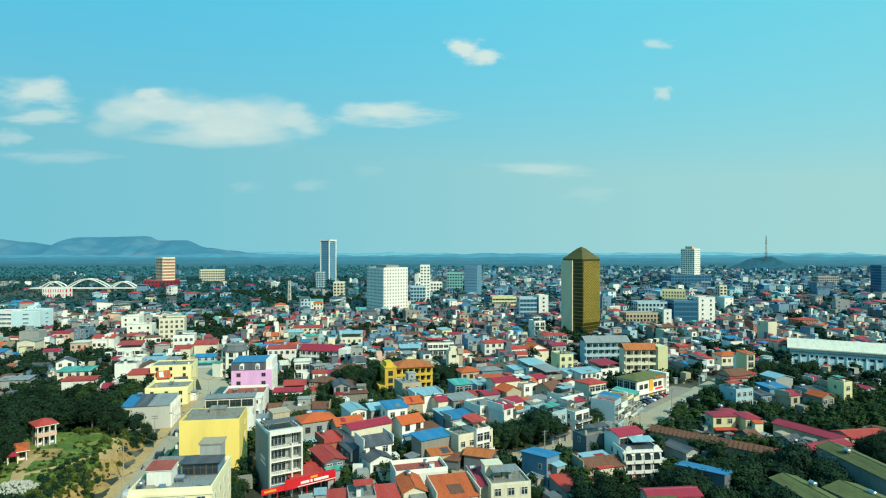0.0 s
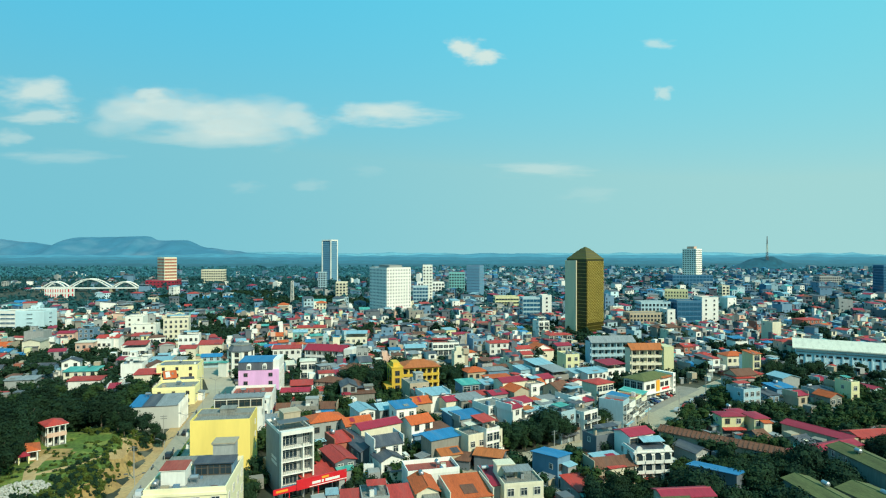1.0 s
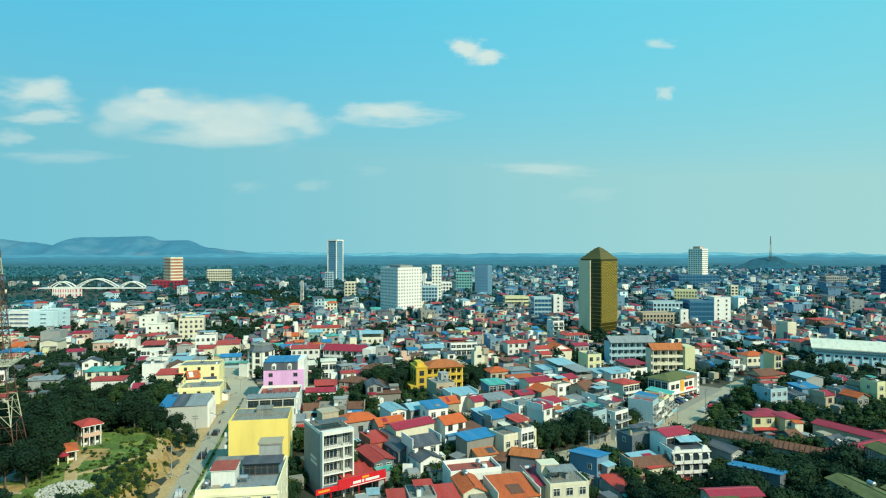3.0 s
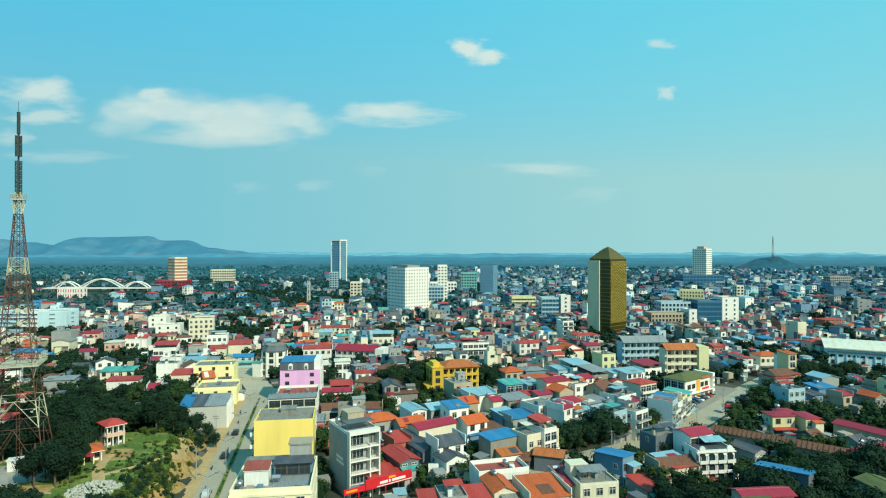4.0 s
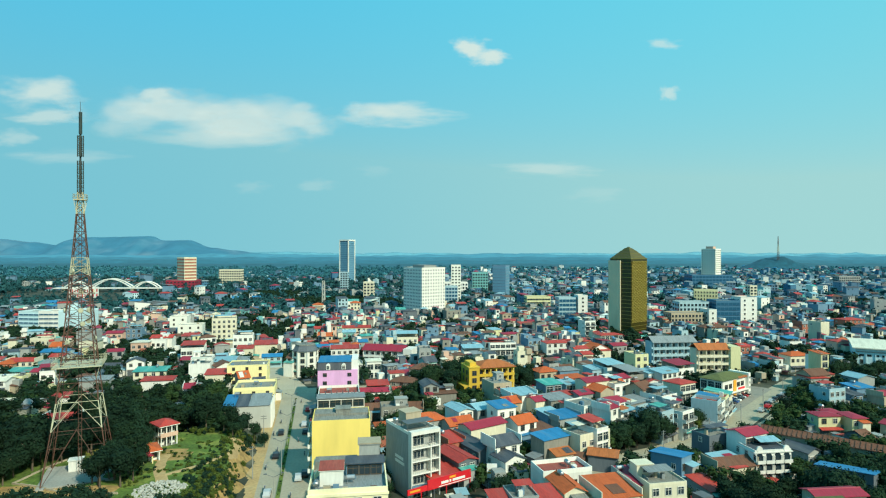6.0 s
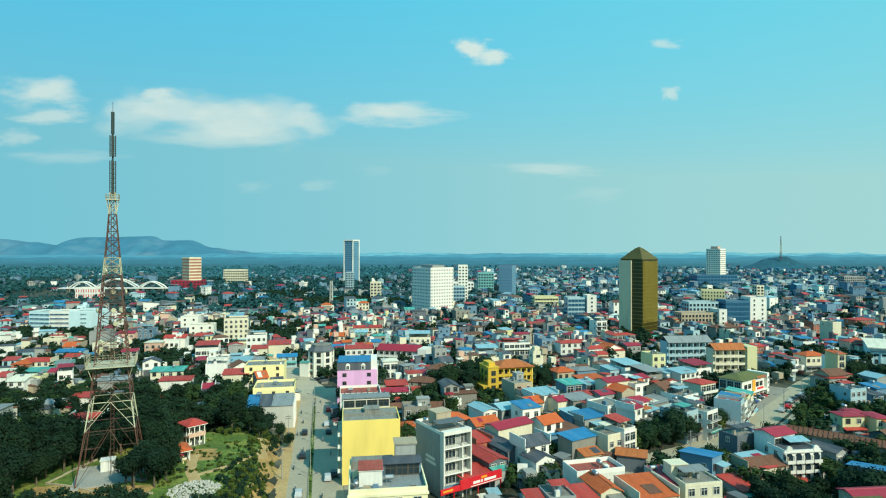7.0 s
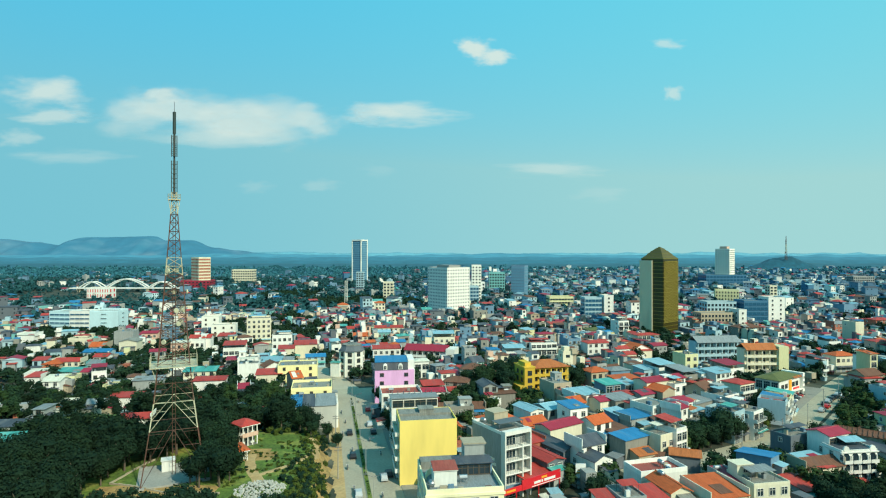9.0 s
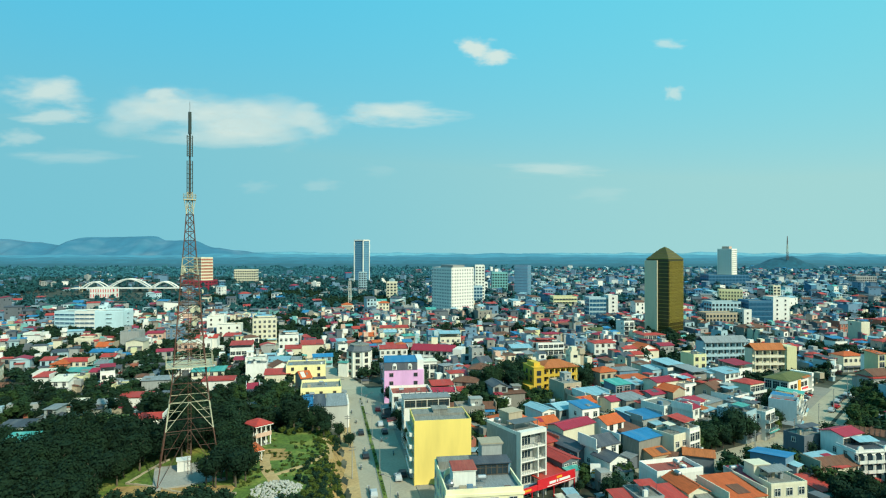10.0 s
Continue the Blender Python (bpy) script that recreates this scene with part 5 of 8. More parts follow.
grey_building()
house(-47.0, 228.5, 15.0, 14, 5.8, 11, "e", "fl", "m", "s", label="yellow two-storey building with flat concrete roof")
house(-60.0, 260.0, 16.5, 12, 8.4, 10, "e", "fl", "m", "s", label="pale yellow three-storey guesthouse with flat roof")
def hillside_house(x, y, rot, w, d, floors, rc, label):
    """A small house with a columned gallery on its front and a hipped tiled roof over the eaves."""
    z = ground_z(x, y)
    TAKEN.append((x, y, w / 2 + 0.5, d / 2 + 1.5, rot))
    root = thing("hillside_house", label, "house", pose(x, y, z, 0, 0, rot), "hillside houses")
    h = floors * 2.6
    bm = bmesh.new(); cuboid(bm, -w / 2, w / 2, -d / 2, d / 2, -3, h); part("wall", bm, WALL["w"], root)
    for f in range(floors):
        bm = bmesh.new()
        cuboid(bm, -w / 2 - 0.1, w / 2 + 0.1, -d / 2 - 1.7, -d / 2 - 0.004, f * 2.6 - (3 if f == 0 else 0.25), f * 2.6)
        if f:
            cuboid(bm, -w / 2 - 0.1, w / 2 + 0.1, -d / 2 - 1.7, -d / 2 - 1.55, f * 2.6, f * 2.6 + 0.85)
        part("gallery_slab", bm, WALL["s" if f else "m"], root)
        for i in range(4):
            px = -w / 2 + 0.15 + i * (w - 0.3) / 3
            bm = bmesh.new(); tube(bm, (px, -d / 2 - 1.5, f * 2.6), (px, -d / 2 - 1.5, f * 2.6 + 2.36), 0.17, n=8); part("column", bm, WALL["w"], root)
        for i in range(3):
            part("window" if i != 1 else "door", window_mesh(1.0, 1.2 if i != 1 else 2.0, DARK_FRAME), None, root, place=pose(-w / 2 + w * (i + 0.5) / 3, -d / 2, f * 2.6 + (0.8 if i != 1 else 0.1)))
        for sx in (-1, 1):
            for py in (-1.2, 1.3):
                part("window", window_mesh(1.0, 1.2, DARK_FRAME), None, root, place=pose(sx * w / 2, py, f * 2.6 + 0.9, 0, 0, 90 * sx))
    bm = bmesh.new(); cuboid(bm, -w / 2 - 0.5, w / 2 + 0.5, -d / 2 - 2.0, d / 2 + 0.5, h, h + 0.16); part("eaves", bm, WALL["w"], root)
    ob, _ = roof_part(root, "hip", w, d + 1.4, h + 0.17, ROOF[rc], rise=1.3, over=0.6)
    ob.location.y = -0.7
    if floors > 1:
        return
    bm = bmesh.new(); prism(bm, [(-1.3, h - 0.5), (1.3, h - 0.5), (0, h + 0.7)], -d / 2 - 3.2, -d / 2 - 1.2, "y"); part("porch_roof", bm, ROOF["c"], root, "crimson gabled porch roof")
    for sx in (-1.0, 1.0):
        bm = bmesh.new(); tube(bm, (sx, -d / 2 - 2.9, -1), (sx, -d / 2 - 2.9, h - 0.5), 0.14, n=7); part("porch_post", bm, WALL["e"], root)


hillside_house(-50.6, 160.6, 48, 4.4, 4.0, 2, "r", "white two-storey hillside house with columned gallery and red roof")
hillside_house(-49.2, 147.4, 36, 5.8, 4.6, 1, "o", "low cream hillside cottage with orange hipped roof and porch")
house(-102.0, 143.0, 6.0, 6, 6.6, 10, "g", "sh", "t", "w", group="hillside houses", tank=False)
house(-127.0, 177.0, 8.0, 6, 4.4, 8, "w", "sh", "k", "n", group="hillside houses", tank=False)
house(-86.5, 174.0, 8.0, 6, 3.6, 12, "w", "gx", "r", "n")


# octagonal town house with a mansard
def corner_house():
    x, y, r, h = -39.0, 276.0, 5.7, 11.6
    TAKEN.append((x, y, r, r, 0))
    root = thing("corner_house", "grey-white ornate corner house with arched windows and mansard", "house", pose(x, y, 0, 0, 0, 22))
    bm = bmesh.new(); tube(bm, (0, 0, -1), (0, 0, h), r, n=8); part("wall", bm, WALL["a"], root)
    bm = bmesh.new(); tube(bm, (0, 0, h), (0, 0, h + 0.4), r + 0.5, n=8); tube(bm, (0, 0, h + 0.4), (0, 0, h + 2.6), r, r - 1.2, n=8); part("mansard", bm, WALL["k"], root, "dark slate mansard storey")
    bm = bmesh.new(); tube(bm, (0, 0, h + 2.6), (0, 0, h + 3.0), r - 1.0, n=8); part("roof", bm, ROOF["m"], root)
    for f in range(4):
        for i in range(8):
            a = radians(45 * i + 22.5)
            q = pose(0, 0, 0, 0, 0, 45 * i + 22.5 + 90) @ pose(0, -r * math.cos(radians(22.5)), f * 2.9 + 0.7)
            part("window", window_mesh(1.7, 1.8, DARK_FRAME), None, root, place=q)
    for i in range(8):
        a = radians(45 * i)
        bm = bmesh.new(); tube(bm, (r * math.cos(a), r * math.sin(a), -0.5), (r * math.cos(a), r * math.sin(a), h), 0.32, n=8); part("column", bm, WALL["w"], root)
    part("water_tank", tank_mesh(), None, root, "shiny steel water tank", place=pose(0, 0, h + 3.0))


corner_house()


# white sports hall with a shallow vaulted roof
def sports_hall():
    x, y, w, d, h, rot = 272.1, 295.4, 70, 36, 9.4, -30
    TAKEN.append((x, y, w / 2, d / 2, rot))
    root = thing("sports_hall", "large white hall with shallow pale vaulted roof", "hall", pose(x, y, 0, 0, 0, rot))
    bm = bmesh.new(); cuboid(bm, -w / 2, w / 2, -d / 2, d / 2, -1, h); part("wall", bm, WALL["i"], root)
    sec = [(-d / 2 - 1.5 + (d + 3) * i / 14, h + 0.2 + 1.1 * math.sin(math.pi * i / 14)) for i in range(15)]
    bm = bmesh.new(); prism(bm, sec + [(s, z - 0.5) for s, z in reversed(sec)], -w / 2 - 1.5, w / 2 + 1.5, "x"); part("roof", bm, ROOF["w"], root)
    bm = bmesh.new(); cuboid(bm, -w / 2, w / 2, -d / 2 - 0.3, -d / 2 - 0.004, h - 2.2, h - 1.6); part("cornice", bm, WALL["g"], root)
    for i in range(24):
        part("window", window_mesh(1.7, 0.8, DARK_FRAME), None, root, place=pose(-w / 2 + 2.4 + i * 3.1, -d / 2, 5.4))
        part("window", window_mesh(1.1, 1.9, DARK_FRAME), None, root, place=pose(-w / 2 + 2.4 + i * 3.1, -d / 2, 1.6)) if i % 2 == 0 else None
    for i in range(19):
        bm = bmesh.new(); px = -w / 2 + 0.4 + i * (w - 0.8) / 18; cuboid(bm, px - 0.25, px + 0.25, -d / 2 - 0.35, -d / 2 - 0.004, -1, h - 2.3); part("pilaster", bm, WALL["i"], root)


sports_hall()


# gold-screened tower with a stepped pyramid roof
def gold_tower():
    x, y, w, d, h, rot = 154.2, 411.0, 16.5, 19.5, 52.5, -50
    TAKEN.append((x, y, w / 2, d / 2, rot))
    root = thing("gold_tower", "bronze glass tower with gold lattice screen and pyramid roof", "tower", pose(x, y, 0, 0, 0, rot))
    bm = bmesh.new(); cuboid(bm, -w / 2, w / 2, -d / 2, d / 2, -1, h); part("glass_body", bm, GOLD_GLASS, root)
    bm = bmesh.new(); cuboid(bm, -w / 2 - 0.8, -w / 2 + 8.6, -d / 2 - 1.0, -d / 2 + 2.5, -1, h - 1.2); part("service_core", bm, WALL["j"], root, "plain beige service core")
    bm = bmesh.new()
    for i in range(22):
        for j in range(10):
            z0 = 9 + i * 1.9
            y0 = -d / 2 + 0.4 + j * (d - 0.8) / 10
            pw = (d - 0.8) / 10
            for a, b in (((y0, z0), (y0 + pw, z0 + 1.9)), ((y0 + pw, z0), (y0, z0 + 1.9))):
                tube(bm, (w / 2 + 0.35, a[0], a[1]), (w / 2 + 0.35, b[0], b[1]), 0.2, n=6, caps=False)
    part("lattice_screen", bm, GOLD_PANEL, root, "gold diagonal lattice screen")
    for i in range(20):
        bm = bmesh.new(); z0 = 1.5 + i * 2.55; cuboid(bm, -w / 2 + 8.6, w / 2 + 0.12, -d / 2 - 0.14, -d / 2 + 0.1, z0, z0 + 0.3); cuboid(bm, w / 2 - 0.02, w / 2 + 0.14, -d / 2 + 0.1, d / 2, z0, z0 + 0.3); part("floor_band", bm, GOLD_PANEL, root)
    for i, (r, z0, z1) in enumerate(((1.0, h, h + 1.6), (0.80, h + 1.6, h + 3.6), (0.60, h + 3.6, h + 5.4), (0.40, h + 5.4, h + 7.0), (0.2, h + 7.0, h + 8.2))):
        q = r - 0.16
        bm = bmesh.new()
        lo = [bm.verts.new((sx * w / 2 * r, sy * d / 2 * r, z0 + 0.003)) for sx, sy in ((-1, -1), (1, -1), (1, 1), (-1, 1))]
        hi = [bm.verts.new((sx * w / 2 * q, sy * d / 2 * q, z1)) for sx, sy in ((-1, -1), (1, -1), (1, 1), (-1, 1))]
        bm.faces.new(lo); bm.faces.new(hi)
        for k in range(4):
            bm.faces.new((lo[k], lo[(k + 1) % 4], hi[(k + 1) % 4], hi[k]))
        part("roof", bm, GOLD_ROOF, root)
        bm = bmesh.new(); cuboid(bm, -w / 2 * r - 0.15, w / 2 * r + 0.15, -d / 2 * r - 0.15, d / 2 * r + 0.15, z0 - 0.22, z0 + 0.22); part("roof_band", bm, GOLD_PANEL, root)


gold_tower()

white = block("apartment_tower", "cream-white fifteen-storey apartment block with many small windows", "tower", 8.5, 524, 28, 25, 42.5, -52, WALL["w"], 15, 12, 9, (0.38, 0.44), WALL["k"])
roof_box(white, -9, 8, -6, 7, 42.6, 45.2, WALL["g"])
glass_tower = block("glass_tower", "slender blue glass tower with white corner fins", "tower", -140, 1022, 19, 18, 74, -28, WALL["u"], 20, 5, 5, (0.9, 0.8), PALE_GLASS, band=True)
for sx, sy in ((-9.4, -9), (8.8, -9), (9.4, 8)):
    bm = bmesh.new(); cuboid(bm, sx - 0.8, sx + 0.8, sy - 0.9, sy + 0.7, 0, 74.6); part("fin", bm, WALL["a"], glass_tower)
bm = bmesh.new(); cuboid(bm, -10, 10, -10, 9.5, 74.7, 77); part("roof_frame", bm, WALL["w"], glass_tower)
tall = block("apartment_tower", "tall white tower on a dark blue podium", "tower", 449, 934, 22, 20, 60, -48, WALL["a"], 19, 6, 6, (0.5, 0.5))
roof_box(tall, -6, 5, -5, 5, 60.1, 64.5, WALL["s"])
block("podium", "dark blue glass podium building", "podium", 440, 925, 62, 30, 20, 0, WALL["u"], 4, 12, 4, (0.8, 0.6), BLUE_GLASS)
brick = block("apartment_tower", "cream and brick-red banded apartment tower over a red base", "tower", -367, 905, 23, 19, 47, -40, WALL["c"], 10, 5, 5, (0.97, 0.5), WALL["r"], band=True)
block("podium", "red shopping podium below a tower", "podium", -365, 890, 42, 28, 13, 5, ROOF["c"], 3, 8, 4, (0.5, 0.4))
block("apartment_tower", "slim white tower beside the apartment block", "tower", 39, 630, 10, 12, 42, 0, WALL["a"], 13, 3, 3, (0.5, 0.45))
block("office_block", "turquoise and white office block", "office", 32, 606, 15, 12, 21, 6, WALL["b"], 6, 5, 3, (0.8, 0.6), BLUE_GLASS)
block("office_block", "office block wrapped in green screens", "office", 73, 768, 20, 18, 29, 0, WALL["t"], 8, 6, 4)
block("office_block", "blue glass office slab", "office", 93, 690, 16, 14, 40, -25, WALL["d"], 12, 5, 4, (0.9, 0.7), PALE_GLASS, band=True)
block("hotel_block", "blue glass hotel beside a white stair tower", "hotel", 129, 500, 15, 12, 18, 4, WALL["b"], 5, 5, 3, (0.9, 0.6), BLUE_GLASS, band=True)
block("stair_tower", "white stair tower of a hotel", "tower", 141.5, 499, 8, 12, 20, 4, WALL["w"], 6, 1, 1, (0.2, 0.4))
block("office_block", "ochre terraced office building", "office", 116, 570, 23, 14, 13.4, 4, WALL["l"], 4, 8, 3, (0.8, 0.4), band=True)
block("hotel_block", "white hotel with a red roof storey", "hotel", 136, 552, 18, 12, 10, 4, WALL["w"], 3, 6, 3)
block("hotel_block", "dark blue glazed hotel", "hotel", 246, 466, 19, 16, 18.5, 2, WALL["u"], 5, 6, 3, (0.9, 0.6), BLUE_GLASS, band=True)
block("stair_tower", "white stair tower of a hotel", "tower", 263, 467, 13, 14, 21, 2, WALL["w"], 6, 2, 2, (0.2, 0.4))
block("office_block", "pale office block with long rows of windows", "office", 203, 436, 26, 12, 12, 6, WALL["n"], 4, 10, 4)
block("stair_tower", "white end block of an office", "tower", 220, 434, 6, 12, 14.5, 6, WALL["w"], 4, 1, 2, (0.2, 0.4))
block("office_block", "pale blue office block", "office", 222, 470, 24, 12, 17, 4, WALL["b"], 5, 8, 3)
block("college_building", "yellow college building with many windows", "college", 295, 608, 22, 14, 17.2, -20, WALL["l"], 5, 8, 4, (0.45, 0.5))
block("apartment_tower", "narrow pale tower house", "tower", 362, 646, 8, 10, 19.5, 0, WALL["c"], 6, 2, 2)
block("college_building", "plain grey college block", "college", 646, 910, 32, 16, 18, 0, WALL["g"], 5, 10, 4)
block("apartment_tower", "dark blue glass block", "tower", 585, 706, 20, 18, 40, 0, WALL["u"], 12, 5, 4, (0.9, 0.6), BLUE_GLASS, band=True)
block("hospital_building", "long cream hospital building", "hospital", -336, 1010, 36, 18, 25, 0, WALL["c"], 6, 12, 5)
block("office_block", "cream rendered office block", "office", -56, 650, 11, 12, 23, 0, WALL["c"], 7, 3, 3)
block("office_block", "pale blue slim office block", "office", -110, 812, 10, 12, 28, 0, WALL["b"], 9, 3, 3)
block("office_block", "white office building with red roof sign", "office", 40, 760, 34, 14, 17, 0, WALL["w"], 4, 9, 3)
# town hall in three volumes
block("town_hall", "blue-banded wing of the town hall", "town hall", -264, 421, 16, 14, 14.6, -8, WALL["i"], 5, 4, 4, (0.9, 0.34), BLUE_GLASS, band=True)
block("town_hall", "white banded wing of the town hall", "town hall", -250, 419, 14, 13, 15, 0, WALL["w"], 5, 4, 3, (0.9, 0.3), BLUE_GLASS, band=True)
block("town_hall", "pale blue windowless wing of the town hall", "town hall", -234, 421, 19, 16, 15.2, 4, WALL["i"], 5, 1, 1, (0.2, 0.15))
block("show_hall", "white hall with a bold red patterned front", "hall", -418, 730, 27, 16, 12, 0, WALL["w"], 2, 9, 2, (0.34, 0.6), SLOGAN_RED)


# arched river bridge
def bridge():
    root = thing("bridge", "white three-arch road bridge over the river", "bridge", pose(-440, 835, 0, 0, 0, 2))
    bm = bmesh.new(); cuboid(bm, -80, 80, -6, 6, 4.6, 6.0); part("deck", bm, WALL["w"], root)
    for x0, x1, rise in ((-66, -33, 8), (-31, 27, 12), (29, 64, 8)):
        for sy in (-5, 5):
            bm = bmesh.new()
            pts = [Vector((x0 + (x1 - x0) * i / 16, sy, 6 + rise * math.sin(math.pi * i / 16))) for i in range(17)]
            rings = []
            for i, p in enumerate(pts):
                way = (pts[min(i + 1, 16)] - pts[max(i - 1, 0)]).normalized()
                up = Vector((-way.z, 0, way.x))
                rings.append([bm.verts.new(p + up * 0.9 * math.cos(k * math.pi / 3) + Vector((0, 0.8, 0)) * math.sin(k * math.pi / 3)) for k in range(6)])
            for r, q in zip(rings, rings[1:]):
                for k in range(6):
                    bm.faces.new((r[k], r[(k + 1) % 6], q[(k + 1) % 6], q[k]))
            bm.faces.new(rings[0]); bm.faces.new(rings[-1])
            part("arch", bm, WALL["w"], root)
            for i in range(2, 15, 2):
                bm = bmesh.new(); tube(bm, (pts[i].x, sy, 6), pts[i], 0.14, n=4); part("hanger", bm, IRON, root)
    for px in (-67, -32, 28, 65):
        bm = bmesh.new(); cuboid(bm, px - 2.0, px + 2.0, -5, 5, -3, 4.6); part("pier", bm, WALL["n"], root)


bridge()


# ---------------------------------------------------------------- the houses of the near quarters
house(52.4, 136.2, 12.0, 7.0, 8.0, 15, "w", "fl", "f", "w", label="white house with a terracotta floored roof terrace behind parapets")
house(60.0, 123.2, 8.0, 9.6, 8.6, 14, "c", "sh", "o", "w", label="cream house under a bright orange sloping roof")
house(51.2, 125.0, 4.6, 8.4, 8.8, 14, "c", "gy", "o", "n", label="cream house under a stepped orange-red roof")
house(46.4, 121.6, 4.0, 6.4, 8.0, 14, "c", "sh", "r", "n")
house(41.2, 121.8, 5.6, 6.6, 8.2, 12, "g", "fl", "m", "w")
house(36.6, 119.6, 3.2, 7.0, 7.6, 12, "w", "sh", "r", "n")
house(36.4, 168.0, 12.6, 6.0, 9.0, 35, "c", "gx", "c", "n")
house(47.7, 171.9, 7.1, 6, 8.8, 34, "w", "gx", "o", "w")
house(19.8, 177.6, 10.3, 7.6, 7.8, 28, "g", "hip", "o", "w")
house(29.5, 175.5, 8, 6, 7.3, 28, "g", "gx", "o", "w")
house(30.2, 184.1, 5, 9, 9.3, 28, "w", "gy", "l", "w")
house(37.3, 187.3, 7.2, 7.6, 8.9, 28, "g", "gx", "l", "w")
house(43.0, 180.6, 6.3, 6.8, 10.8, 24, "w", "sh", "b", "w")
house(47.1, 199.7, 6.4, 6, 7.3, 26, "n", "gx", "o", "n")
house(51.8, 207.4, 9.2, 8, 8.3, 22, "w", "sh", "l", "n")
house(45.0, 218.3, 7.3, 10, 9.8, 22, "n", "fl", "m", "w")
house(46.8, 212.4, 4.4, 5, 7.8, 22, "s", "sh", "r", "n")
house(57.1, 202.5, 4.4, 6, 7.3, 26, "c", "gx", "c", "n")
house(64.0, 203.7, 8.8, 6.8, 7.5, 26, "m", "sh", "g", "w")
house(64.3, 218.4, 6.8, 6.8, 9.3, 22, "d", "sh", "t", "b")
house(72.0, 221.4, 5.4, 6, 8.7, 22, "b", "sh", "l", "b")
house(81.7, 218.6, 13.9, 6.8, 10.6, 25, "c", "gx", "c", "n")
house(88.1, 218.2, 5.8, 8, 9.3, 25, "w", "fl", "m", "w")
house(80.9, 211.2, 6.3, 8, 8.8, 30, "n", "gy", "o", "n")
house(68.6, 210.3, 6.5, 6, 7.5, 28, "g", "hip", "r", "w")
house(74.4, 209.6, 7.6, 6, 7.9, 28, "g", "gx", "c", "w")
house(79.5, 191.3, 5.9, 6.8, 9.7, 36, "w", "gx", "c", "w")
house(70.8, 192.5, 8.2, 9, 8.5, 32, "w", "fl", "t", "w")
house(67.8, 196.2, 5, 6, 7.1, 30, "s", "sh", "r", "n")
house(67.1, 165.2, 4.6, 7, 8.7, 34, "w", "fc", "r", "b")
house(65.2, 165.3, 11.5, 7, 7.8, 32, "c", "fl", "m", "w")
house(54.9, 162.6, 9.7, 5.5, 7.3, 32, "m", "sh", "b", "n")
house(52.9, 172.7, 7.3, 6, 6.3, 32, "m", "sh", "n", "n")
house(47.7, 170.3, 4.1, 5, 5.7, 32, "d", "sh", "b", "n")
house(62.7, 184.8, 8.1, 6.8, 6.7, 30, "g", "sh", "b", "n")
house(58.9, 187.5, 5.7, 6, 6.9, 30, "d", "sh", "l", "n")
house(56.4, 159.2, 5.6, 6, 4.1, 24, "n", "gx", "e", "n")
house(68.0, 157.6, 7.3, 6, 4.3, -20, "k", "gx", "e", "n")
house(40.2, 152.5, 6.9, 6.8, 9.1, 28, "w", "gx", "k", "w")
house(41.5, 147.3, 5.7, 6, 6.9, 28, "w", "gy", "k", "w")
house(25.4, 149.4, 3.3, 6.8, 4.2, 31, "r", "sh", "r", "n")
house(27.0, 161.3, 4.3, 7.6, 6.9, 31, "r", "sh", "r", "n")
house(76.1, 185.5, 4, 6.8, 9.5, 40, "w", "gx", "c", "w")
house(97.1, 150.8, 6.8, 5, 5.3, 20, "g", "sh", "l", "n")
house(97.4, 149.0, 10.9, 6, 4.7, 14, "n", "gx", "n", "n")
house(94.9, 149.3, 6.1, 5, 3, 20, "g", "sh", "b", "n")
house(99.6, 162.3, 10.2, 6, 8.1, 24, "k", "fl", "k", "n")
house(106.1, 157.7, 7.8, 6, 9.9, 24, "w", "gx", "c", "b")
house(112.4, 218.4, 8.3, 7.6, 9.7, 30, "c", "hip", "r", "b")
house(96.5, 213.9, 6.8, 7.6, 8.8, 36, "n", "gx", "n", "w")
house(94.0, 233.3, 6.7, 6.8, 8.3, 32, "w", "gx", "c", "w")
house(101.1, 208.4, 8.7, 9, 7.7, 34, "w", "fl", "m", "w")
house(102.9, 203.3, 4.8, 6, 6.9, 34, "g", "sh", "c", "n")
house(90.9, 205.3, 11.9, 6.8, 6.1, 36, "m", "sh", "g", "n")
house(83.0, 187.0, 10.9, 8, 5.6, 36, "m", "fl", "m", "w")
house(90.5, 182.4, 6.6, 9, 8.7, 38, "b", "fl", "m", "w")
house(98.1, 186.0, 7, 9, 8.3, 40, "w", "fl", "l", "b")
house(115.8, 243.7, 7.7, 7.6, 8.3, 24, "w", "sh", "l", "w")
house(89.7, 222.6, 5.1, 6.8, 8.3, 30, "n", "gx", "o", "n")
house(163.2, 212.5, 7.6, 8, 8.6, 18, "b", "fl", "m", "w")
house(178.3, 244.7, 9.1, 7.6, 7.3, 12, "n", "gx", "n", "w")
house(181.0, 211.0, 4.3, 6, 7.2, 20, "n", "gx", "c", "w")
house(192.5, 211.0, 5.4, 6.5, 6.6, 18, "m", "gy", "o", "w")
house(172.6, 214.4, 5.0, 6.2, 6.4, 18, "d", "sh", "k", "w")
house(184.5, 227.5, 8.2, 6.8, 5.9, 14, "d", "sh", "b", "n")
house(193.2, 239.8, 8.2, 8, 7.3, 14, "g", "gy", "l", "n")
house(196.5, 223.0, 7.3, 6.2, 5.6, 12, "g", "sh", "k", "n")
house(210.2, 231.1, 6.4, 6.8, 6.3, 12, "n", "gx", "r", "n")
house(204.7, 218.7, 3.7, 7, 9.3, 12, "l", "fl", "v", "w")
house(177.3, 243.5, 8.2, 7.6, 6.3, 10, "g", "hip", "r", "n")
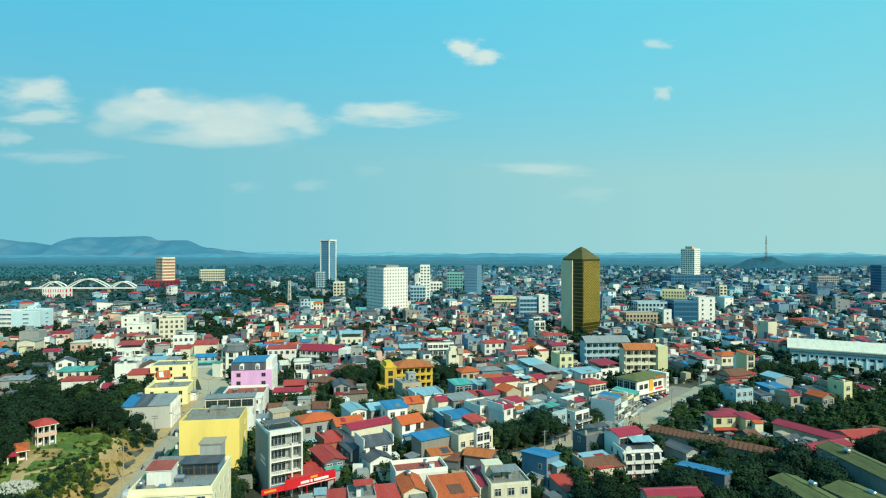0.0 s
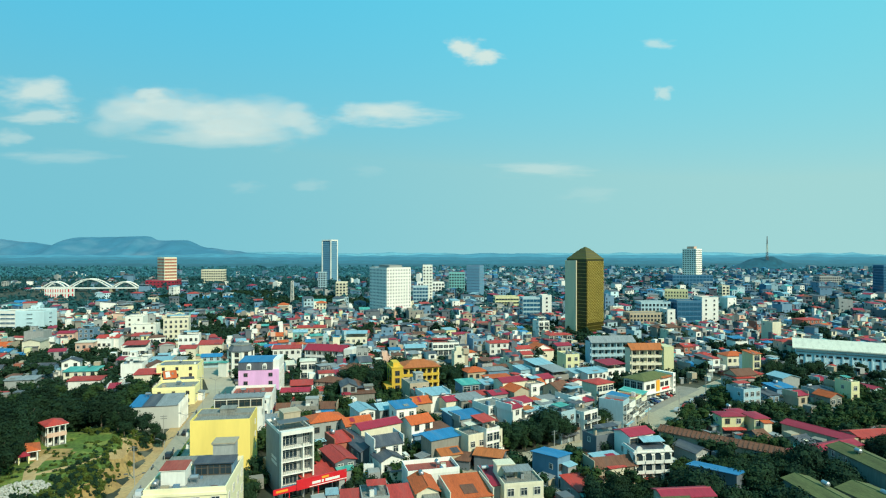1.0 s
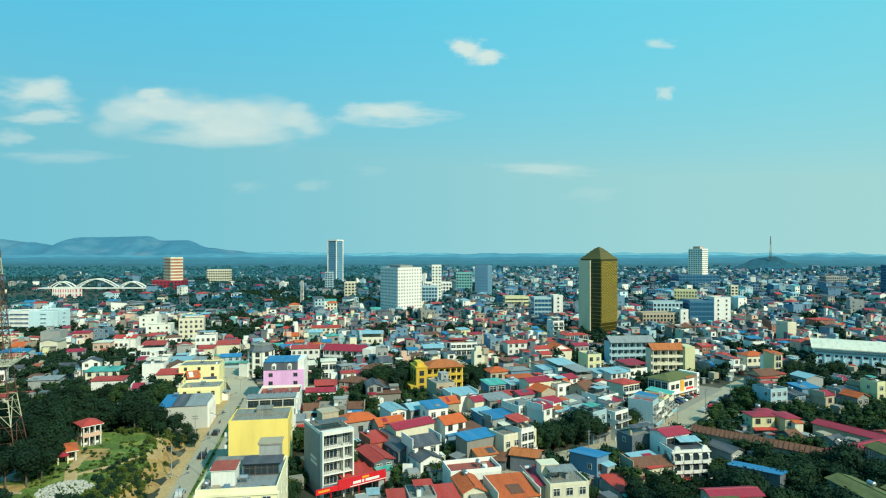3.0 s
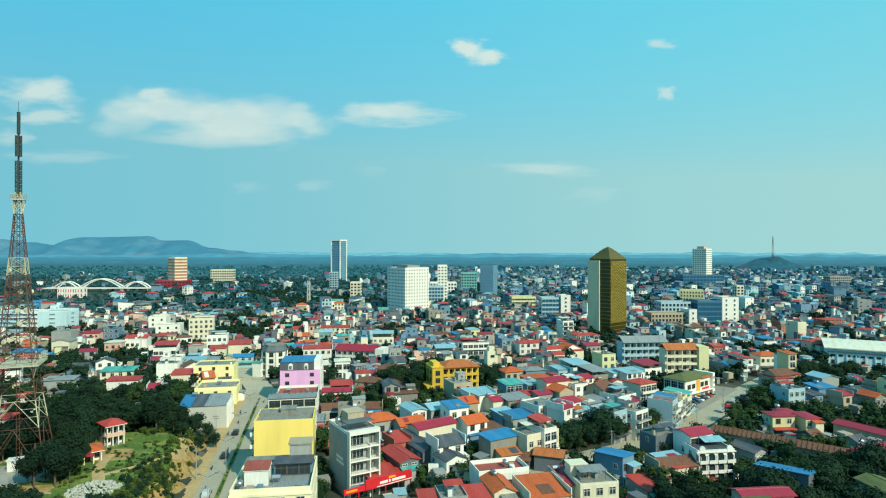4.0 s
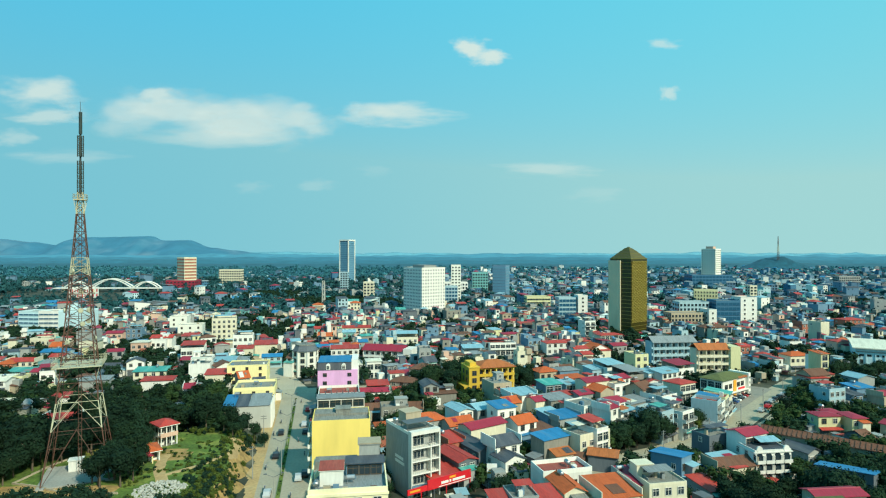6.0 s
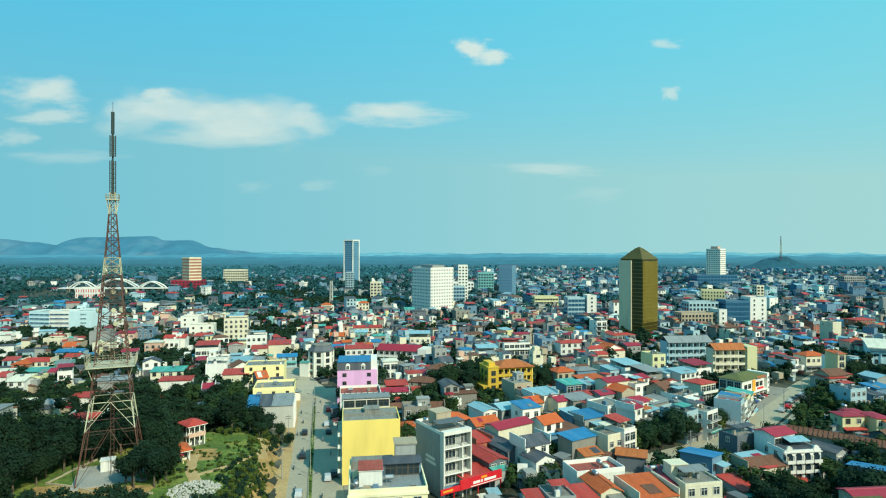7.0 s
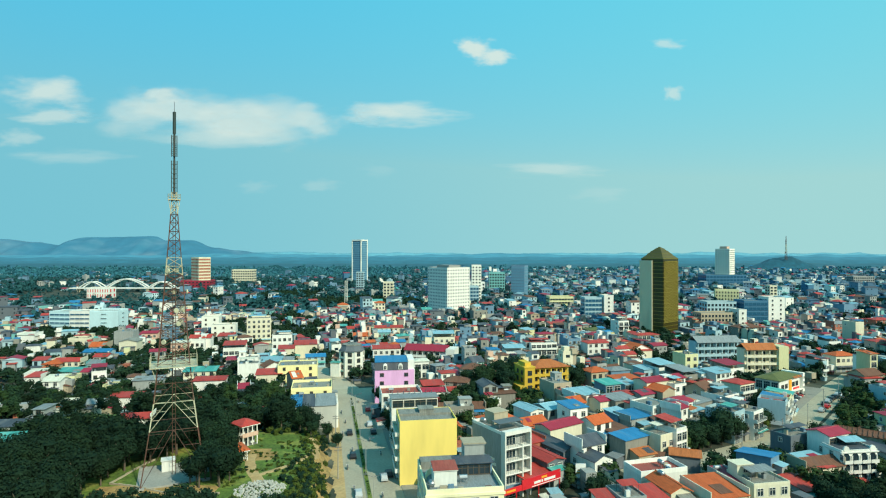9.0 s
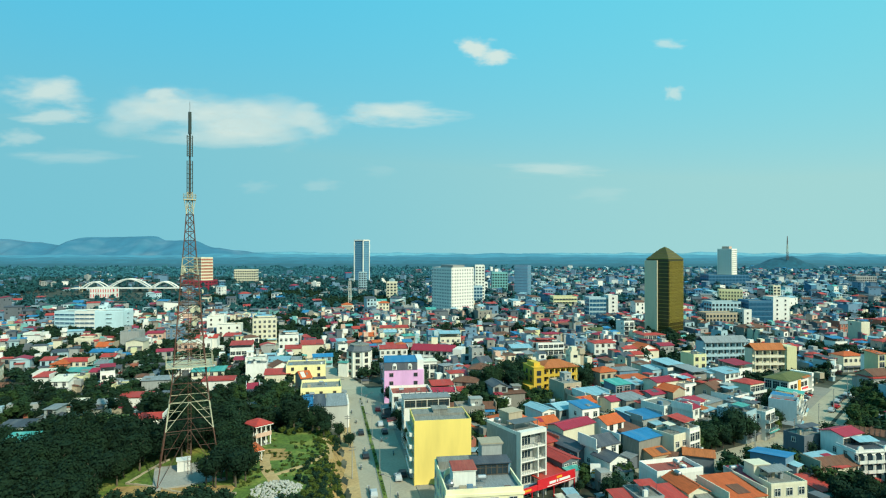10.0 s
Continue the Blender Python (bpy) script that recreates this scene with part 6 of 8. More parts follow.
house(-117.1, 243.0, 11.0, 6, 5.4, 12, "g", "sh", "g", "n")
house(-102.7, 260.2, 13.3, 7.6, 5.6, 10, "c", "sh", "t", "w")
house(-93.7, 247.7, 12.3, 6, 4.2, 10, "w", "sh", "r", "n")
house(-83.9, 267.0, 8.9, 9, 7.4, 12, "w", "fl", "m", "n")
house(-71.3, 255.5, 10.4, 8.5, 5.4, 12, "c", "sh", "r", "n")
house(-129.8, 274.1, 10.2, 6.8, 4.4, 8, "d", "gx", "k", "n")
house(-155.9, 407.8, 11.1, 12, 12.4, 12, "a", "fl", "m", "s")
house(-139.7, 388.1, 15.1, 10, 9.4, 12, "a", "fl", "t", "s")
house(-113.3, 375.3, 14.4, 14, 15, 18, "c", "fl", "m", "w")
house(-86.2, 330.6, 10.6, 9, 10.8, 14, "w", "fl", "m", "w")
house(-79.1, 312.7, 7.8, 7.6, 6.8, 14, "c", "sh", "r", "n")
house(-71.9, 325.0, 11.6, 10.2, 7.2, 14, "c", "sh", "r", "n")
house(-105.2, 309.9, 11.1, 10, 7.2, 14, "w", "fc", "r", "b")
house(-97.1, 281.6, 4.6, 8, 4.2, 12, "k", "fc", "c", "b")
house(-88.4, 280.1, 9.2, 9, 7.4, 12, "w", "fl", "m", "w")
house(-77.2, 279.5, 9.8, 8.5, 6.4, 12, "g", "sh", "l", "w")
house(-70.8, 285.4, 4.6, 6.8, 5.6, 12, "g", "sh", "g", "n")
house(-60.3, 296.5, 9.3, 6.8, 5.4, 14, "b", "gx", "b", "w")
house(-43.3, 277.7, 6.5, 7.6, 8.2, -20, "w", "gx", "n", "w")
house(-133.7, 336.3, 11.4, 8.5, 9, 10, "w", "gx", "r", "n")
house(-127.1, 357.5, 8.7, 8.5, 7, 10, "g", "sh", "r", "n")
house(-55.3, 398.8, 12.2, 7.6, 6, 10, "t", "gx", "r", "w")
house(-47.0, 363.6, 8.7, 6.8, 6, 8, "c", "gx", "o", "w")
house(-83.9, 515.8, 8.9, 7.6, 11, 12, "c", "hip", "o", "w")
house(-26.2, 310.3, 14.3, 7.6, 7.2, 10, "w", "sh", "r", "w")
house(-52.3, 523.0, 8.6, 7.6, 12, 10, "c", "hip", "o", "w")
house(-29.2, 509.9, 10.4, 9, 10, 8, "g", "fl", "m", "w")
house(-34.7, 369.0, 10.5, 7.6, 7.6, 8, "t", "gx", "l", "w")
house(3.9, 352.1, 12.3, 10, 6.8, 6, "c", "fc", "l", "w")
house(5.1, 254.0, 6.1, 6, 6, 14, "w", "hip", "r", "w")
house(16.0, 257.4, 8.1, 10.2, 7.3, -14, "w", "hip", "n", "w")
house(23.2, 254.7, 5.5, 6.8, 5.9, -10, "n", "hip", "n", "w")
house(9.4, 242.0, 9.8, 7.6, 5, -14, "m", "hip", "n", "w")
house(19.9, 220.8, 5.6, 9, 8.3, 14, "g", "gy", "k", "w")
house(24.9, 219.7, 9.1, 6.8, 5.7, 16, "m", "sh", "n", "n")
house(-0.5, 233.6, 8.5, 9, 3.2, 12, "c", "fc", "r", "w")
house(-6.9, 272.7, 6.7, 7.6, 7.6, 12, "w", "hip", "w", "a")
house(16.1, 287.9, 5.7, 9, 10.3, 8, "g", "fl", "m", "w")
house(29.7, 311.6, 5.7, 7.6, 6.4, 10, "b", "hip", "b", "w")
house(40.9, 310.3, 10.9, 10, 5.2, 8, "w", "fc", "l", "b")
house(51.9, 318.2, 9.5, 7.6, 9.6, 8, "w", "hip", "r", "b")
house(-53.0, 404.0, 6.6, 7.6, 6.6, 8, "t", "gx", "r", "w")
house(-33.2, 400.6, 19.0, 7.6, 6.4, 8, "c", "gx", "r", "w")
house(73.8, 327.3, 7.9, 9, 9, 20, "d", "fl", "m", "w")
house(85.6, 318.0, 13.2, 8.5, 9, 12, "w", "hip", "r", "w")
house(96.4, 311.0, 7.8, 6.8, 7, 16, "w", "gx", "r", "w")
house(106.6, 315.6, 10.0, 9, 6.4, 20, "w", "gy", "o", "w")
house(119.7, 388.8, 7.5, 10, 12, 14, "w", "fl", "m", "b")
house(123.3, 351.1, 14.4, 7.6, 8.4, 16, "c", "hip", "r", "b")
house(119.5, 321.4, 8.6, 6.8, 7, 18, "g", "gx", "c", "w")
house(96.3, 254.1, 8.8, 10, 7.9, 22, "w", "fc", "l", "w")
house(89.3, 252.6, 5.5, 6.8, 7.9, 22, "b", "sh", "l", "w")
house(68.5, 252.8, 9, 7.6, 6.9, 22, "n", "hip", "o", "w")
house(77.8, 254.7, 9.2, 7.6, 7.1, 18, "d", "hip", "g", "n")
house(77.7, 242.5, 11.1, 6.8, 5.9, 22, "m", "sh", "o", "w")
house(100.3, 240.6, 7.7, 10, 7.7, 24, "m", "fc", "g", "b")
house(111.1, 246.6, 6.8, 6.8, 7.7, 24, "w", "sh", "l", "w")
house(110.6, 261.3, 6.4, 9, 12.3, 14, "l", "fl", "m", "w")
house(105.4, 396.1, 12.9, 11.9, 5.4, 10, "m", "hip", "v", "n")
house(66.4, 365.0, 10.4, 7.6, 7, 10, "c", "hip", "c", "w")
house(56.1, 316.3, 14.2, 9, 9, 10, "w", "fl", "m", "b")
house(87.2, 432.4, 13.6, 7.6, 5, 10, "s", "sh", "r", "n")
house(195.6, 375.8, 5.1, 10, 8, 10, "c", "fl", "m", "w")
house(198.6, 381.1, 16.6, 8.5, 9, 10, "m", "hip", "n", "w")
house(181.5, 284.6, 10.3, 7.6, 6.7, 10, "w", "hip", "r", "w")
house(220.7, 332.5, 7.7, 8, 6.8, 10, "w", "fc", "b", "b")
house(195.5, 286.5, 10.8, 7.6, 7.7, 10, "c", "hip", "o", "w")
house(193.5, 265.0, 4.1, 6.8, 12.3, 12, "l", "sh", "o", "a")
house(262.6, 373.6, 6.1, 10, 13, 10, "c", "fl", "m", "n")
house(270.7, 400.5, 12.0, 8.5, 9, 10, "r", "gx", "g", "w")
house(248.0, 332.5, 9.9, 7.6, 7.4, 8, "s", "hip", "r", "w")
house(187.3, 256.9, 11.8, 7.6, 4.9, 10, "n", "hip", "r", "n")
house(128.7, 260.8, 10.1, 9, 6.5, 24, "w", "fc", "c", "w")
house(119.7, 250.4, 6.9, 6.8, 7.3, 26, "w", "sh", "l", "w")
house(185.6, 318.8, 5.6, 7.6, 7, 10, "r", "gx", "r", "w")
house(315.7, 422.9, 15.4, 10.2, 9, 8, "r", "hip", "r", "w")
house(-174.0, 258.4, 6.0, 7.6, 5, 10, "w", "sh", "w", "n")
house(-178.5, 277.5, 7.5, 7.6, 5.4, 8, "n", "hip", "o", "w")
house(-173.7, 281.3, 11.4, 7.6, 6, 8, "c", "gx", "r", "w")
house(-159.8, 260.1, 9.5, 6.8, 5.4, 8, "t", "sh", "t", "w")
house(-158.2, 246.9, 6.7, 6.8, 5, 10, "w", "sh", "w", "n")
house(-152.0, 248.7, 4.0, 7, 5.4, 10, "l", "fl", "m", "w")
house(-149.5, 257.1, 4.9, 6.8, 6, 8, "w", "gx", "c", "b")
house(-174.8, 307.1, 12.8, 7.6, 6, 6, "b", "gx", "b", "w")
house(-164.9, 293.2, 6.3, 6.8, 6, 8, "w", "gx", "r", "b")
house(-165.6, 320.7, 8.7, 10, 9.4, 10, "c", "gy", "m", "n")
house(-181.3, 345.5, 10.3, 10, 11, 10, "g", "fl", "m", "n")
house(-205.7, 342.8, 11.1, 9, 7, 8, "c", "fl", "m", "w")
house(-184.5, 325.0, 8.3, 7.6, 6, 8, "n", "gx", "o", "w")
house(-140.5, 325.3, 8.8, 7.6, 8, 10, "s", "hip", "w", "w")
house(-133.7, 333.2, 7.7, 10, 8, 10, "w", "fl", "m", "w")
house(-170.1, 376.8, 9.2, 9, 8.4, 8, "d", "fl", "m", "w")
house(-130.0, 239.0, 5.1, 6, 4, 6, "l", "fl", "m", "w")
house(-114.5, 220.8, 10.3, 6, 4, 4, "w", "sh", "r", "n")
house(-356.3, 517.4, 16.8, 8.5, 6, 6, "c", "hip", "o", "w")
house(-248.7, 361.5, 9.2, 8.5, 7, 6, "w", "sh", "w", "n")
house(-178.5, 368.8, 9.5, 6.8, 7, 8, "s", "gx", "c", "w")
house(-126.6, 193.3, 3.4, 6.8, 5, 6, "g", "hip", "g", "w")
house(-126.5, 207.1, 4.6, 6, 5, 8, "w", "gx", "w", "n")
house(-117.4, 206.6, 4.9, 6, 4.4, 8, "w", "gx", "g", "n")
house(-168.8, 251.6, 5.6, 7.6, 5, 6, "w", "sh", "r", "n")
house(-154.0, 240.6, 6.4, 6.8, 5.6, 6, "w", "gx", "w", "w")


# ---------------------------------------------------------------- lattice mast
def lattice(bm, half, z0, z1, bays, leg, brace, open_v=False):
    """Four legs between the half widths half(z0) and half(z1), with crossed braces on each side."""
    zs = [z0 + (z1 - z0) * i / bays for i in range(bays + 1)]
    cs = ((-1, -1), (1, -1), (1, 1), (-1, 1))
    for a, b in zip(zs, zs[1:]):
        ha, hb = half(a), half(b)
        for i in range(4):
            (ux, uy), (vx, vy) = cs[i], cs[(i + 1) % 4]
            tube(bm, (ux * ha, uy * ha, a), (ux * hb, uy * hb, b), leg, n=5, caps=False)
            if open_v:
                # two braces from the feet to the middle of the upper girt, with struts to the legs
                mid = Vector(((ux + vx) / 2 * hb, (uy + vy) / 2 * hb, b))
                for wx, wy in ((ux, uy), (vx, vy)):
                    foot, head = Vector((wx * ha, wy * ha, a)), Vector((wx * hb, wy * hb, b))
                    tube(bm, foot, mid, brace, n=4, caps=False)
                    for f in (0.4, 0.7):
                        tube(bm, foot.lerp(mid, f), foot.lerp(head, f), brace * 0.7, n=4, caps=False)
            else:
                tube(bm, (ux * ha, uy * ha, a), (vx * hb, vy * hb, b), brace, n=4, caps=False)
                tube(bm, (vx * ha, vy * ha, a), (ux * hb, uy * hb, b), brace, n=4, caps=False)
            tube(bm, (ux * hb, uy * hb, b), (vx * hb, vy * hb, b), brace, n=4, caps=False)


def radio_mast():
    bx, by = -58.45, 136.4
    gz = ground_z(bx, by)
    root = thing("radio_mast", "red and white steel lattice broadcasting mast with two platforms", "mast", pose(bx, by, gz, 0, 0, 24))
    TAKEN.append((bx, by, 7, 7, 24))
    top = 90 - gz

    def half(z):
        w = ((0, 6.6), (11.6, 4.9), (18, 4.05), (26, 3.3), (47, 1.72), (55, 1.08), (63, 0.55), (90, 0.45))
        for (a, p), (b, q) in zip(w, w[1:]):
            if z <= b:
                return p + (q - p) * (z - a) / (b - a)
        return 0.4
    for z0, z1, bays, mat, word in ((0, 11.6, 1, RED_STEEL, "rusty red"), (11.6, 17.6, 1, WHITE_STEEL, "white"), (17.6, 26, 2, RED_STEEL, "rusty red"), (26, 33, 2, RED_STEEL, "rusty red"),
                                    (33, 39.5, 2, RED_STEEL, "rusty red"), (39.5, 46, 3, RED_STEEL, "rusty red"), (46, 50, 2, WHITE_STEEL, "white"), (50, 60, 5, RED_STEEL, "rusty red"), (60, 65, 3, WHITE_STEEL, "white")):
        bm = bmesh.new()
        k = 0.12 if z0 < 26 else 0.13 if z0 < 46 else 0.11
        lattice(bm, half, z0, z1, bays, k, k * 0.5, z0 < 26)
        part("lattice_section", bm, mat, root, f"{word} painted lattice section")
    for zc, r in ((25.6, 4.9), (63.4, 1.3)):
        bm = bmesh.new(); cuboid(bm, -r, r, -r, r, zc - 0.2, zc)
        plat = part("platform", bm, WHITE_STEEL, root)
        for sx, sy, ln in ((0, -1, r), (0, 1, r), (-1, 0, r), (1, 0, r)):
            bm = bmesh.new()
            ex, ey = (r, 0) if sx == 0 else (0, r)
            for zz in (0.55, 1.1):
                tube(bm, (sx * r - ex, sy * r - ey, zc + zz), (sx * r + ex, sy * r + ey, zc + zz), 0.05, n=4)
            for i in range(9 if r > 3 else 3):
                f = -1 + 2 * i / (8 if r > 3 else 2)
                tube(bm, (sx * r + ex * f, sy * r + ey * f, zc), (sx * r + ex * f, sy * r + ey * f, zc + (1.2 if i % 2 or r < 3 else 2.2)), 0.045, n=4)
            part("railing", bm, WHITE_STEEL, plat)
        for sx, sy in ((-1, -1), (1, -1), (1, 1), (-1, 1)):
            bm = bmesh.new(); hh = half(zc - 3); tube(bm, (sx * hh, sy * hh, zc - 3), (sx * r * 0.9, sy * r * 0.9, zc - 0.2), 0.08, n=4); part("strut", bm, WHITE_STEEL, plat)
    # antenna stack
    bm = bmesh.new(); tube(bm, (0, 0, 64), (0, 0, 78.5), 0.2, n=6); part("spine", bm, ANTENNA, root)
    for z0, z1, r, n in ((64.8, 72.4, 0.58, 7), (73.3, 78.2, 0.56, 10)):
        for i in range(n):
            a = z0 + (z1 - z0) * i / n
            bm = bmesh.new()
            for s in range(4):
                c, q = math.cos(math.pi / 2 * s), math.sin(math.pi / 2 * s)
                cuboid(bm, c * r - 0.1 - 0.16 * abs(q), c * r + 0.1 + 0.16 * abs(q), q * r - 0.1 - 0.16 * abs(c), q * r + 0.1 + 0.16 * abs(c), a, a + (z1 - z0) / n * 0.92)
            tube(bm, (-r, 0, a + 0.2), (r, 0, a + 0.2), 0.05, n=4); tube(bm, (0, -r, a + 0.2), (0, r, a + 0.2), 0.05, n=4)
            part("antenna_panel", bm, ANTENNA, root)
    bm = bmesh.new(); tube(bm, (0, 0, 78.5), (0, 0, top), 0.36, n=10); part("antenna", bm, ANTENNA, root, "dark antenna cylinder")
    bm = bmesh.new(); tube(bm, (0, 0, top), (0, 0, top + 2.4), 0.05, n=4); part("lightning_rod", bm, IRON, root)
    bm = bmesh.new()
    for sx in (-0.35, 0.35):
        tube(bm, (sx, 0, 0), (sx * 0.7, 0, 62), 0.06, n=4)
    for i in range(62):
        tube(bm, (-0.35, 0, i), (0.35, 0, i), 0.04, n=4, caps=False)
    part("ladder", bm, RED_STEEL, root)
    rng = random.Random(5)
    for i in range(14):
        zc = rng.choice((29, 31, 35, 38, 42, 47))
        a = rng.uniform(0, 6.28); r = half(zc) + 0.5
        bm = bmesh.new(); tube(bm, (r * math.cos(a), r * math.sin(a), zc), ((r + 0.35) * math.cos(a), (r + 0.35) * math.sin(a), zc), 0.6, 0.5, n=10); part("dish", bm, WHITE_STEEL, root)
    for sx in (-1, 1):
        for sy in (-1, 1):
            bm = bmesh.new(); cuboid(bm, sx * 6.6 - 0.8, sx * 6.6 + 0.8, sy * 6.6 - 0.8, sy * 6.6 + 0.8, -1.5, 0.25); part("footing", bm, KERB, root)
    bm = bmesh.new(); cuboid(bm, -7.5, 7.5, -6.5, 7.5, -1.5, 0.12); part("concrete_pad", bm, KERB, root, "pale concrete pad")
    bm = bmesh.new(); cuboid(bm, -2.6, 0.2, 2.2, 4.6, 0.1, 2.6); cuboid(bm, -2.8, 0.4, 2.0, 4.8, 2.6, 2.75); part("equipment_cabin", bm, WALL["w"], root)


radio_mast()


def low_wall():
    pts = [(-67.5, 146), (-70.5, 131.5), (-56, 126.5), (-44, 126)]
    root = thing("boundary_wall", "low pale boundary wall around the mast yard", "wall", pose(0, 0, 0))
    for (ax, ay), (bx, by) in zip(pts, pts[1:]):
        n = 6
        for i in range(n):
            p, q = Vector((ax, ay)).lerp((bx, by), i / n), Vector((ax, ay)).lerp((bx, by), (i + 1) / n)
            m, L, a = (p + q) / 2, (q - p).length, math.degrees(math.atan2(q.y - p.y, q.x - p.x))
            bm = bmesh.new(); cuboid(bm, -L / 2, L / 2, -0.12, 0.12, -0.8, 0.3); cuboid(bm, -L / 2, L / 2, -0.15, 0.15, 0.3, 0.36)
            part("wall_panel", bm, WALL["n"], root, place=pose(m.x, m.y, ground_z(m.x, m.y), 0, 0, a))


low_wall()

# distant masts and the wooded knoll
for px, py, hh, gz, nm in ((942, 1617, 66, 34, "white and red distant mast"), (-89.5, 568, 31, 0, "slim white lattice pylon")):
    root = thing("radio_mast", f"{nm} far across the town", "mast", pose(px, py, gz - 2))
    for i, (a, b) in enumerate(((0, 0.35), (0.35, 0.65), (0.65, 1.0))):
        bm = bmesh.new(); lattice(bm, (lambda z: 2.6 - 2.2 * z / hh) if py > 600 else (lambda z: 1.4 - 0.5 * z / hh), a * hh, b * hh, 4 if py > 600 else 2, 0.22 if py > 600 else 0.32, 0.14); part("lattice_section", bm, (RED_STEEL if i % 2 == 0 else WHITE_STEEL) if py > 600 else WALL["q"], root)


def mound(name, label, cx, cy, rx, ry, h, mat, n=40, rough=0.12, seed=1):
    verts, faces = [], []
    for j in range(n + 1):
        for i in range(n + 1):
            u, v = -1 + 2 * i / n, -1 + 2 * j / n
            r = math.hypot(u, v)
            k = (1 - smooth(0.0, 1.0, r)) * (1 + rough * noise.noise((u * 4 + seed, v * 4, seed)) + rough * 0.5 * noise.noise((u * 11, v * 11, seed)))
            verts.append((cx + u * rx, cy + v * ry, h * k - 1.0))
    for j in range(n):
        for i in range(n):
            a = j * (n + 1) + i
            faces.append((a, a + 1, a + n + 2, a + n + 1))
    me = bpy.data.meshes.new(name); me.from_pydata(verts, [], faces); me.materials.append(mat)
    me.polygons.foreach_set("use_smooth", [True] * len(faces))
    return tagged(new(name, me), label, name, kind="structure")


# the blue of range and knoll is distance haze put into the colour
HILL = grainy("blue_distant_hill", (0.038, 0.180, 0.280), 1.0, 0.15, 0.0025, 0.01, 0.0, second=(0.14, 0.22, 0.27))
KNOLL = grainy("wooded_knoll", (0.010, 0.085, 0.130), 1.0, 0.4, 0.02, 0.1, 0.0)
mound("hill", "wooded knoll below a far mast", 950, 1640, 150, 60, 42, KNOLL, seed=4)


def mountain_range():
    """A flat-topped range with spurs and gullies on its near slope."""
    knots = ((-4900, 120), (-4100, 165), (-3700, 150), (-3405, 151), (-3180, 129), (-2940, 102), (-2765, 164), (-2520, 168), (-2235, 173), (-2146, 142), (-1950, 142), (-1770, 84), (-1590, 62), (-1400, 40), (-1000, 0))

    def top(x):
        for (a, p), (b, q) in zip(knots, knots[1:]):
            if x <= b:
                return p + (q - p) * smooth(a, b, x)
        return 0.0
    verts, faces = [], []
    nx, ny = 230, 22
    for j in range(ny + 1):
        f = j / ny
        for i in range(nx + 1):
            x = -4900 + 3900 * i / nx
            spur = noise.noise((x * 0.0045, f * 1.2, 3)) + 0.5 * noise.noise((x * 0.013, f * 2.5, 8))
            rise = smooth(0.0, 0.86, f + 0.16 * spur * math.sin(math.pi * min(1, f / 0.86))) if f < 0.86 else 1 - 0.4 * (f - 0.86) / 0.14
            z = top(x) * rise * (1 + 0.10 * spur * (1 - f)) + 3 * noise.noise((x * 0.02, f * 6, 1)) * f
            verts.append((x, 4000 + 700 * f, z - 2))
    for j in range(ny):
        for i in range(nx):
            a = j * (nx + 1) + i
            faces.append((a, a + 1, a + nx + 2, a + nx + 1))
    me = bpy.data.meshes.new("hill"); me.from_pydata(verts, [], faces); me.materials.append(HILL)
    me.polygons.foreach_set("use_smooth", [True] * len(faces))
    tagged(new("hill", me), "hazy blue flat-topped ridge on the horizon", "hill", kind="structure")


mountain_range()


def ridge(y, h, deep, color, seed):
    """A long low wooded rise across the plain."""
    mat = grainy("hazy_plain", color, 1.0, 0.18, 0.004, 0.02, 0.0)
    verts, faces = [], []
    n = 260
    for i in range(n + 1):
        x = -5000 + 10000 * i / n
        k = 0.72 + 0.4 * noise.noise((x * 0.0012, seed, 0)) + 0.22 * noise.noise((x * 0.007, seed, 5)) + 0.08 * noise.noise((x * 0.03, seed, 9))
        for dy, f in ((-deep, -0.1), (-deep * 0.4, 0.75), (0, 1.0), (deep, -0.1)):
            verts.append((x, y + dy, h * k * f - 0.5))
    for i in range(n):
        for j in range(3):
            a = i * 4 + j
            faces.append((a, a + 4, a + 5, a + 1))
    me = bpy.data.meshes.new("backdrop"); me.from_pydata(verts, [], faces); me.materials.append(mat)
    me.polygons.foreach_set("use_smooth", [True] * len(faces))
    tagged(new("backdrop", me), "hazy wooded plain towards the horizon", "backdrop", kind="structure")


# each farther ridge is paler, the haze put into its colour
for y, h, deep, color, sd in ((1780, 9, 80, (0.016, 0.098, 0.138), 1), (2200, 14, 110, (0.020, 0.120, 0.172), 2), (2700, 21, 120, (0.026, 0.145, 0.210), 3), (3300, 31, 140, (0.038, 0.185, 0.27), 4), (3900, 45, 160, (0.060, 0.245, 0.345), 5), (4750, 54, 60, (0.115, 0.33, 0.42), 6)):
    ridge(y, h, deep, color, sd)


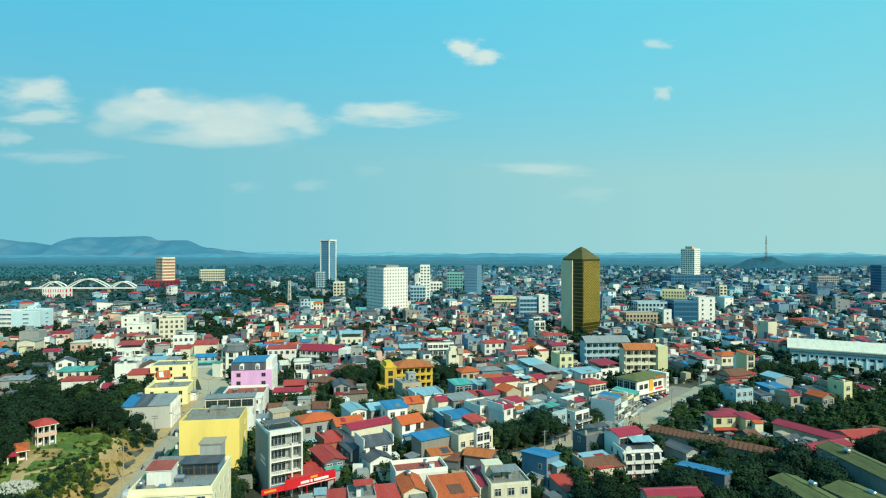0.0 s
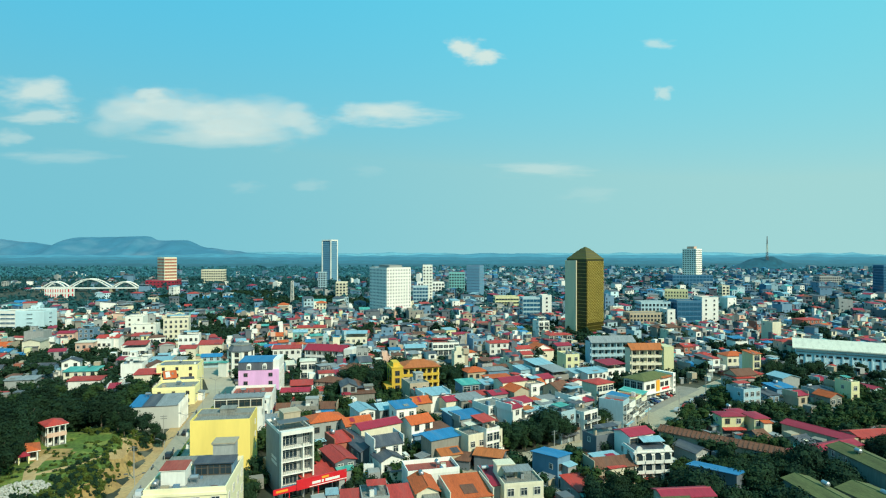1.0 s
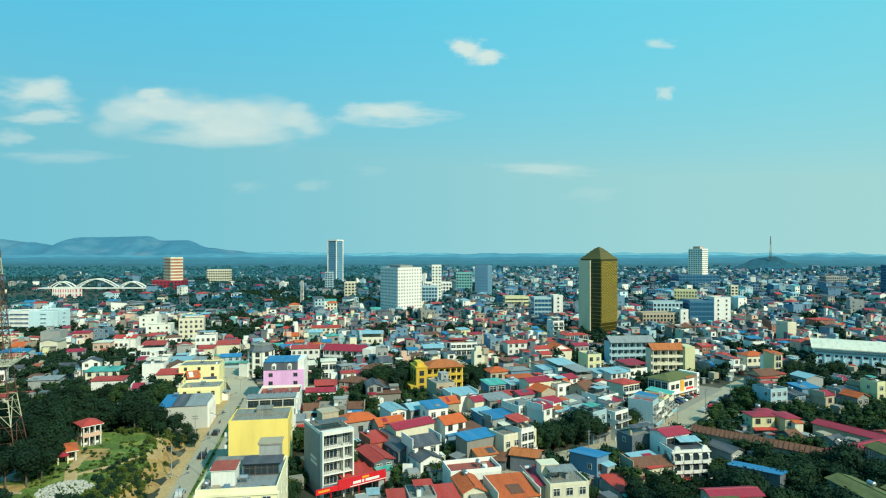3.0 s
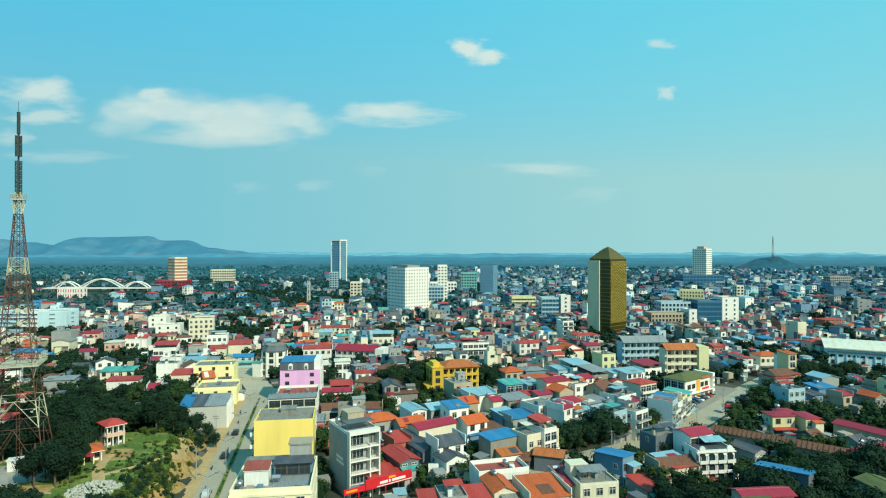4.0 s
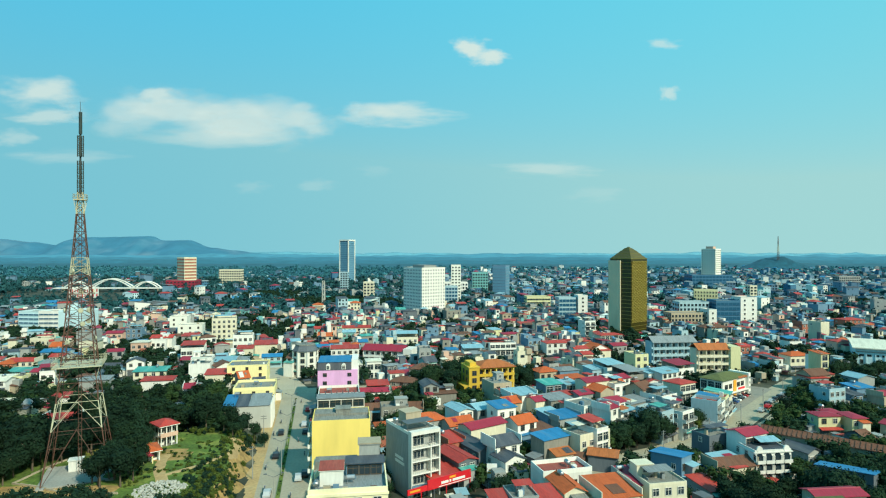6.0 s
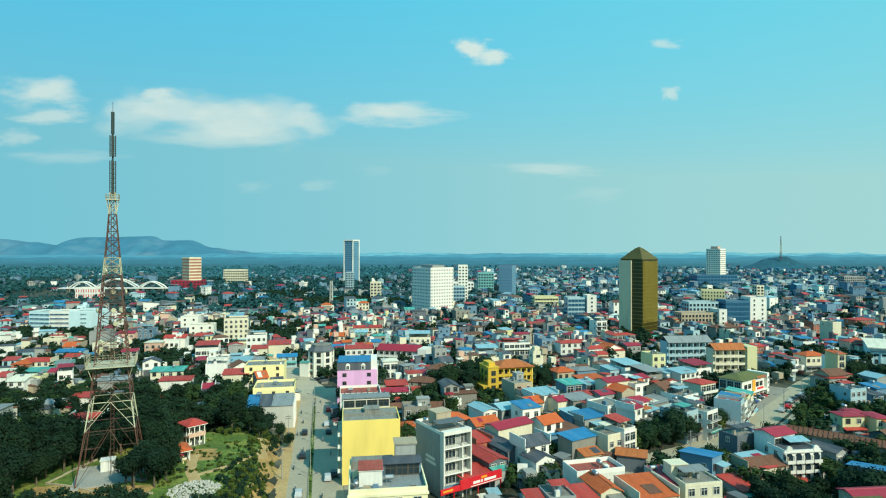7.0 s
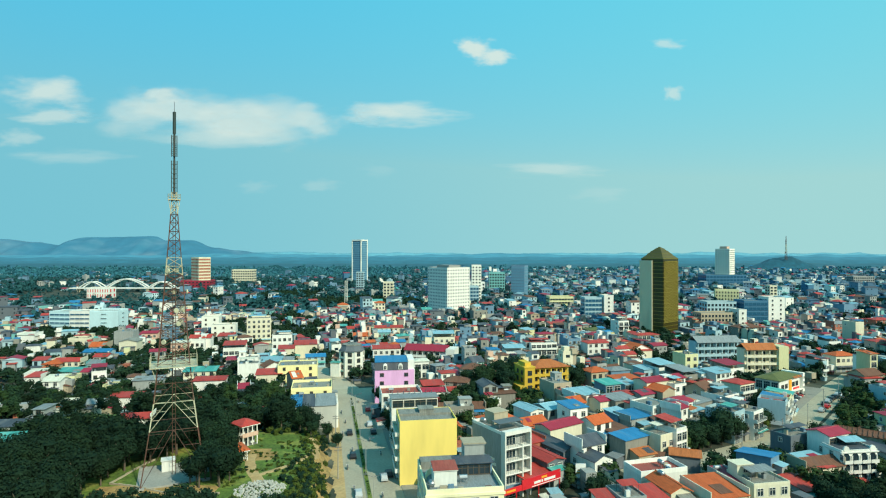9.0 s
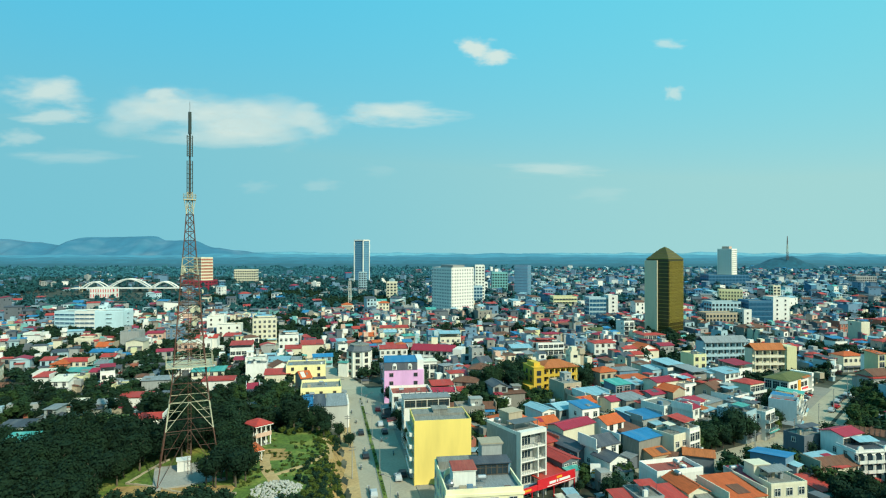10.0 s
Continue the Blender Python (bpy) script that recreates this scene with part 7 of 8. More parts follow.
# ---------------------------------------------------------------- clouds
def cloud(px, pz, w, h, seed, dense):
    m, nt, bsdf = node_mat("thin_cloud")
    N, L = nt.nodes, nt.links
    co = N.new("ShaderNodeTexCoord")
    sep = N.new("ShaderNodeVectorMath"); sep.operation = "MULTIPLY"; sep.inputs[1].default_value = (2 / w, 0, 2 / h)
    L.new(co.outputs["Object"], sep.inputs[0])
    warp = N.new("ShaderNodeTexNoise"); warp.inputs["Scale"].default_value, warp.inputs["Detail"].default_value = 1.9, 8
    off = N.new("ShaderNodeVectorMath"); off.operation = "ADD"; off.inputs[1].default_value = (seed * 3.1, seed * 1.7, 0)
    L.new(sep.outputs[0], off.inputs[0]); L.new(off.outputs[0], warp.inputs["Vector"])
    rad = N.new("ShaderNodeVectorMath"); rad.operation = "LENGTH"; L.new(sep.outputs[0], rad.inputs[0])
    fall = N.new("ShaderNodeMapRange"); fall.inputs["From Min"].default_value, fall.inputs["From Max"].default_value = 0.1, 0.97
    fall.inputs["To Min"].default_value, fall.inputs["To Max"].default_value = 0.02, -1.30
    L.new(rad.outputs["Value"], fall.inputs["Value"])
    mm = N.new("ShaderNodeMath"); mm.operation = "MULTIPLY_ADD"; mm.inputs[1].default_value = 1.85
    L.new(warp.outputs["Fac"], mm.inputs[0]); L.new(fall.outputs[0], mm.inputs[2])
    mr = N.new("ShaderNodeMapRange"); mr.interpolation_type = "SMOOTHSTEP"
    mr.inputs["From Min"].default_value, mr.inputs["From Max"].default_value, mr.inputs["To Max"].default_value = 0.05, 0.95, dense
    L.new(mm.outputs[0], mr.inputs["Value"])
    tr, em, mix = N.new("ShaderNodeBsdfTransparent"), N.new("ShaderNodeEmission"), N.new("ShaderNodeMixShader")
    em.inputs["Color"].default_value, em.inputs["Strength"].default_value = (0.69, 0.815, 0.75, 1), 1.0
    L.new(mr.outputs[0], mix.inputs[0]); L.new(tr.outputs[0], mix.inputs[1]); L.new(em.outputs[0], mix.inputs[2])
    L.new(mix.outputs[0], N["Material Output"].inputs[0])
    bm = bmesh.new()
    vs = [bm.verts.new(c) for c in ((-w / 2, 0, -h / 2), (w / 2, 0, -h / 2), (w / 2, 0, h / 2), (-w / 2, 0, h / 2))]
    bm.faces.new(vs)
    ob = new("cloud", mesh_of("cloud", bm, m))
    ob.location = (px, 3000 + 2 * seed, pz)
    ob.visible_shadow = False
    tagged(ob, "thin white wisp of cloud in the blue sky", "cloud", "clouds", "structure")


cloud(-2033, 858, 858, 281, 1, 0.8)
cloud(-1976, 743, 708, 145, 2, 0.6)
cloud(-1388, 786, 1119, 402, 3, 0.7)
cloud(-987, 715, 1268, 402, 4, 0.7)
cloud(-1101, 649, 1566, 225, 5, 0.5)
cloud(-815, 772, 746, 241, 6, 0.45)
cloud(-1575, 743, 634, 337, 7, 0.4)
cloud(-198, 758, 969, 209, 8, 0.75)
cloud(-356, 772, 485, 161, 9, 0.5)
cloud(166, 1096, 313, 193, 10, 0.9)
cloud(252, 1053, 358, 153, 11, 0.9)
cloud(1150, 1116, 298, 112, 12, 0.55)
cloud(1184, 864, 186, 145, 13, 0.6)
cloud(562, 471, 820, 145, 14, 0.45)
cloud(-2162, 634, 447, 161, 15, 0.4)
cloud(-1933, 543, 969, 145, 16, 0.3)
cloud(-958, 385, 298, 120, 17, 0.15)
cloud(-628, 394, 336, 112, 18, 0.2)
cloud(792, 348, 522, 145, 19, 0.15)
cloud(-327, 471, 298, 120, 20, 0.1)
cloud(-685, 721, 559, 298, 23, 0.55)
cloud(-1431, 858, 410, 149, 24, 0.7)


# ---------------------------------------------------------------- trees
def crown_arrays(seed, leaves, r, h0, h1, leaf, core=True, clumps=(6, 9)):
    """Leaves in uneven clumps round a few limbs: vertices and faces."""
    rng = random.Random(seed)
    blobs = []
    for i in range(rng.randint(*clumps)):
        a, q = rng.uniform(0, 6.28), rng.uniform(0.1, 0.62) * r
        blobs.append((q * math.cos(a), q * math.sin(a), rng.uniform(h0 + 0.25 * (h1 - h0), h1 - 0.22 * (h1 - h0)), rng.uniform(0.36, 0.6) * r))
    verts, faces = [], []
    if core:
        for bx, by, bz, br in blobs:
            k = len(verts)
            ring = 6
            verts.append((bx, by, bz - br * 0.6))
            for lat in (-0.35, 0.35):
                for i in range(ring):
                    a = 6.283 * i / ring + lat
                    q = br * 0.62 * rng.uniform(0.8, 1.1)
                    verts.append((bx + q * math.cos(a), by + q * math.sin(a), bz + br * lat))
            verts.append((bx, by, bz + br * 0.62))
            for i in range(ring):
                j = (i + 1) % ring
                faces += [(k, k + 1 + j, k + 1 + i), (k + 1 + i, k + 1 + j, k + 1 + ring + j, k + 1 + ring + i), (k + 1 + ring + i, k + 1 + ring + j, k + 1 + 2 * ring)]
    for n in range(leaves):
        bx, by, bz, br = rng.choice(blobs)
        v = Vector((rng.gauss(0, 1), rng.gauss(0, 1), rng.gauss(0.15, 0.9))).normalized()
        c = Vector((bx, by, bz)) + v * br * rng.uniform(0.62, 1.12)
        t = v.cross(Vector((rng.gauss(0, 1), rng.gauss(0, 1), rng.gauss(0, 1)))).normalized()
        n2 = (v + 0.42 * Vector((rng.gauss(0, 1), rng.gauss(0, 1), rng.gauss(0, 1)))).normalized()
        b = n2.cross(t).normalized()
        s = leaf * rng.uniform(0.6, 1.3)
        k = len(verts)
        for p in (c - t * s, c + b * s * 0.6 + n2 * s * 0.15, c + t * s, c - b * s * 0.6 + n2 * s * 0.15):
            verts.append(tuple(p))
        faces.append((k, k + 1, k + 2, k + 3))
    return verts, faces


def make_tree(name, seed, r, h, leaf_mat, leaves, label):
    root = thing(name, label, "tree", pose(0, 0, -200), "trees")
    rng = random.Random(seed)
    bm = bmesh.new()
    tube(bm, (0, 0, -0.6), (0.1, 0, h * 0.5), 0.22, 0.13, n=7)
    for i in range(5):
        a = i * 1.256 + rng.uniform(-0.3, 0.3)
        tube(bm, (0.05, 0, h * (0.3 + 0.04 * i)), (0.55 * r * math.cos(a), 0.55 * r * math.sin(a), h * (0.6 + 0.05 * i)), 0.1, 0.04, n=5)
    part("trunk", bm, BARK, root)
    v, f = crown_arrays(seed, int(leaves * 2.0), r, h * 0.3, h, 0.27, clumps=(9, 13))
    me = bpy.data.meshes.new("crown"); me.from_pydata(v, [], f); me.materials.append(leaf_mat)
    part("crown", me, None, root)
    return root


TREES = [make_tree("tree", 11 + i, r, h, lm, n, lb) for i, (r, h, lm, n, lb) in enumerate((
    (3.6, 7.5, LEAF, 1000, "dense dark green broadleaf tree"), (4.4, 9.0, LEAF, 1300, "tall dark green broadleaf tree"), (2.7, 6.0, LEAF_LIGHT, 750, "small bright green tree"),
    (3.0, 9.5, LEAF, 900, "slender dark green tree"), (2.2, 4.5, LEAF, 550, "low dark green garden tree"),
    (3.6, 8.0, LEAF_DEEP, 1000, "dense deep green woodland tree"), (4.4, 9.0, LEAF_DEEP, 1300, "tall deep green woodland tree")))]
tree_count = 0


def plant(x, y, rng, kinds=(0, 1, 2, 3, 4), scale=1.0):
    global tree_count
    src = TREES[rng.choice(kinds)]
    ob = copy_thing(src, pose(x, y, ground_z(x, y), 0, 0, rng.uniform(0, 360)))
    k = scale * rng.uniform(0.8, 1.2)
    ob.scale = (k, k, k * rng.uniform(0.9, 1.15))
    tree_count += 1


def scatter(name, label, spots, leaf_mat, leaves, leaf, seed, clumps=(6, 9)):
    """Far crowns joined into one mesh."""
    base = [crown_arrays(seed + i, leaves, 3.6, 1.0, 7.5, leaf, clumps=clumps) for i in range(6)]
    base = [(np.array(v), f) for v, f in base]
    rng = random.Random(seed)
    verts, faces, off = [], [], 0
    for x, y, k in spots:
        v, f = rng.choice(base)
        a = rng.uniform(0, 6.28)
        c, s = math.cos(a), math.sin(a)
        q = np.empty_like(v)
        q[:, 0], q[:, 1], q[:, 2] = (v[:, 0] * c - v[:, 1] * s) * k + x, (v[:, 0] * s + v[:, 1] * c) * k + y, v[:, 2] * k * rng.uniform(0.8, 1.1) + ground_z(x, y) - 0.6
        verts.append(q)
        faces += [tuple(i + off for i in t) for t in f]
        off += len(v)
    me = bpy.data.meshes.new(name)
    me.from_pydata(np.concatenate(verts).tolist(), [], faces); me.materials.append(leaf_mat)
    tagged(new(name, me), label, "trees", kind="stuff")


def in_clearing(x, y):
    """Open ground on the rise: the grass field by the houses, the mast yard and the cut bank."""
    s = boulevard(y) - x
    if s < 13 and y < 186:
        return True
    if -46.5 < x < -16 and y < 168 or x > -50 and 172 < y < 205:
        return True
    if x < -72 and y > 160 + 8 * noise.noise((x * 0.06, 0, 4)):
        return True
    if x < -68.5:
        return False
    return math.hypot((x + 58.6) * 0.9, y - 137) < 9.6 or (-71 < x < -42 and y < 128) or near_line(x, y, [(-50, 159), (-46, 146)], 4)


rng = random.Random(21)
wood = []
for i in range(32):
    for j in range(34):
        x, y = -150 + i * 4.6 + rng.uniform(-1.9, 1.9), 108 + j * 5.2 + rng.uniform(-2.0, 2.0)
        s = boulevard(y) - x
        if s < 14 or ground_z(x, y) < 1.0 or y > 202 + 10 * noise.noise((x * 0.05, 0, 1)) or in_clearing(x, y) or not free(x, y, 2.2, 0.2):
            continue
        wood.append((x, y))
wood.sort(key=lambda p: math.hypot(p[0], p[1] - 40))
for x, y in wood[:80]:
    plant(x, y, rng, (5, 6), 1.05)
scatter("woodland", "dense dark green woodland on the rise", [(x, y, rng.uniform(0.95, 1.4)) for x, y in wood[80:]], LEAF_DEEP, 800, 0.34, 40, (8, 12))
slope_trees = []
for k in range(260):
    x, y = rng.uniform(-175, -66), rng.uniform(160, 236)
    if free(x, y, 2.0, 0.4) and noise.noise((x * 0.03, y * 0.03, 12)) > -0.25:
        slope_trees.append((x, y, rng.uniform(0.65, 1.1)))
        TAKEN.append((x, y, 1.4, 1.4, 0))
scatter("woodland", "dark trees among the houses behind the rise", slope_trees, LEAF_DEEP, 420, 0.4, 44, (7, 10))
# shrubs on the bank
bank = []
for k in range(60):
    x, y = rng.uniform(-34, -20), rng.uniform(128, 145)
    if boulevard(y) - x > 10 and math.hypot(x + 36, y - 128) > 6:
        bank += [(x, y, rng.uniform(0.05, 0.1)), (x, y, rng.uniform(0.12, 0.3))]
for k in range(620):
    y = rng.uniform(108, 188); s = rng.uniform(9.5, 30); x = boulevard(y) - s
    open_field = -48 < x < -22 and 130 < y < 166 and s > 13.5
    if free(x, y, 1.0) and ground_z(x, y) > 0.8 and not (math.hypot(x + 36, y - 128) < 6.5) and not (open_field and rng.random() < 0.93) and not (132 < y < 168 and s < 14.5 and rng.random() < 0.82):
        bank.append((x, y, rng.uniform(0.10, 0.22) if open_field else rng.uniform(0.12, 0.36)))
for k in range(260):
    y = rng.uniform(112, 184); s = 10.5 + 6.0 * rng.random()
    x = boulevard(y) - s
    if free(x, y, 0.6) and noise.noise((x * 0.15, y * 0.15, 6)) > -0.15:
        bank += [(x, y, rng.uniform(0.08, 0.2)), (x + rng.uniform(-1, 1), y, rng.uniform(0.10, 0.28))]
scatter("shrubs", "low scrub on the earth bank", bank[::2], LEAF_LIGHT, 160, 0.6, 60)
scatter("shrubs", "dark bushes on the earth bank", bank[1::2] + [(x, y, k) for x, y, k in [(rng.uniform(-76, -42), rng.uniform(106, 122), rng.uniform(0.2, 0.6)) for i in range(170)] if math.hypot(x + 58.6, y - 137) > 9 and ground_z(x, y) > 1], LEAF, 160, 0.6, 61)

# ---------------------------------------------------------------- filler houses and gardens of the town
def pick(rng, table):
    r = rng.random() * sum(w for _, w in table)
    for k, w in table:
        r -= w
        if r <= 0:
            return k
    return table[0][0]


WALL_MIX = (("w", 20), ("c", 17), ("g", 13), ("b", 8), ("n", 10), ("m", 13), ("l", 3), ("d", 9), ("t", 3), ("s", 4), ("k", 7))
ROOF_MIX = (("r", 20), ("c", 15), ("o", 5), ("n", 20), ("b", 3), ("l", 5), ("t", 4), ("g", 13), ("k", 17), ("w", 1))
# greyer, bluer mixes for farther houses: haze put into their colours
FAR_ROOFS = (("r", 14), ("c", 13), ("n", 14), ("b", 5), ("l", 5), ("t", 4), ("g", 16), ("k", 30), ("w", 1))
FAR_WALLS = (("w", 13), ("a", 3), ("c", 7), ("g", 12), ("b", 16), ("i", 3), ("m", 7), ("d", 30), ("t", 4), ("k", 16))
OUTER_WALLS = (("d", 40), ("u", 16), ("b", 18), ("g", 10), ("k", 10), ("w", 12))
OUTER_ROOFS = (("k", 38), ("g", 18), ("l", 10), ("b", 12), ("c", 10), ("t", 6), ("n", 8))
KIND_MIX = (("gx", 30), ("gy", 14), ("hip", 20), ("sh", 18), ("fl", 8), ("fc", 10))
GROVES = ((376, 570, 17, 12), (460, 615, 24, 14), (-95, 610, 38, 50), (-40, 600, 20, 22), (-240, 660, 26, 18), (-175, 720, 42, 30), (88, 655, 16, 10), (300, 395, 14, 12), (205, 330, 13, 12), (-120, 470, 20, 14), (60, 400, 10, 8), (330, 470, 15, 10), (170, 240, 14, 10))


def in_grove(x, y):
    return any(((x - gx) / rx) ** 2 + ((y - gy) / ry) ** 2 < 1 + 0.35 * noise.noise((x * 0.12, y * 0.12, 6)) for gx, gy, rx, ry in GROVES)


rng = random.Random(77)
plots = []
ang = radians(22)
for i in range(-60, 86):
    for j in range(0, 80):
        u, v = i * 6.3 + rng.uniform(-1.0, 1.0), 60 + j * 9.0 + rng.uniform(-1.6, 1.6)
        x, y = 10 + u * math.cos(ang) - (v - 60) * math.sin(ang), 60 + u * math.sin(ang) + (v - 60) * math.cos(ang)
        if not (104 < y < 520) or not (-0.80 * y - 8 < x < 0.80 * y + 68):
            continue
        if ground_z(x, y) > 0.3 or on_street(x, y, 3.6) or (boulevard(y) - 60 < x < boulevard(y) and y < 186):
            continue
        if 218 < x < 330 and 240 < y < 290 or 20 < x < 42 and 120 < y < 148 or -100 < x < -45 and y < 232 or in_grove(x, y):
            continue
        plots.append((x, y))
plots.sort(key=lambda p: p[1])
near_houses = 0
STUFF = []
for x, y in plots:
    grove = noise.noise((x * 0.018, y * 0.018, 5)) - (0.22 if y > 255 and x > -60 else 0) + (1.0 if x > 62 and y < 152 else 0.3 if x > 110 and y < 215 or x > 165 and y < 300 else 0.12 if x > 90 and y < 300 else 0)
    if grove > 0.05 and rng.random() < 0.8 or rng.random() < (0.80 if x < -75 and y < 300 else 0.66 if y < 255 else 0.52 if x < -60 and y < 420 else 0.25):
        continue
    w, d = rng.uniform(3.6, 5.8), rng.uniform(5, 8.5)
    if y > 255 and rng.random() < 0.2:
        w = rng.uniform(6, 9)
    if not free(x, y, 3.3, 0.4):
        w, d = w * 0.62, d * 0.62
        if not free(x, y, 2.0, 0.3):
            continue
    h = pick(rng, ((3.2, 44), (4.0, 20), (6.2, 26), (7.0, 8), (9.4, 2)))
    if y < 190:
        h = min(h, 7.0)
    kind = pick(rng, KIND_MIX) if h > 4.5 else pick(rng, (("gx", 40), ("gy", 20), ("hip", 20), ("sh", 30)))
    a = 22 + rng.choice((0, 0, 0, 90, -8, 10)) + rng.uniform(-4, 4)
    # far and right-hand houses get the dull mixes, haze and shade as colour
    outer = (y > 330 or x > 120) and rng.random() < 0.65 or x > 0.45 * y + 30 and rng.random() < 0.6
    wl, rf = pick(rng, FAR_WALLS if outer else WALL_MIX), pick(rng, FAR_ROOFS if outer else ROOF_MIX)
    if x > 95 and y < 178:
        # low sheds and halls; dark picks put this quarter's shade into the colour
        wl, rf, h = rng.choice("mkgnk"), rng.choice("nkvgnk"), min(h, 3.8)
        kind = rng.choice(("gx", "gy", "sh", "hip"))
    if near_houses < 95:
        house(x, y, round(w, 1), round(d, 1), h, a, wl, kind, rf if kind != "fl" else "m", rng.choice("bww"))
        near_houses += 1
    else:
        STUFF.append((x, y, w, d, h, a, wl, kind, rf)); TAKEN.append((x, y, w / 2, d / 2, a))
        # wings and lean-tos against the house
        for n in range(rng.choice((0, 1, 1, 2, 2))):
            ww, wd, wh = w * rng.uniform(0.4, 0.75), d * rng.uniform(0.35, 0.6), h * rng.uniform(0.55, 1.25)
            px, py = rng.choice(((rng.choice((-1, 1)) * (w + ww) * 0.47, rng.uniform(-0.2, 0.2) * d), (rng.uniform(-0.2, 0.2) * w, rng.choice((-1, 1)) * (d + wd) * 0.47)))
            c, q = math.cos(radians(a)), math.sin(radians(a))
            STUFF.append((x + px * c - py * q, y + px * q + py * c, ww, wd, wh, a, pick(rng, WALL_MIX), pick(rng, (("sh", 40), ("gx", 25), ("fl", 20), ("fc", 15))), pick(rng, ROOF_MIX)))

# farther quarters, denser towards the middle of the town, leafy by the river
far_trees = []
for i in range(19000):
    y = 480 + 1330 * rng.random() ** 1.35
    x = rng.uniform(-0.80 * y, 0.80 * y + 60)
    leafy_side = smooth(60, -120, x) if y > 560 else 0.15
    g = noise.noise((x * 0.007, y * 0.007, 9)) + 0.35 * noise.noise((x * 0.03, y * 0.03, 2))
    town = 0.92 - 0.66 * leafy_side - 0.30 * smooth(900, 1700, y) - 0.5 * smooth(0.15, 0.5, g)
    if in_grove(x, y):
        continue
    if -545 < x < -330 and 640 < y < 850:
        if rng.random() < 0.3 and free(x, y, 2, 0.2):
            far_trees.append((x, y, rng.uniform(0.5, 0.9)))
    elif rng.random() < town * 0.6:
        if not free(x, y, 2, 0.3):
            continue
        h = pick(rng, ((3.0, 44), (6.0, 38), (9.2, 13), (12.4, 4), (16.0, 1)))
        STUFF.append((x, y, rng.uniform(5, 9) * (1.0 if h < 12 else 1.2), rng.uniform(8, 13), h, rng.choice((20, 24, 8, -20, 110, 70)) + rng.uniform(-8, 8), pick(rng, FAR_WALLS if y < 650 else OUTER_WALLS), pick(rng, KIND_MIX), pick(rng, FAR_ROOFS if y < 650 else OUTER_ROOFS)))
    elif rng.random() < 0.85:
        if free(x, y, 2, 0.2):
            far_trees.append((x, y, rng.uniform(0.8, 1.7) * (1 + 0.8 * smooth(1200, 2600, y))))


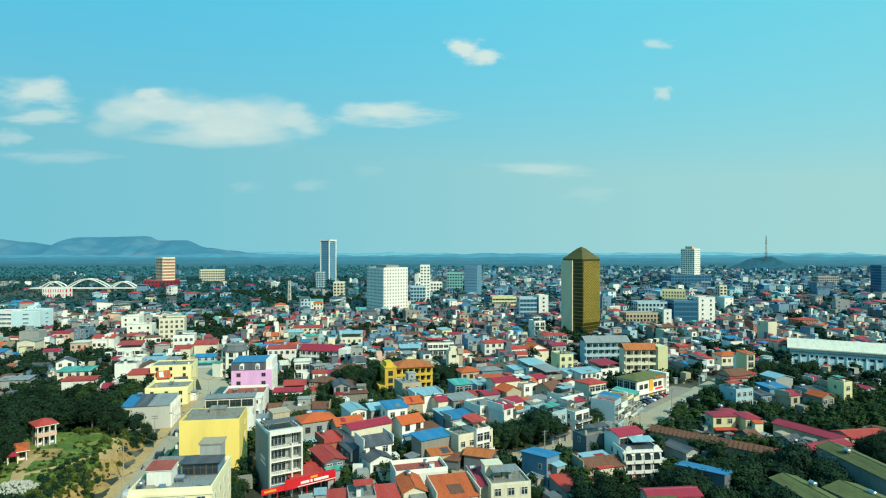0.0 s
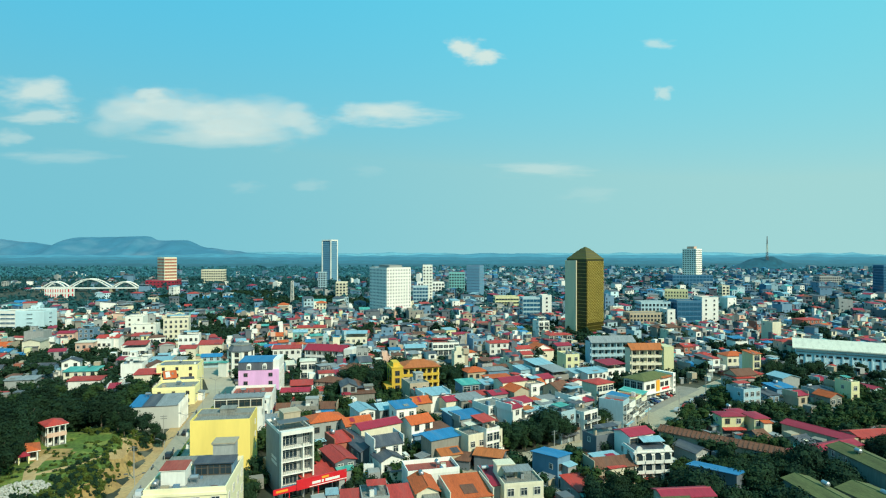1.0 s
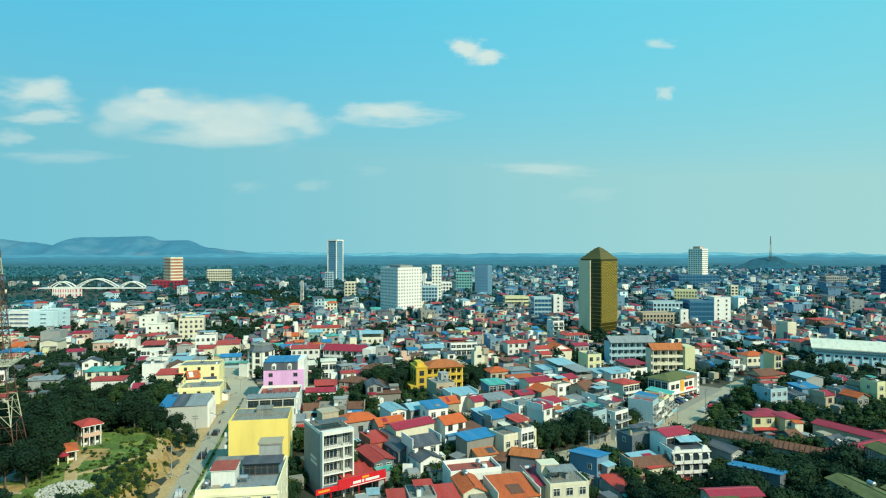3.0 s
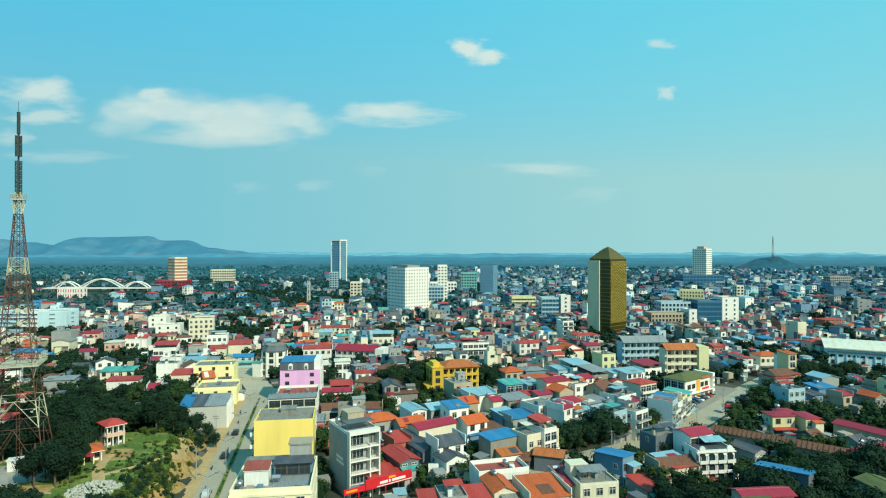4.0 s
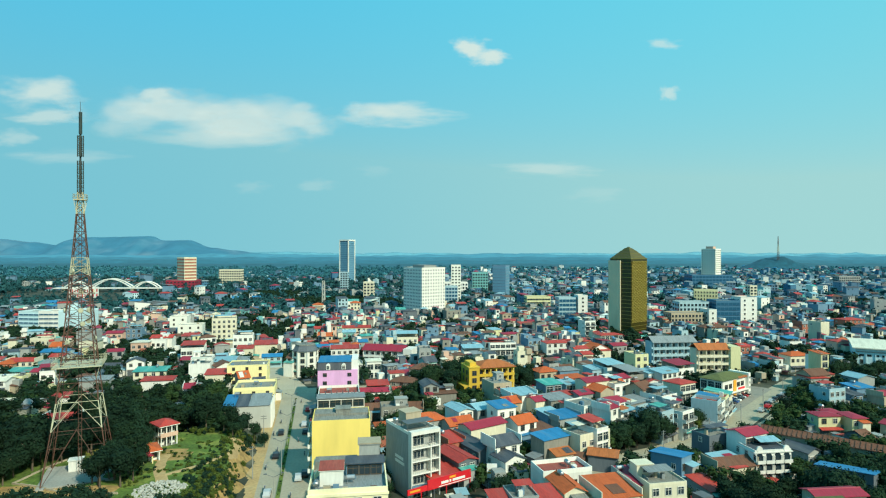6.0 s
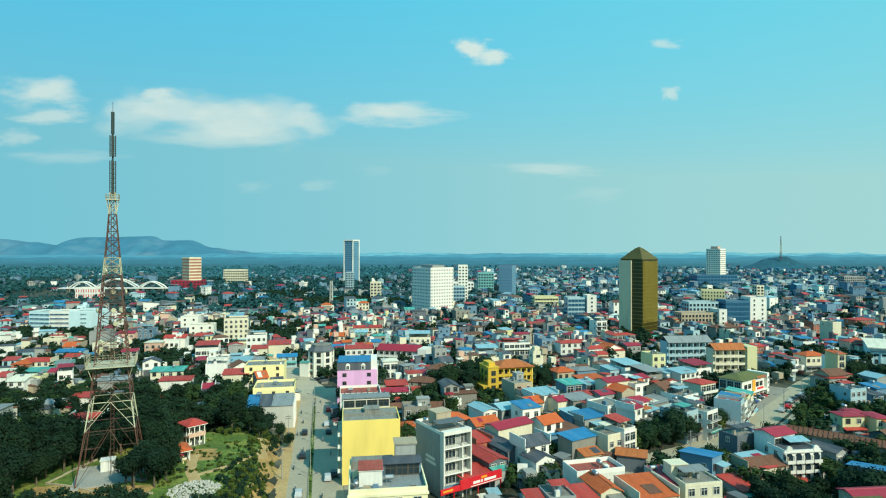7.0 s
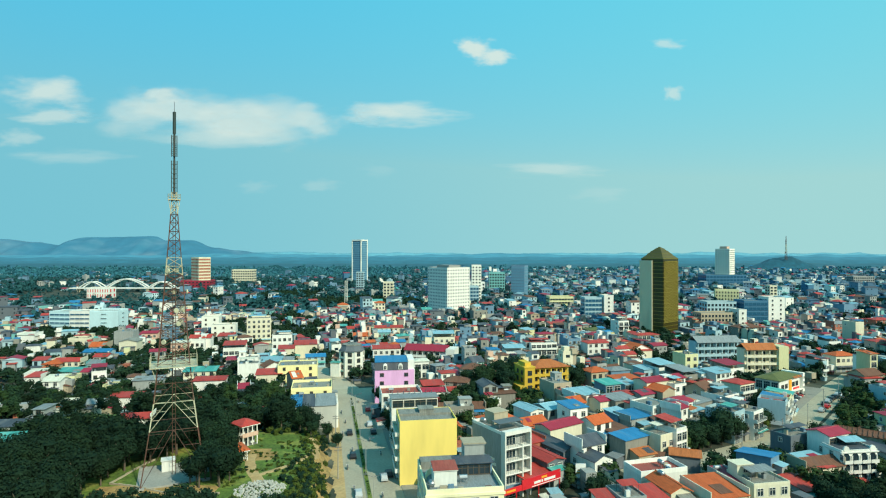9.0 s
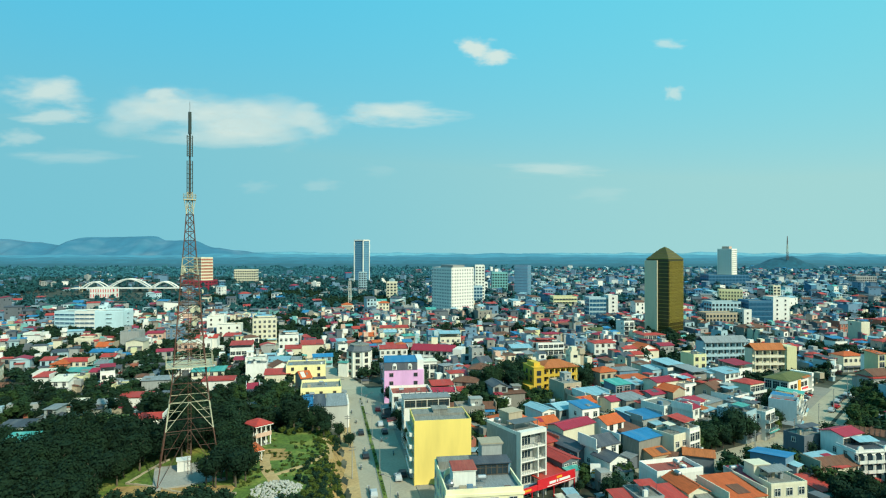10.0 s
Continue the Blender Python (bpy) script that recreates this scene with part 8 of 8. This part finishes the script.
def far_houses(rows, name, label, category):
    wk, rk = list(WALL), list(ROOF)
    mats = [WALL[k] for k in wk] + [ROOF[k] for k in rk] + [GLASS]
    gi = len(mats) - 1
    verts, faces, mis = [], [], []
    rng = random.Random(3)
    for x, y, w, d, h, a, wl, kind, rf in rows:
        c, s = math.cos(radians(a)), math.sin(radians(a))
        wi, ri = wk.index(wl), len(wk) + rk.index(rf)

        def put(ps, fs, mi):
            k = len(verts)
            verts.extend((x + px * c - py * s, y + px * s + py * c, pz) for px, py, pz in ps)
            faces.extend(tuple(i + k for i in f) for f in fs)
            mis.extend([mi] * len(fs))
        X, Y = w / 2, d / 2
        put([(-X, -Y, -1), (X, -Y, -1), (X, Y, -1), (-X, Y, -1), (-X, -Y, h), (X, -Y, h), (X, Y, h), (-X, Y, h)],
            [(0, 1, 5, 4), (1, 2, 6, 5), (2, 3, 7, 6), (3, 0, 4, 7)], wi)
        o = 0.4
        E = [(-X - o, -Y - o, h), (X + o, -Y - o, h), (X + o, Y + o, h), (-X - o, Y + o, h)]
        if kind == "gx":
            r = h + Y * 0.3
            put(E + [(-X - o, 0, r), (X + o, 0, r)], [(0, 1, 5, 4), (2, 3, 4, 5), (0, 1, 2, 3)], ri); put([E[0], E[3], (-X, 0, r), E[1], E[2], (X, 0, r)], [(0, 1, 2), (3, 4, 5)], wi)
        elif kind == "gy":
            r = h + X * 0.3
            put(E + [(0, -Y - o, r), (0, Y + o, r)], [(1, 2, 5, 4), (3, 0, 4, 5), (0, 1, 2, 3)], ri); put([E[0], E[1], (0, -Y, r), E[2], E[3], (0, Y, r)], [(0, 1, 2), (3, 4, 5)], wi)
        elif kind == "hip":
            r, q = h + min(X, Y) * 0.38, abs(X - Y)
            ends = [(-q, 0, r), (q, 0, r)] if X > Y else [(0, -q, r), (0, q, r)]
            put(E + ends, ([(0, 1, 5, 4), (1, 2, 5), (2, 3, 4, 5), (3, 0, 4)] if X > Y else [(0, 1, 4), (1, 2, 5, 4), (2, 3, 5), (3, 0, 4, 5)]) + [(0, 1, 2, 3)], ri)
        elif kind == "sh":
            put([E[0], E[1], (E[2][0], E[2][1], h + d * 0.1), (E[3][0], E[3][1], h + d * 0.1)], [(0, 1, 2, 3)], ri)
            put([(X, -Y, h), (X, Y, h), (X, Y, h + d * 0.1), (-X, -Y, h), (-X, Y, h), (-X, Y, h + d * 0.1)], [(0, 1, 2), (3, 4, 5)], wi)
        else:
            for x0, x1, y0, y1 in ((-X, X, -Y, -Y + 0.25), (-X, X, Y - 0.25, Y), (-X, -X + 0.25, -Y, Y), (X - 0.25, X, -Y, Y)):
                put([(x0, y0, h), (x1, y0, h), (x1, y1, h), (x0, y1, h), (x0, y0, h + 0.8), (x1, y0, h + 0.8), (x1, y1, h + 0.8), (x0, y1, h + 0.8)], [(0, 1, 5, 4), (1, 2, 6, 5), (2, 3, 7, 6), (3, 0, 4, 7), (4, 5, 6, 7)], wi)
            put([(-X, -Y, h + 0.05), (X, -Y, h + 0.05), (X, Y, h + 0.05), (-X, Y, h + 0.05)], [(0, 1, 2, 3)], len(wk) + rk.index("m"))
            bx, by = rng.uniform(-0.2, 0.2) * w, Y - 2.2
            put([(bx - 1.4, by - 1.6, h), (bx + 1.4, by - 1.6, h), (bx + 1.4, by + 1.6, h), (bx - 1.4, by + 1.6, h), (bx - 1.4, by - 1.6, h + 2.5), (bx + 1.4, by - 1.6, h + 2.5), (bx + 1.4, by + 1.6, h + 2.5), (bx - 1.4, by + 1.6, h + 2.5)],
                [(0, 1, 5, 4), (1, 2, 6, 5), (3, 0, 4, 7), (4, 5, 6, 7)], wi)
            if kind == "fc":
                put([(-X - 0.2, -Y * 0.7, h + 2.3), (X + 0.2, -Y * 0.7, h + 2.3), (X + 0.2, Y + 0.2, h + 3.1), (-X - 0.2, Y + 0.2, h + 3.1)], [(0, 1, 2, 3)], ri)
        if y < 900 and w > 3.1:
            n, fl = max(1, int(w / 2.8)), max(1, round(h / 3.2))
            for f in range(fl):
                for b in range(n):
                    if rng.random() < 0.2:
                        continue
                    cx, z0 = -X + w * (b + 0.5) / n, f * h / fl + 0.7
                    hw = rng.choice((0.5, 0.7, 1.0)); zt = z0 + rng.choice((1.3, 1.6, 2.0))
                    put([(cx - hw, -Y - 0.06, z0), (cx + hw, -Y - 0.06, z0), (cx + hw, -Y - 0.06, zt), (cx - hw, -Y - 0.06, zt), (cx - hw, -Y, z0), (cx + hw, -Y, z0), (cx + hw, -Y, zt), (cx - hw, -Y, zt)],
                        [(0, 1, 2, 3), (0, 3, 7, 4), (1, 5, 6, 2), (3, 2, 6, 7)], gi)
                for b in range(int(d / 4)):
                    if rng.random() < 0.5:
                        continue
                    for sx in (-1, 1):
                        cy, z0 = -Y + d * (b + 0.5) / int(d / 4), f * h / fl + 0.9
                        q = sx * (X + 0.06)
                        put([(q, cy - 0.5, z0), (q, cy + 0.5, z0), (q, cy + 0.5, z0 + 1.2), (q, cy - 0.5, z0 + 1.2)], [(0, 1, 2, 3)], gi)
    me = bpy.data.meshes.new(name)
    me.from_pydata(verts, [], faces)
    for m in mats:
        me.materials.append(m)
    me.polygons.foreach_set("material_index", mis)
    tagged(new(name, me), label, category, kind="stuff")


far_houses(STUFF, "far_houses", "crowded low houses with red, orange and blue roofs", "houses")

# sheds, lean-tos and sheets in the yards between the houses
yards = []
for k in range(9000):
    y = 108 + 230 * rng.random(); x = rng.uniform(-0.78 * y, 0.78 * y + 60)
    if ground_z(x, y) > 0.3 or on_street(x, y, 0.6) or (boulevard(y) - 20 < x < boulevard(y) + 14 and y < 240) or not free(x, y, 0.7, 0.05):
        continue
    if rng.random() < 0.45 and len(yards) < 900:
        w, d = rng.uniform(0.9, 2.9), rng.uniform(1.0, 3.0)
        a = 22 + rng.choice((0, 0, 90, -10, 12))
        yards.append((x, y, w, d, rng.uniform(0.7, 2.7), a, pick(rng, (("m", 4), ("g", 3), ("n", 3), ("w", 3), ("k", 2), ("r", 1), ("b", 1))), rng.choice(("sh", "sh", "gx", "fl")), pick(rng, (("g", 6), ("k", 5), ("n", 5), ("m", 4), ("r", 3), ("c", 3), ("l", 2), ("t", 1), ("w", 2)))))
        TAKEN.append((x, y, w * 0.4, d * 0.4, a))
far_houses(yards, "yard_sheds", "small sheds and patched lean-tos in the yards", "sheds")

# garden and street trees between the houses
rng = random.Random(8)
garden = []
for k in range(14000):
    y = rng.uniform(106, 470); x = rng.uniform(-0.80 * y - 5, 0.80 * y + 62)
    dense = noise.noise((x * 0.018, y * 0.018, 5))
    if ground_z(x, y) > 0.3 or on_street(x, y, 2.2 if x > 50 else 0.5) or rng.random() > (0.78 if y < 215 else 0.72 if x < -50 else 0.34) + 0.6 * dense + (0.5 if x > 88 and y < 210 or x > 165 and y < 310 else 0.3 if x > 90 and y < 300 else 0):
        continue
    if boulevard(y) - 20 < x < boulevard(y) + 14 and y < 240:
        continue
    if 136 < x < 160 and 168 < y < 186 or 14 < x < 38 and 112 < y < 143:
        continue
    if 222 < x < 330 and 262 < y < 290 and rng.random() < 0.8:
        continue
    if free(x, y, 1.15, 0.1):
        garden.append((x, y)); TAKEN.append((x, y, 1.1, 1.1, 0))
garden.sort(key=lambda p: p[1])
beside = []     # trees beside the pale street
for k in range(420):
    x, y = (rng.uniform(66, 112), rng.uniform(158, 200)) if k < 220 else (rng.uniform(126, 215), rng.uniform(178, 250))
    if free(x, y, 0.5, 0.0) and not on_street(x, y, 0.4) and not (136 < x < 160 and 168 < y < 186) and (k >= 220 or near_line(x, y, [(60, 168), (92, 186), (106, 198)], 7)):
        beside.append((x, y)); TAKEN.append((x, y, 0.9, 0.9, 0))
for x, y in garden[:120]:
    if 106 < x < 122 and 122 < y < 137 or 92 < x < 114 and 134 < y < 152:
        continue
    if x > 84 and y < 155:
        plant(x, y, rng, (0, 0, 6), 0.78)
    else:
        plant(x, y, rng, (0, 2, 3, 4, 4, 0), 0.75)
rest = [(x, y, rng.uniform(0.6, 1.15)) for x, y in garden[120:] + beside]
near_rest = [t for t in rest if t[1] < 235]
scatter("garden_trees", "dark green garden trees between the houses", near_rest[::2], LEAF, 260, 0.42, 80)
scatter("garden_trees", "mid green garden trees between the houses", near_rest[1::2], LEAF_MID, 260, 0.42, 81)
scatter("garden_trees", "dark green garden trees between farther houses", [t for t in rest if t[1] >= 235], LEAF, 70, 0.75, 82, (4, 6))
groves = []
for gx, gy, rx, ry in GROVES:
    for k in range(int(rx * ry * 0.34)):
        x, y = gx + rx * rng.uniform(-1.1, 1.1), gy + ry * rng.uniform(-1.1, 1.1)
        if in_grove(x, y) and free(x, y, 1.5, 0.2) and not on_street(x, y, 1.0):
            groves.append((x, y, rng.uniform(0.8, 1.5)))
scatter("grove_trees", "dark green groves standing between the quarters", groves, LEAF, 70, 0.85, 84, (4, 6))
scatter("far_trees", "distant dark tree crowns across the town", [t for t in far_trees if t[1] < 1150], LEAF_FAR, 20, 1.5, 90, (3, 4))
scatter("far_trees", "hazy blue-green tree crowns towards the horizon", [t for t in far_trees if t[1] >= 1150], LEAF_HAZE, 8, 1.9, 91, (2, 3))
for x, y, k in ((-31.5, 178, 0.6), (-36, 180, 0.8), (-27.2, 174, 0.6), (-39.5, 181, 0.75), (-31, 171, 0.4), (-50, 178, 1.1), (-54, 183, 1.1), (-49, 134, 1.0), (-46.5, 131.5, 0.8), (-50.5, 130, 0.9), (-47.5, 137.5, 0.7), (-52.5, 147, 1.0), (-55, 151, 1.0), (-51, 152, 0.8), (-33, 164, 0.6), (-37, 168, 0.7), (-54.8, 155.5, 0.95), (-56.5, 159, 0.9), (-51.3, 139.5, 0.75), (-50, 142.5, 0.6), (-50.6, 151.5, 0.8), (-48.9, 143.8, 0.7), (-84, 132, 1.1), (-88.5, 128.5, 1.1), (-80, 127.5, 1.0), (-92.5, 134, 1.1), (-76.5, 123.5, 0.9)):
    plant(x, y, rng, (0, 3), k)
for x, y, k in ((29, 236, 1.2), (32, 243, 1.3), (27, 245, 1.2), (34, 250, 1.3), (23, 250, 1.1), (29, 229, 1.1), (38, 253, 1.2), (31, 257, 1.2), (21, 242, 1.0), (60, 250, 1.1), (63, 254, 1.0), (28, 263, 1.2), (36, 262, 1.2), (57, 256, 1.0), (14, 251, 1.0), (16, 225, 0.9), (12, 231, 0.9), (44, 258, 1.1)):
    plant(x, y, rng, (0, 1, 3), k)
# a leafy row on the north edge of the pale street
for i in range(12):
    f = i / 11
    x, y = (70 + f * 2 * 22, 160 + f * 2 * 12) if f < 0.5 else (92 + (f - 0.5) * 2 * 20, 172 + (f - 0.5) * 2 * 15)
    plant(x - 3.2 + rng.uniform(-0.6, 0.6), y + 6.0 + rng.uniform(-0.6, 0.6), rng, (0, 3, 1), 0.95)
    plant(x + 0.5 + rng.uniform(-1, 1), y + 7.5 + rng.uniform(-0.6, 0.6), rng, (0, 2, 4), 0.8)
for x, y in ((143.5, 212), (86, 158), (95, 163), (103, 172)):
    plant(x + 3, y - 3, rng, (0, 5), 0.8)
for k in range(90):
    x, y = (rng.uniform(88, 128), rng.uniform(118, 148)) if k < 55 else (rng.uniform(128, 175), rng.uniform(128, 160))
    if free(x, y, 0.8, 0.0) and not (100 < x < 126 and y < 137 or 92 < x < 114 and 134 < y < 152):
        plant(x, y, rng, (0, 0, 6), 0.85)
        TAKEN.append((x, y, 1.6, 1.6, 0))
for x, y, k in ((116, 124, 1.15), (121, 125.5, 1.15), (125.5, 128, 1.1), (112, 127.5, 1.1), (107, 126, 1.0), (109, 130, 0.9), (127.5, 123, 1.1), (124, 133, 1.0), (128, 136, 1.1), (133, 140, 1.1), (138, 136, 1.1), (142, 141, 1.1), (146, 136, 1.1), (136, 146, 1.0), (130, 149, 1.0), (141, 149, 1.0), (148, 146, 1.1), (125, 144, 1.0), (163, 150, 1.1), (168, 145, 1.1), (165, 138, 1.1), (171, 154, 1.1), (176, 160, 1.1), (181, 163, 1.1), (172, 161, 1.0), (151, 142, 1.0), (199, 262, 1.0), (206, 268, 1.1), (212, 258, 1.1), (219, 263, 1.0), (226, 268, 1.0), (233, 262, 1.1), (204, 252, 1.0)):
    plant(x, y, rng, (0, 1), k)
for x, y, k in ((33.0, 142.2, 0.55), (31.9, 141.2, 0.35), (40.2, 146, 0.8), (42, 144.5, 0.8)):
    plant(x, y, rng, (0, 4), k)
# tufts in the grass field
tufts = []
for k in range(1300):
    x, y = rng.uniform(-47, -21), rng.uniform(129, 170)
    s = boulevard(y) - x
    if s > 12 and noise.noise((x * 0.13, y * 0.13, 4)) > -0.05 and free(x, y, 0.4) and math.hypot(x + 36, y - 128) > 6:
        tufts.append((x, y, rng.uniform(0.06, 0.2)))
scatter("tufts", "rough tufts and low scrub in the grass field", tufts[::2], LEAF_LIGHT, 70, 0.8, 66)
scatter("tufts", "dark low scrub in the grass field", tufts[1::5], LEAF, 70, 0.8, 67)
# tall dark trees beside the mast yard
for x, y in ((-51.0, 136.5), (-48.6, 133.0), (-52.4, 131.0), (-51.2, 140.5), (-45.4, 129.6), (-44.4, 133.0), (-47.2, 136.2)):
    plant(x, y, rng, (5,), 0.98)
# street trees along the built side of the boulevard
for i in range(12):
    y = 158 + i * 6.8
    plant(boulevard(y) + 10.2, y, rng, (0, 3, 4), 0.85)

# ---------------------------------------------------------------- street furniture
hedge = []
for i in range(300):
    y = 112 + i * 0.40
    if 176 < y < 181:
        continue
    hedge.append((boulevard(y) + rng.uniform(-0.15, 0.15), y, rng.uniform(0.11, 0.17)))
scatter("hedge", "clipped green hedge on the median", hedge[::2], LEAF, 60, 0.9, 120)
# every other tuft in the bright leaf colour, sunlight put into it
scatter("hedge", "brighter tufts of the median hedge, coloured as sunlit", hedge[1::2], LEAF_LIGHT, 60, 0.9, 121)


def street_lamp(x, y, rot):
    root = thing("street_lamp", "slim grey steel street lamp with twin arms", "street lamp", pose(x, y, 0.2, 0, 0, rot), "street lamps")
    bm = bmesh.new(); tube(bm, (0, 0, 0), (0, 0, 9), 0.09, 0.06, n=7); part("pole", bm, KERB, root)
    for s in (-1, 1):
        bm = bmesh.new(); tube(bm, (0, 0, 8.8), (s * 1.8, 0, 9.6), 0.05, n=5); arm = part("arm", bm, IRON, root)
        bm = bmesh.new(); cuboid(bm, s * 1.8 - 0.35, s * 1.8 + 0.35, -0.14, 0.14, 9.52, 9.68); part("lamp_head", bm, IRON, arm)
    return root


first_lamp = street_lamp(boulevard(128), 128, 11.5)
for y in (152, 176, 200, 224):
    copy_thing(first_lamp, pose(boulevard(y), y, 0.2, 0, 0, 11.5))


def utility_pole(x, y, rot):
    root = thing("utility_pole", "grey concrete utility pole with crossarms", "utility pole", pose(x, y, ground_z(x, y), 0, 0, rot), "utility poles")
    bm = bmesh.new(); tube(bm, (0, 0, -0.5), (0, 0, 8.5), 0.17, 0.1, n=7); part("pole", bm, KERB, root)
    for z in (7.4, 8.1):
        bm = bmesh.new(); cuboid(bm, -0.9, 0.9, -0.06, 0.06, z, z + 0.12); part("crossarm", bm, IRON, root)
    return root


first_pole = utility_pole(boulevard(150) - 7.2, 150, 11.5)
for px, py, pr in ((boulevard(178) - 7.2, 178, 11.5), (boulevard(205) - 7.2, 205, 11.5), (boulevard(232) - 7.2, 232, 11.5), (86, 163, 30), (104, 175, 42), (122, 192, 45), (140, 212, 45), (158, 231, 45), (64, 163, 24)):
    copy_thing(first_pole, pose(px, py, 0, 0, 0, pr))


def car_paint(name, color):
    return grainy(name, color, 0.3, 0.05, bump=0, tone=0.05)


PAINT = {k: car_paint(f"{k}_car_paint", c) for k, c in (("white", (0.75, 0.75, 0.73)), ("silver", (0.42, 0.44, 0.45)), ("black", (0.02, 0.02, 0.025)), ("red", (0.45, 0.02, 0.02)), ("blue", (0.03, 0.08, 0.25)), ("yellow", (0.75, 0.5, 0.05)))}
TYRE = grainy("tyre_rubber", (0.02, 0.02, 0.02), 0.9, 0.1, bump=0)


def car(x, y, rot, color, z=0.07, long=4.3, tall=1.45):
    root = thing("car", f"{color} parked car on the dusty street", "car", pose(x, y, z, 0, 0, rot), "cars")
    k = long / 4.3
    def body():
        bm = bmesh.new()
        prism(bm, [(-2.15 * k, 0.35), (2.15 * k, 0.35), (2.15 * k, 0.75), (1.95 * k, 0.88), (-2.05 * k, 0.92), (-2.15 * k, 0.8)], -0.86, 0.86, "y")
        prism(bm, [(-1.9 * k, 0.9), (1.2 * k, 0.88), (0.55 * k, tall), (-1.3 * k, tall)], -0.74, 0.74, "y")
        return mesh_of("body", bm, PAINT[color])
    part("body", shared(("car", color, long), body), None, root)
    def glass():
        bm = bmesh.new()
        prism(bm, [(-1.72 * k, 0.97), (1.0 * k, 0.96), (0.5 * k, tall - 0.08), (-1.22 * k, tall - 0.08)], -0.752, 0.752, "y")
        prism(bm, [(1.2 * k, 0.93), (1.25 * k, 0.93), (0.62 * k, tall - 0.04), (0.57 * k, tall - 0.04)], -0.66, 0.66, "y")
        return mesh_of("glass", bm, GLASS)
    part("glass", shared(("carglass", long), glass), None, root)
    for sx in (-1.35 * k, 1.35 * k):
        for sy in (-0.8, 0.8):
            def wheel():
                bm = bmesh.new(); tube(bm, (0, -0.11, 0), (0, 0.11, 0), 0.32, n=12); return mesh_of("wheel", bm, TYRE)
            part("wheel", shared("wheel", wheel), None, root, place=pose(sx, sy, 0.32))


for cy, off, col in ((150, 4.4, "silver"), (152, 8.3, "silver"), (152.5, 6.0, "black"), (140, -2.6, "silver"), (166, -2.6, "black"), (188, 5.0, "black"), (196, 4.4, "silver"), (205, 6.6, "black"), (187, -2.6, "black"), (214, 5.2, "red")):
    car(boulevard(cy) + off, cy, 101.5, col)
for cx, cy, cr, col in ((29.5, 134.5, 60, "white"), (147, 222, 44, "black"), (150.5, 225.5, 44, "silver"), (154, 229, 44, "black"), (157.5, 232.5, 44, "black"), (161, 236, 44, "silver"), (145, 218, 44, "red"), (66.5, 160.5, 30, "white"), (140, 213, 44, "silver")):
    car(cx, cy, cr, col)
for i in range(9):
    car(129.5 + 2.1 * i, 218.8 + 2.33 * i, -46, ("black", "silver", "black", "blue", "white", "black", "silver", "red", "black")[i], z=0.08)
car(164, 236, 44, "white", long=8.0, tall=2.6)


def motorbike(x, y, rot):
    root = thing("motorbike", "dark motorbike standing on the boulevard", "motorbike", pose(x, y, 0.07, 0, 0, rot), "motorbikes")
    bm = bmesh.new(); prism(bm, [(-0.75, 0.55), (-0.2, 0.35), (0.35, 0.4), (0.6, 0.95), (0.45, 1.0), (0.2, 0.7), (-0.75, 0.8)], -0.16, 0.16, "y"); part("body", bm, IRON, root)
    bm = bmesh.new(); tube(bm, (0.5, -0.34, 1.02), (0.5, 0.34, 1.02), 0.04, n=5); part("handlebar", bm, STEEL, root)
    for sx in (-0.6, 0.62):
        bm = bmesh.new(); tube(bm, (sx, -0.06, 0.29), (sx, 0.06, 0.29), 0.29, n=10); part("wheel", bm, TYRE, root)
    return root


first_bike = motorbike(boulevard(143) - 3.5, 143, 101.5)
for by, off in ((157, -4.5), (171, -2.5), (186, -4.8), (199, -3.4), (211, -4.4), (168, 5.4), (180, 3.2), (226, 2.4), (139, 3.0), (131, -4.2)):
    copy_thing(first_bike, pose(boulevard(by) + off, by, 0.07, 0, 0, 101.5))

# pale rubble heap by the bank
bm = bmesh.new()
rng = random.Random(4)
for i in range(420):
    a, r = rng.uniform(0, 6.28), 5.0 * math.sqrt(rng.random())
    px, py, s = -36.0 + r * 1.1 * math.cos(a), 128 + r * math.sin(a), rng.uniform(0.15, 0.42)
    bmesh.ops.create_icosphere(bm, subdivisions=1, radius=s, matrix=Matrix.Translation((px, py, ground_z(px, py) + 0.8 * (1 - r / 5))) @ Euler((rng.random() * 3, rng.random() * 3, 0)).to_matrix().to_4x4() @ Matrix.Diagonal((1, rng.uniform(0.6, 1), rng.uniform(0.5, 0.9), 1)))
tagged(new("rubble_heap", mesh_of("rubble_heap", bm, ROCK)), "pale heap of broken stone on the bank", "rubble", kind="stuff")

# the sample trees stay out of sight below the ground no longer than needed
for t in TREES:
    for c in list(t.children):
        bpy.data.objects.remove(c)
    bpy.data.objects.remove(t)
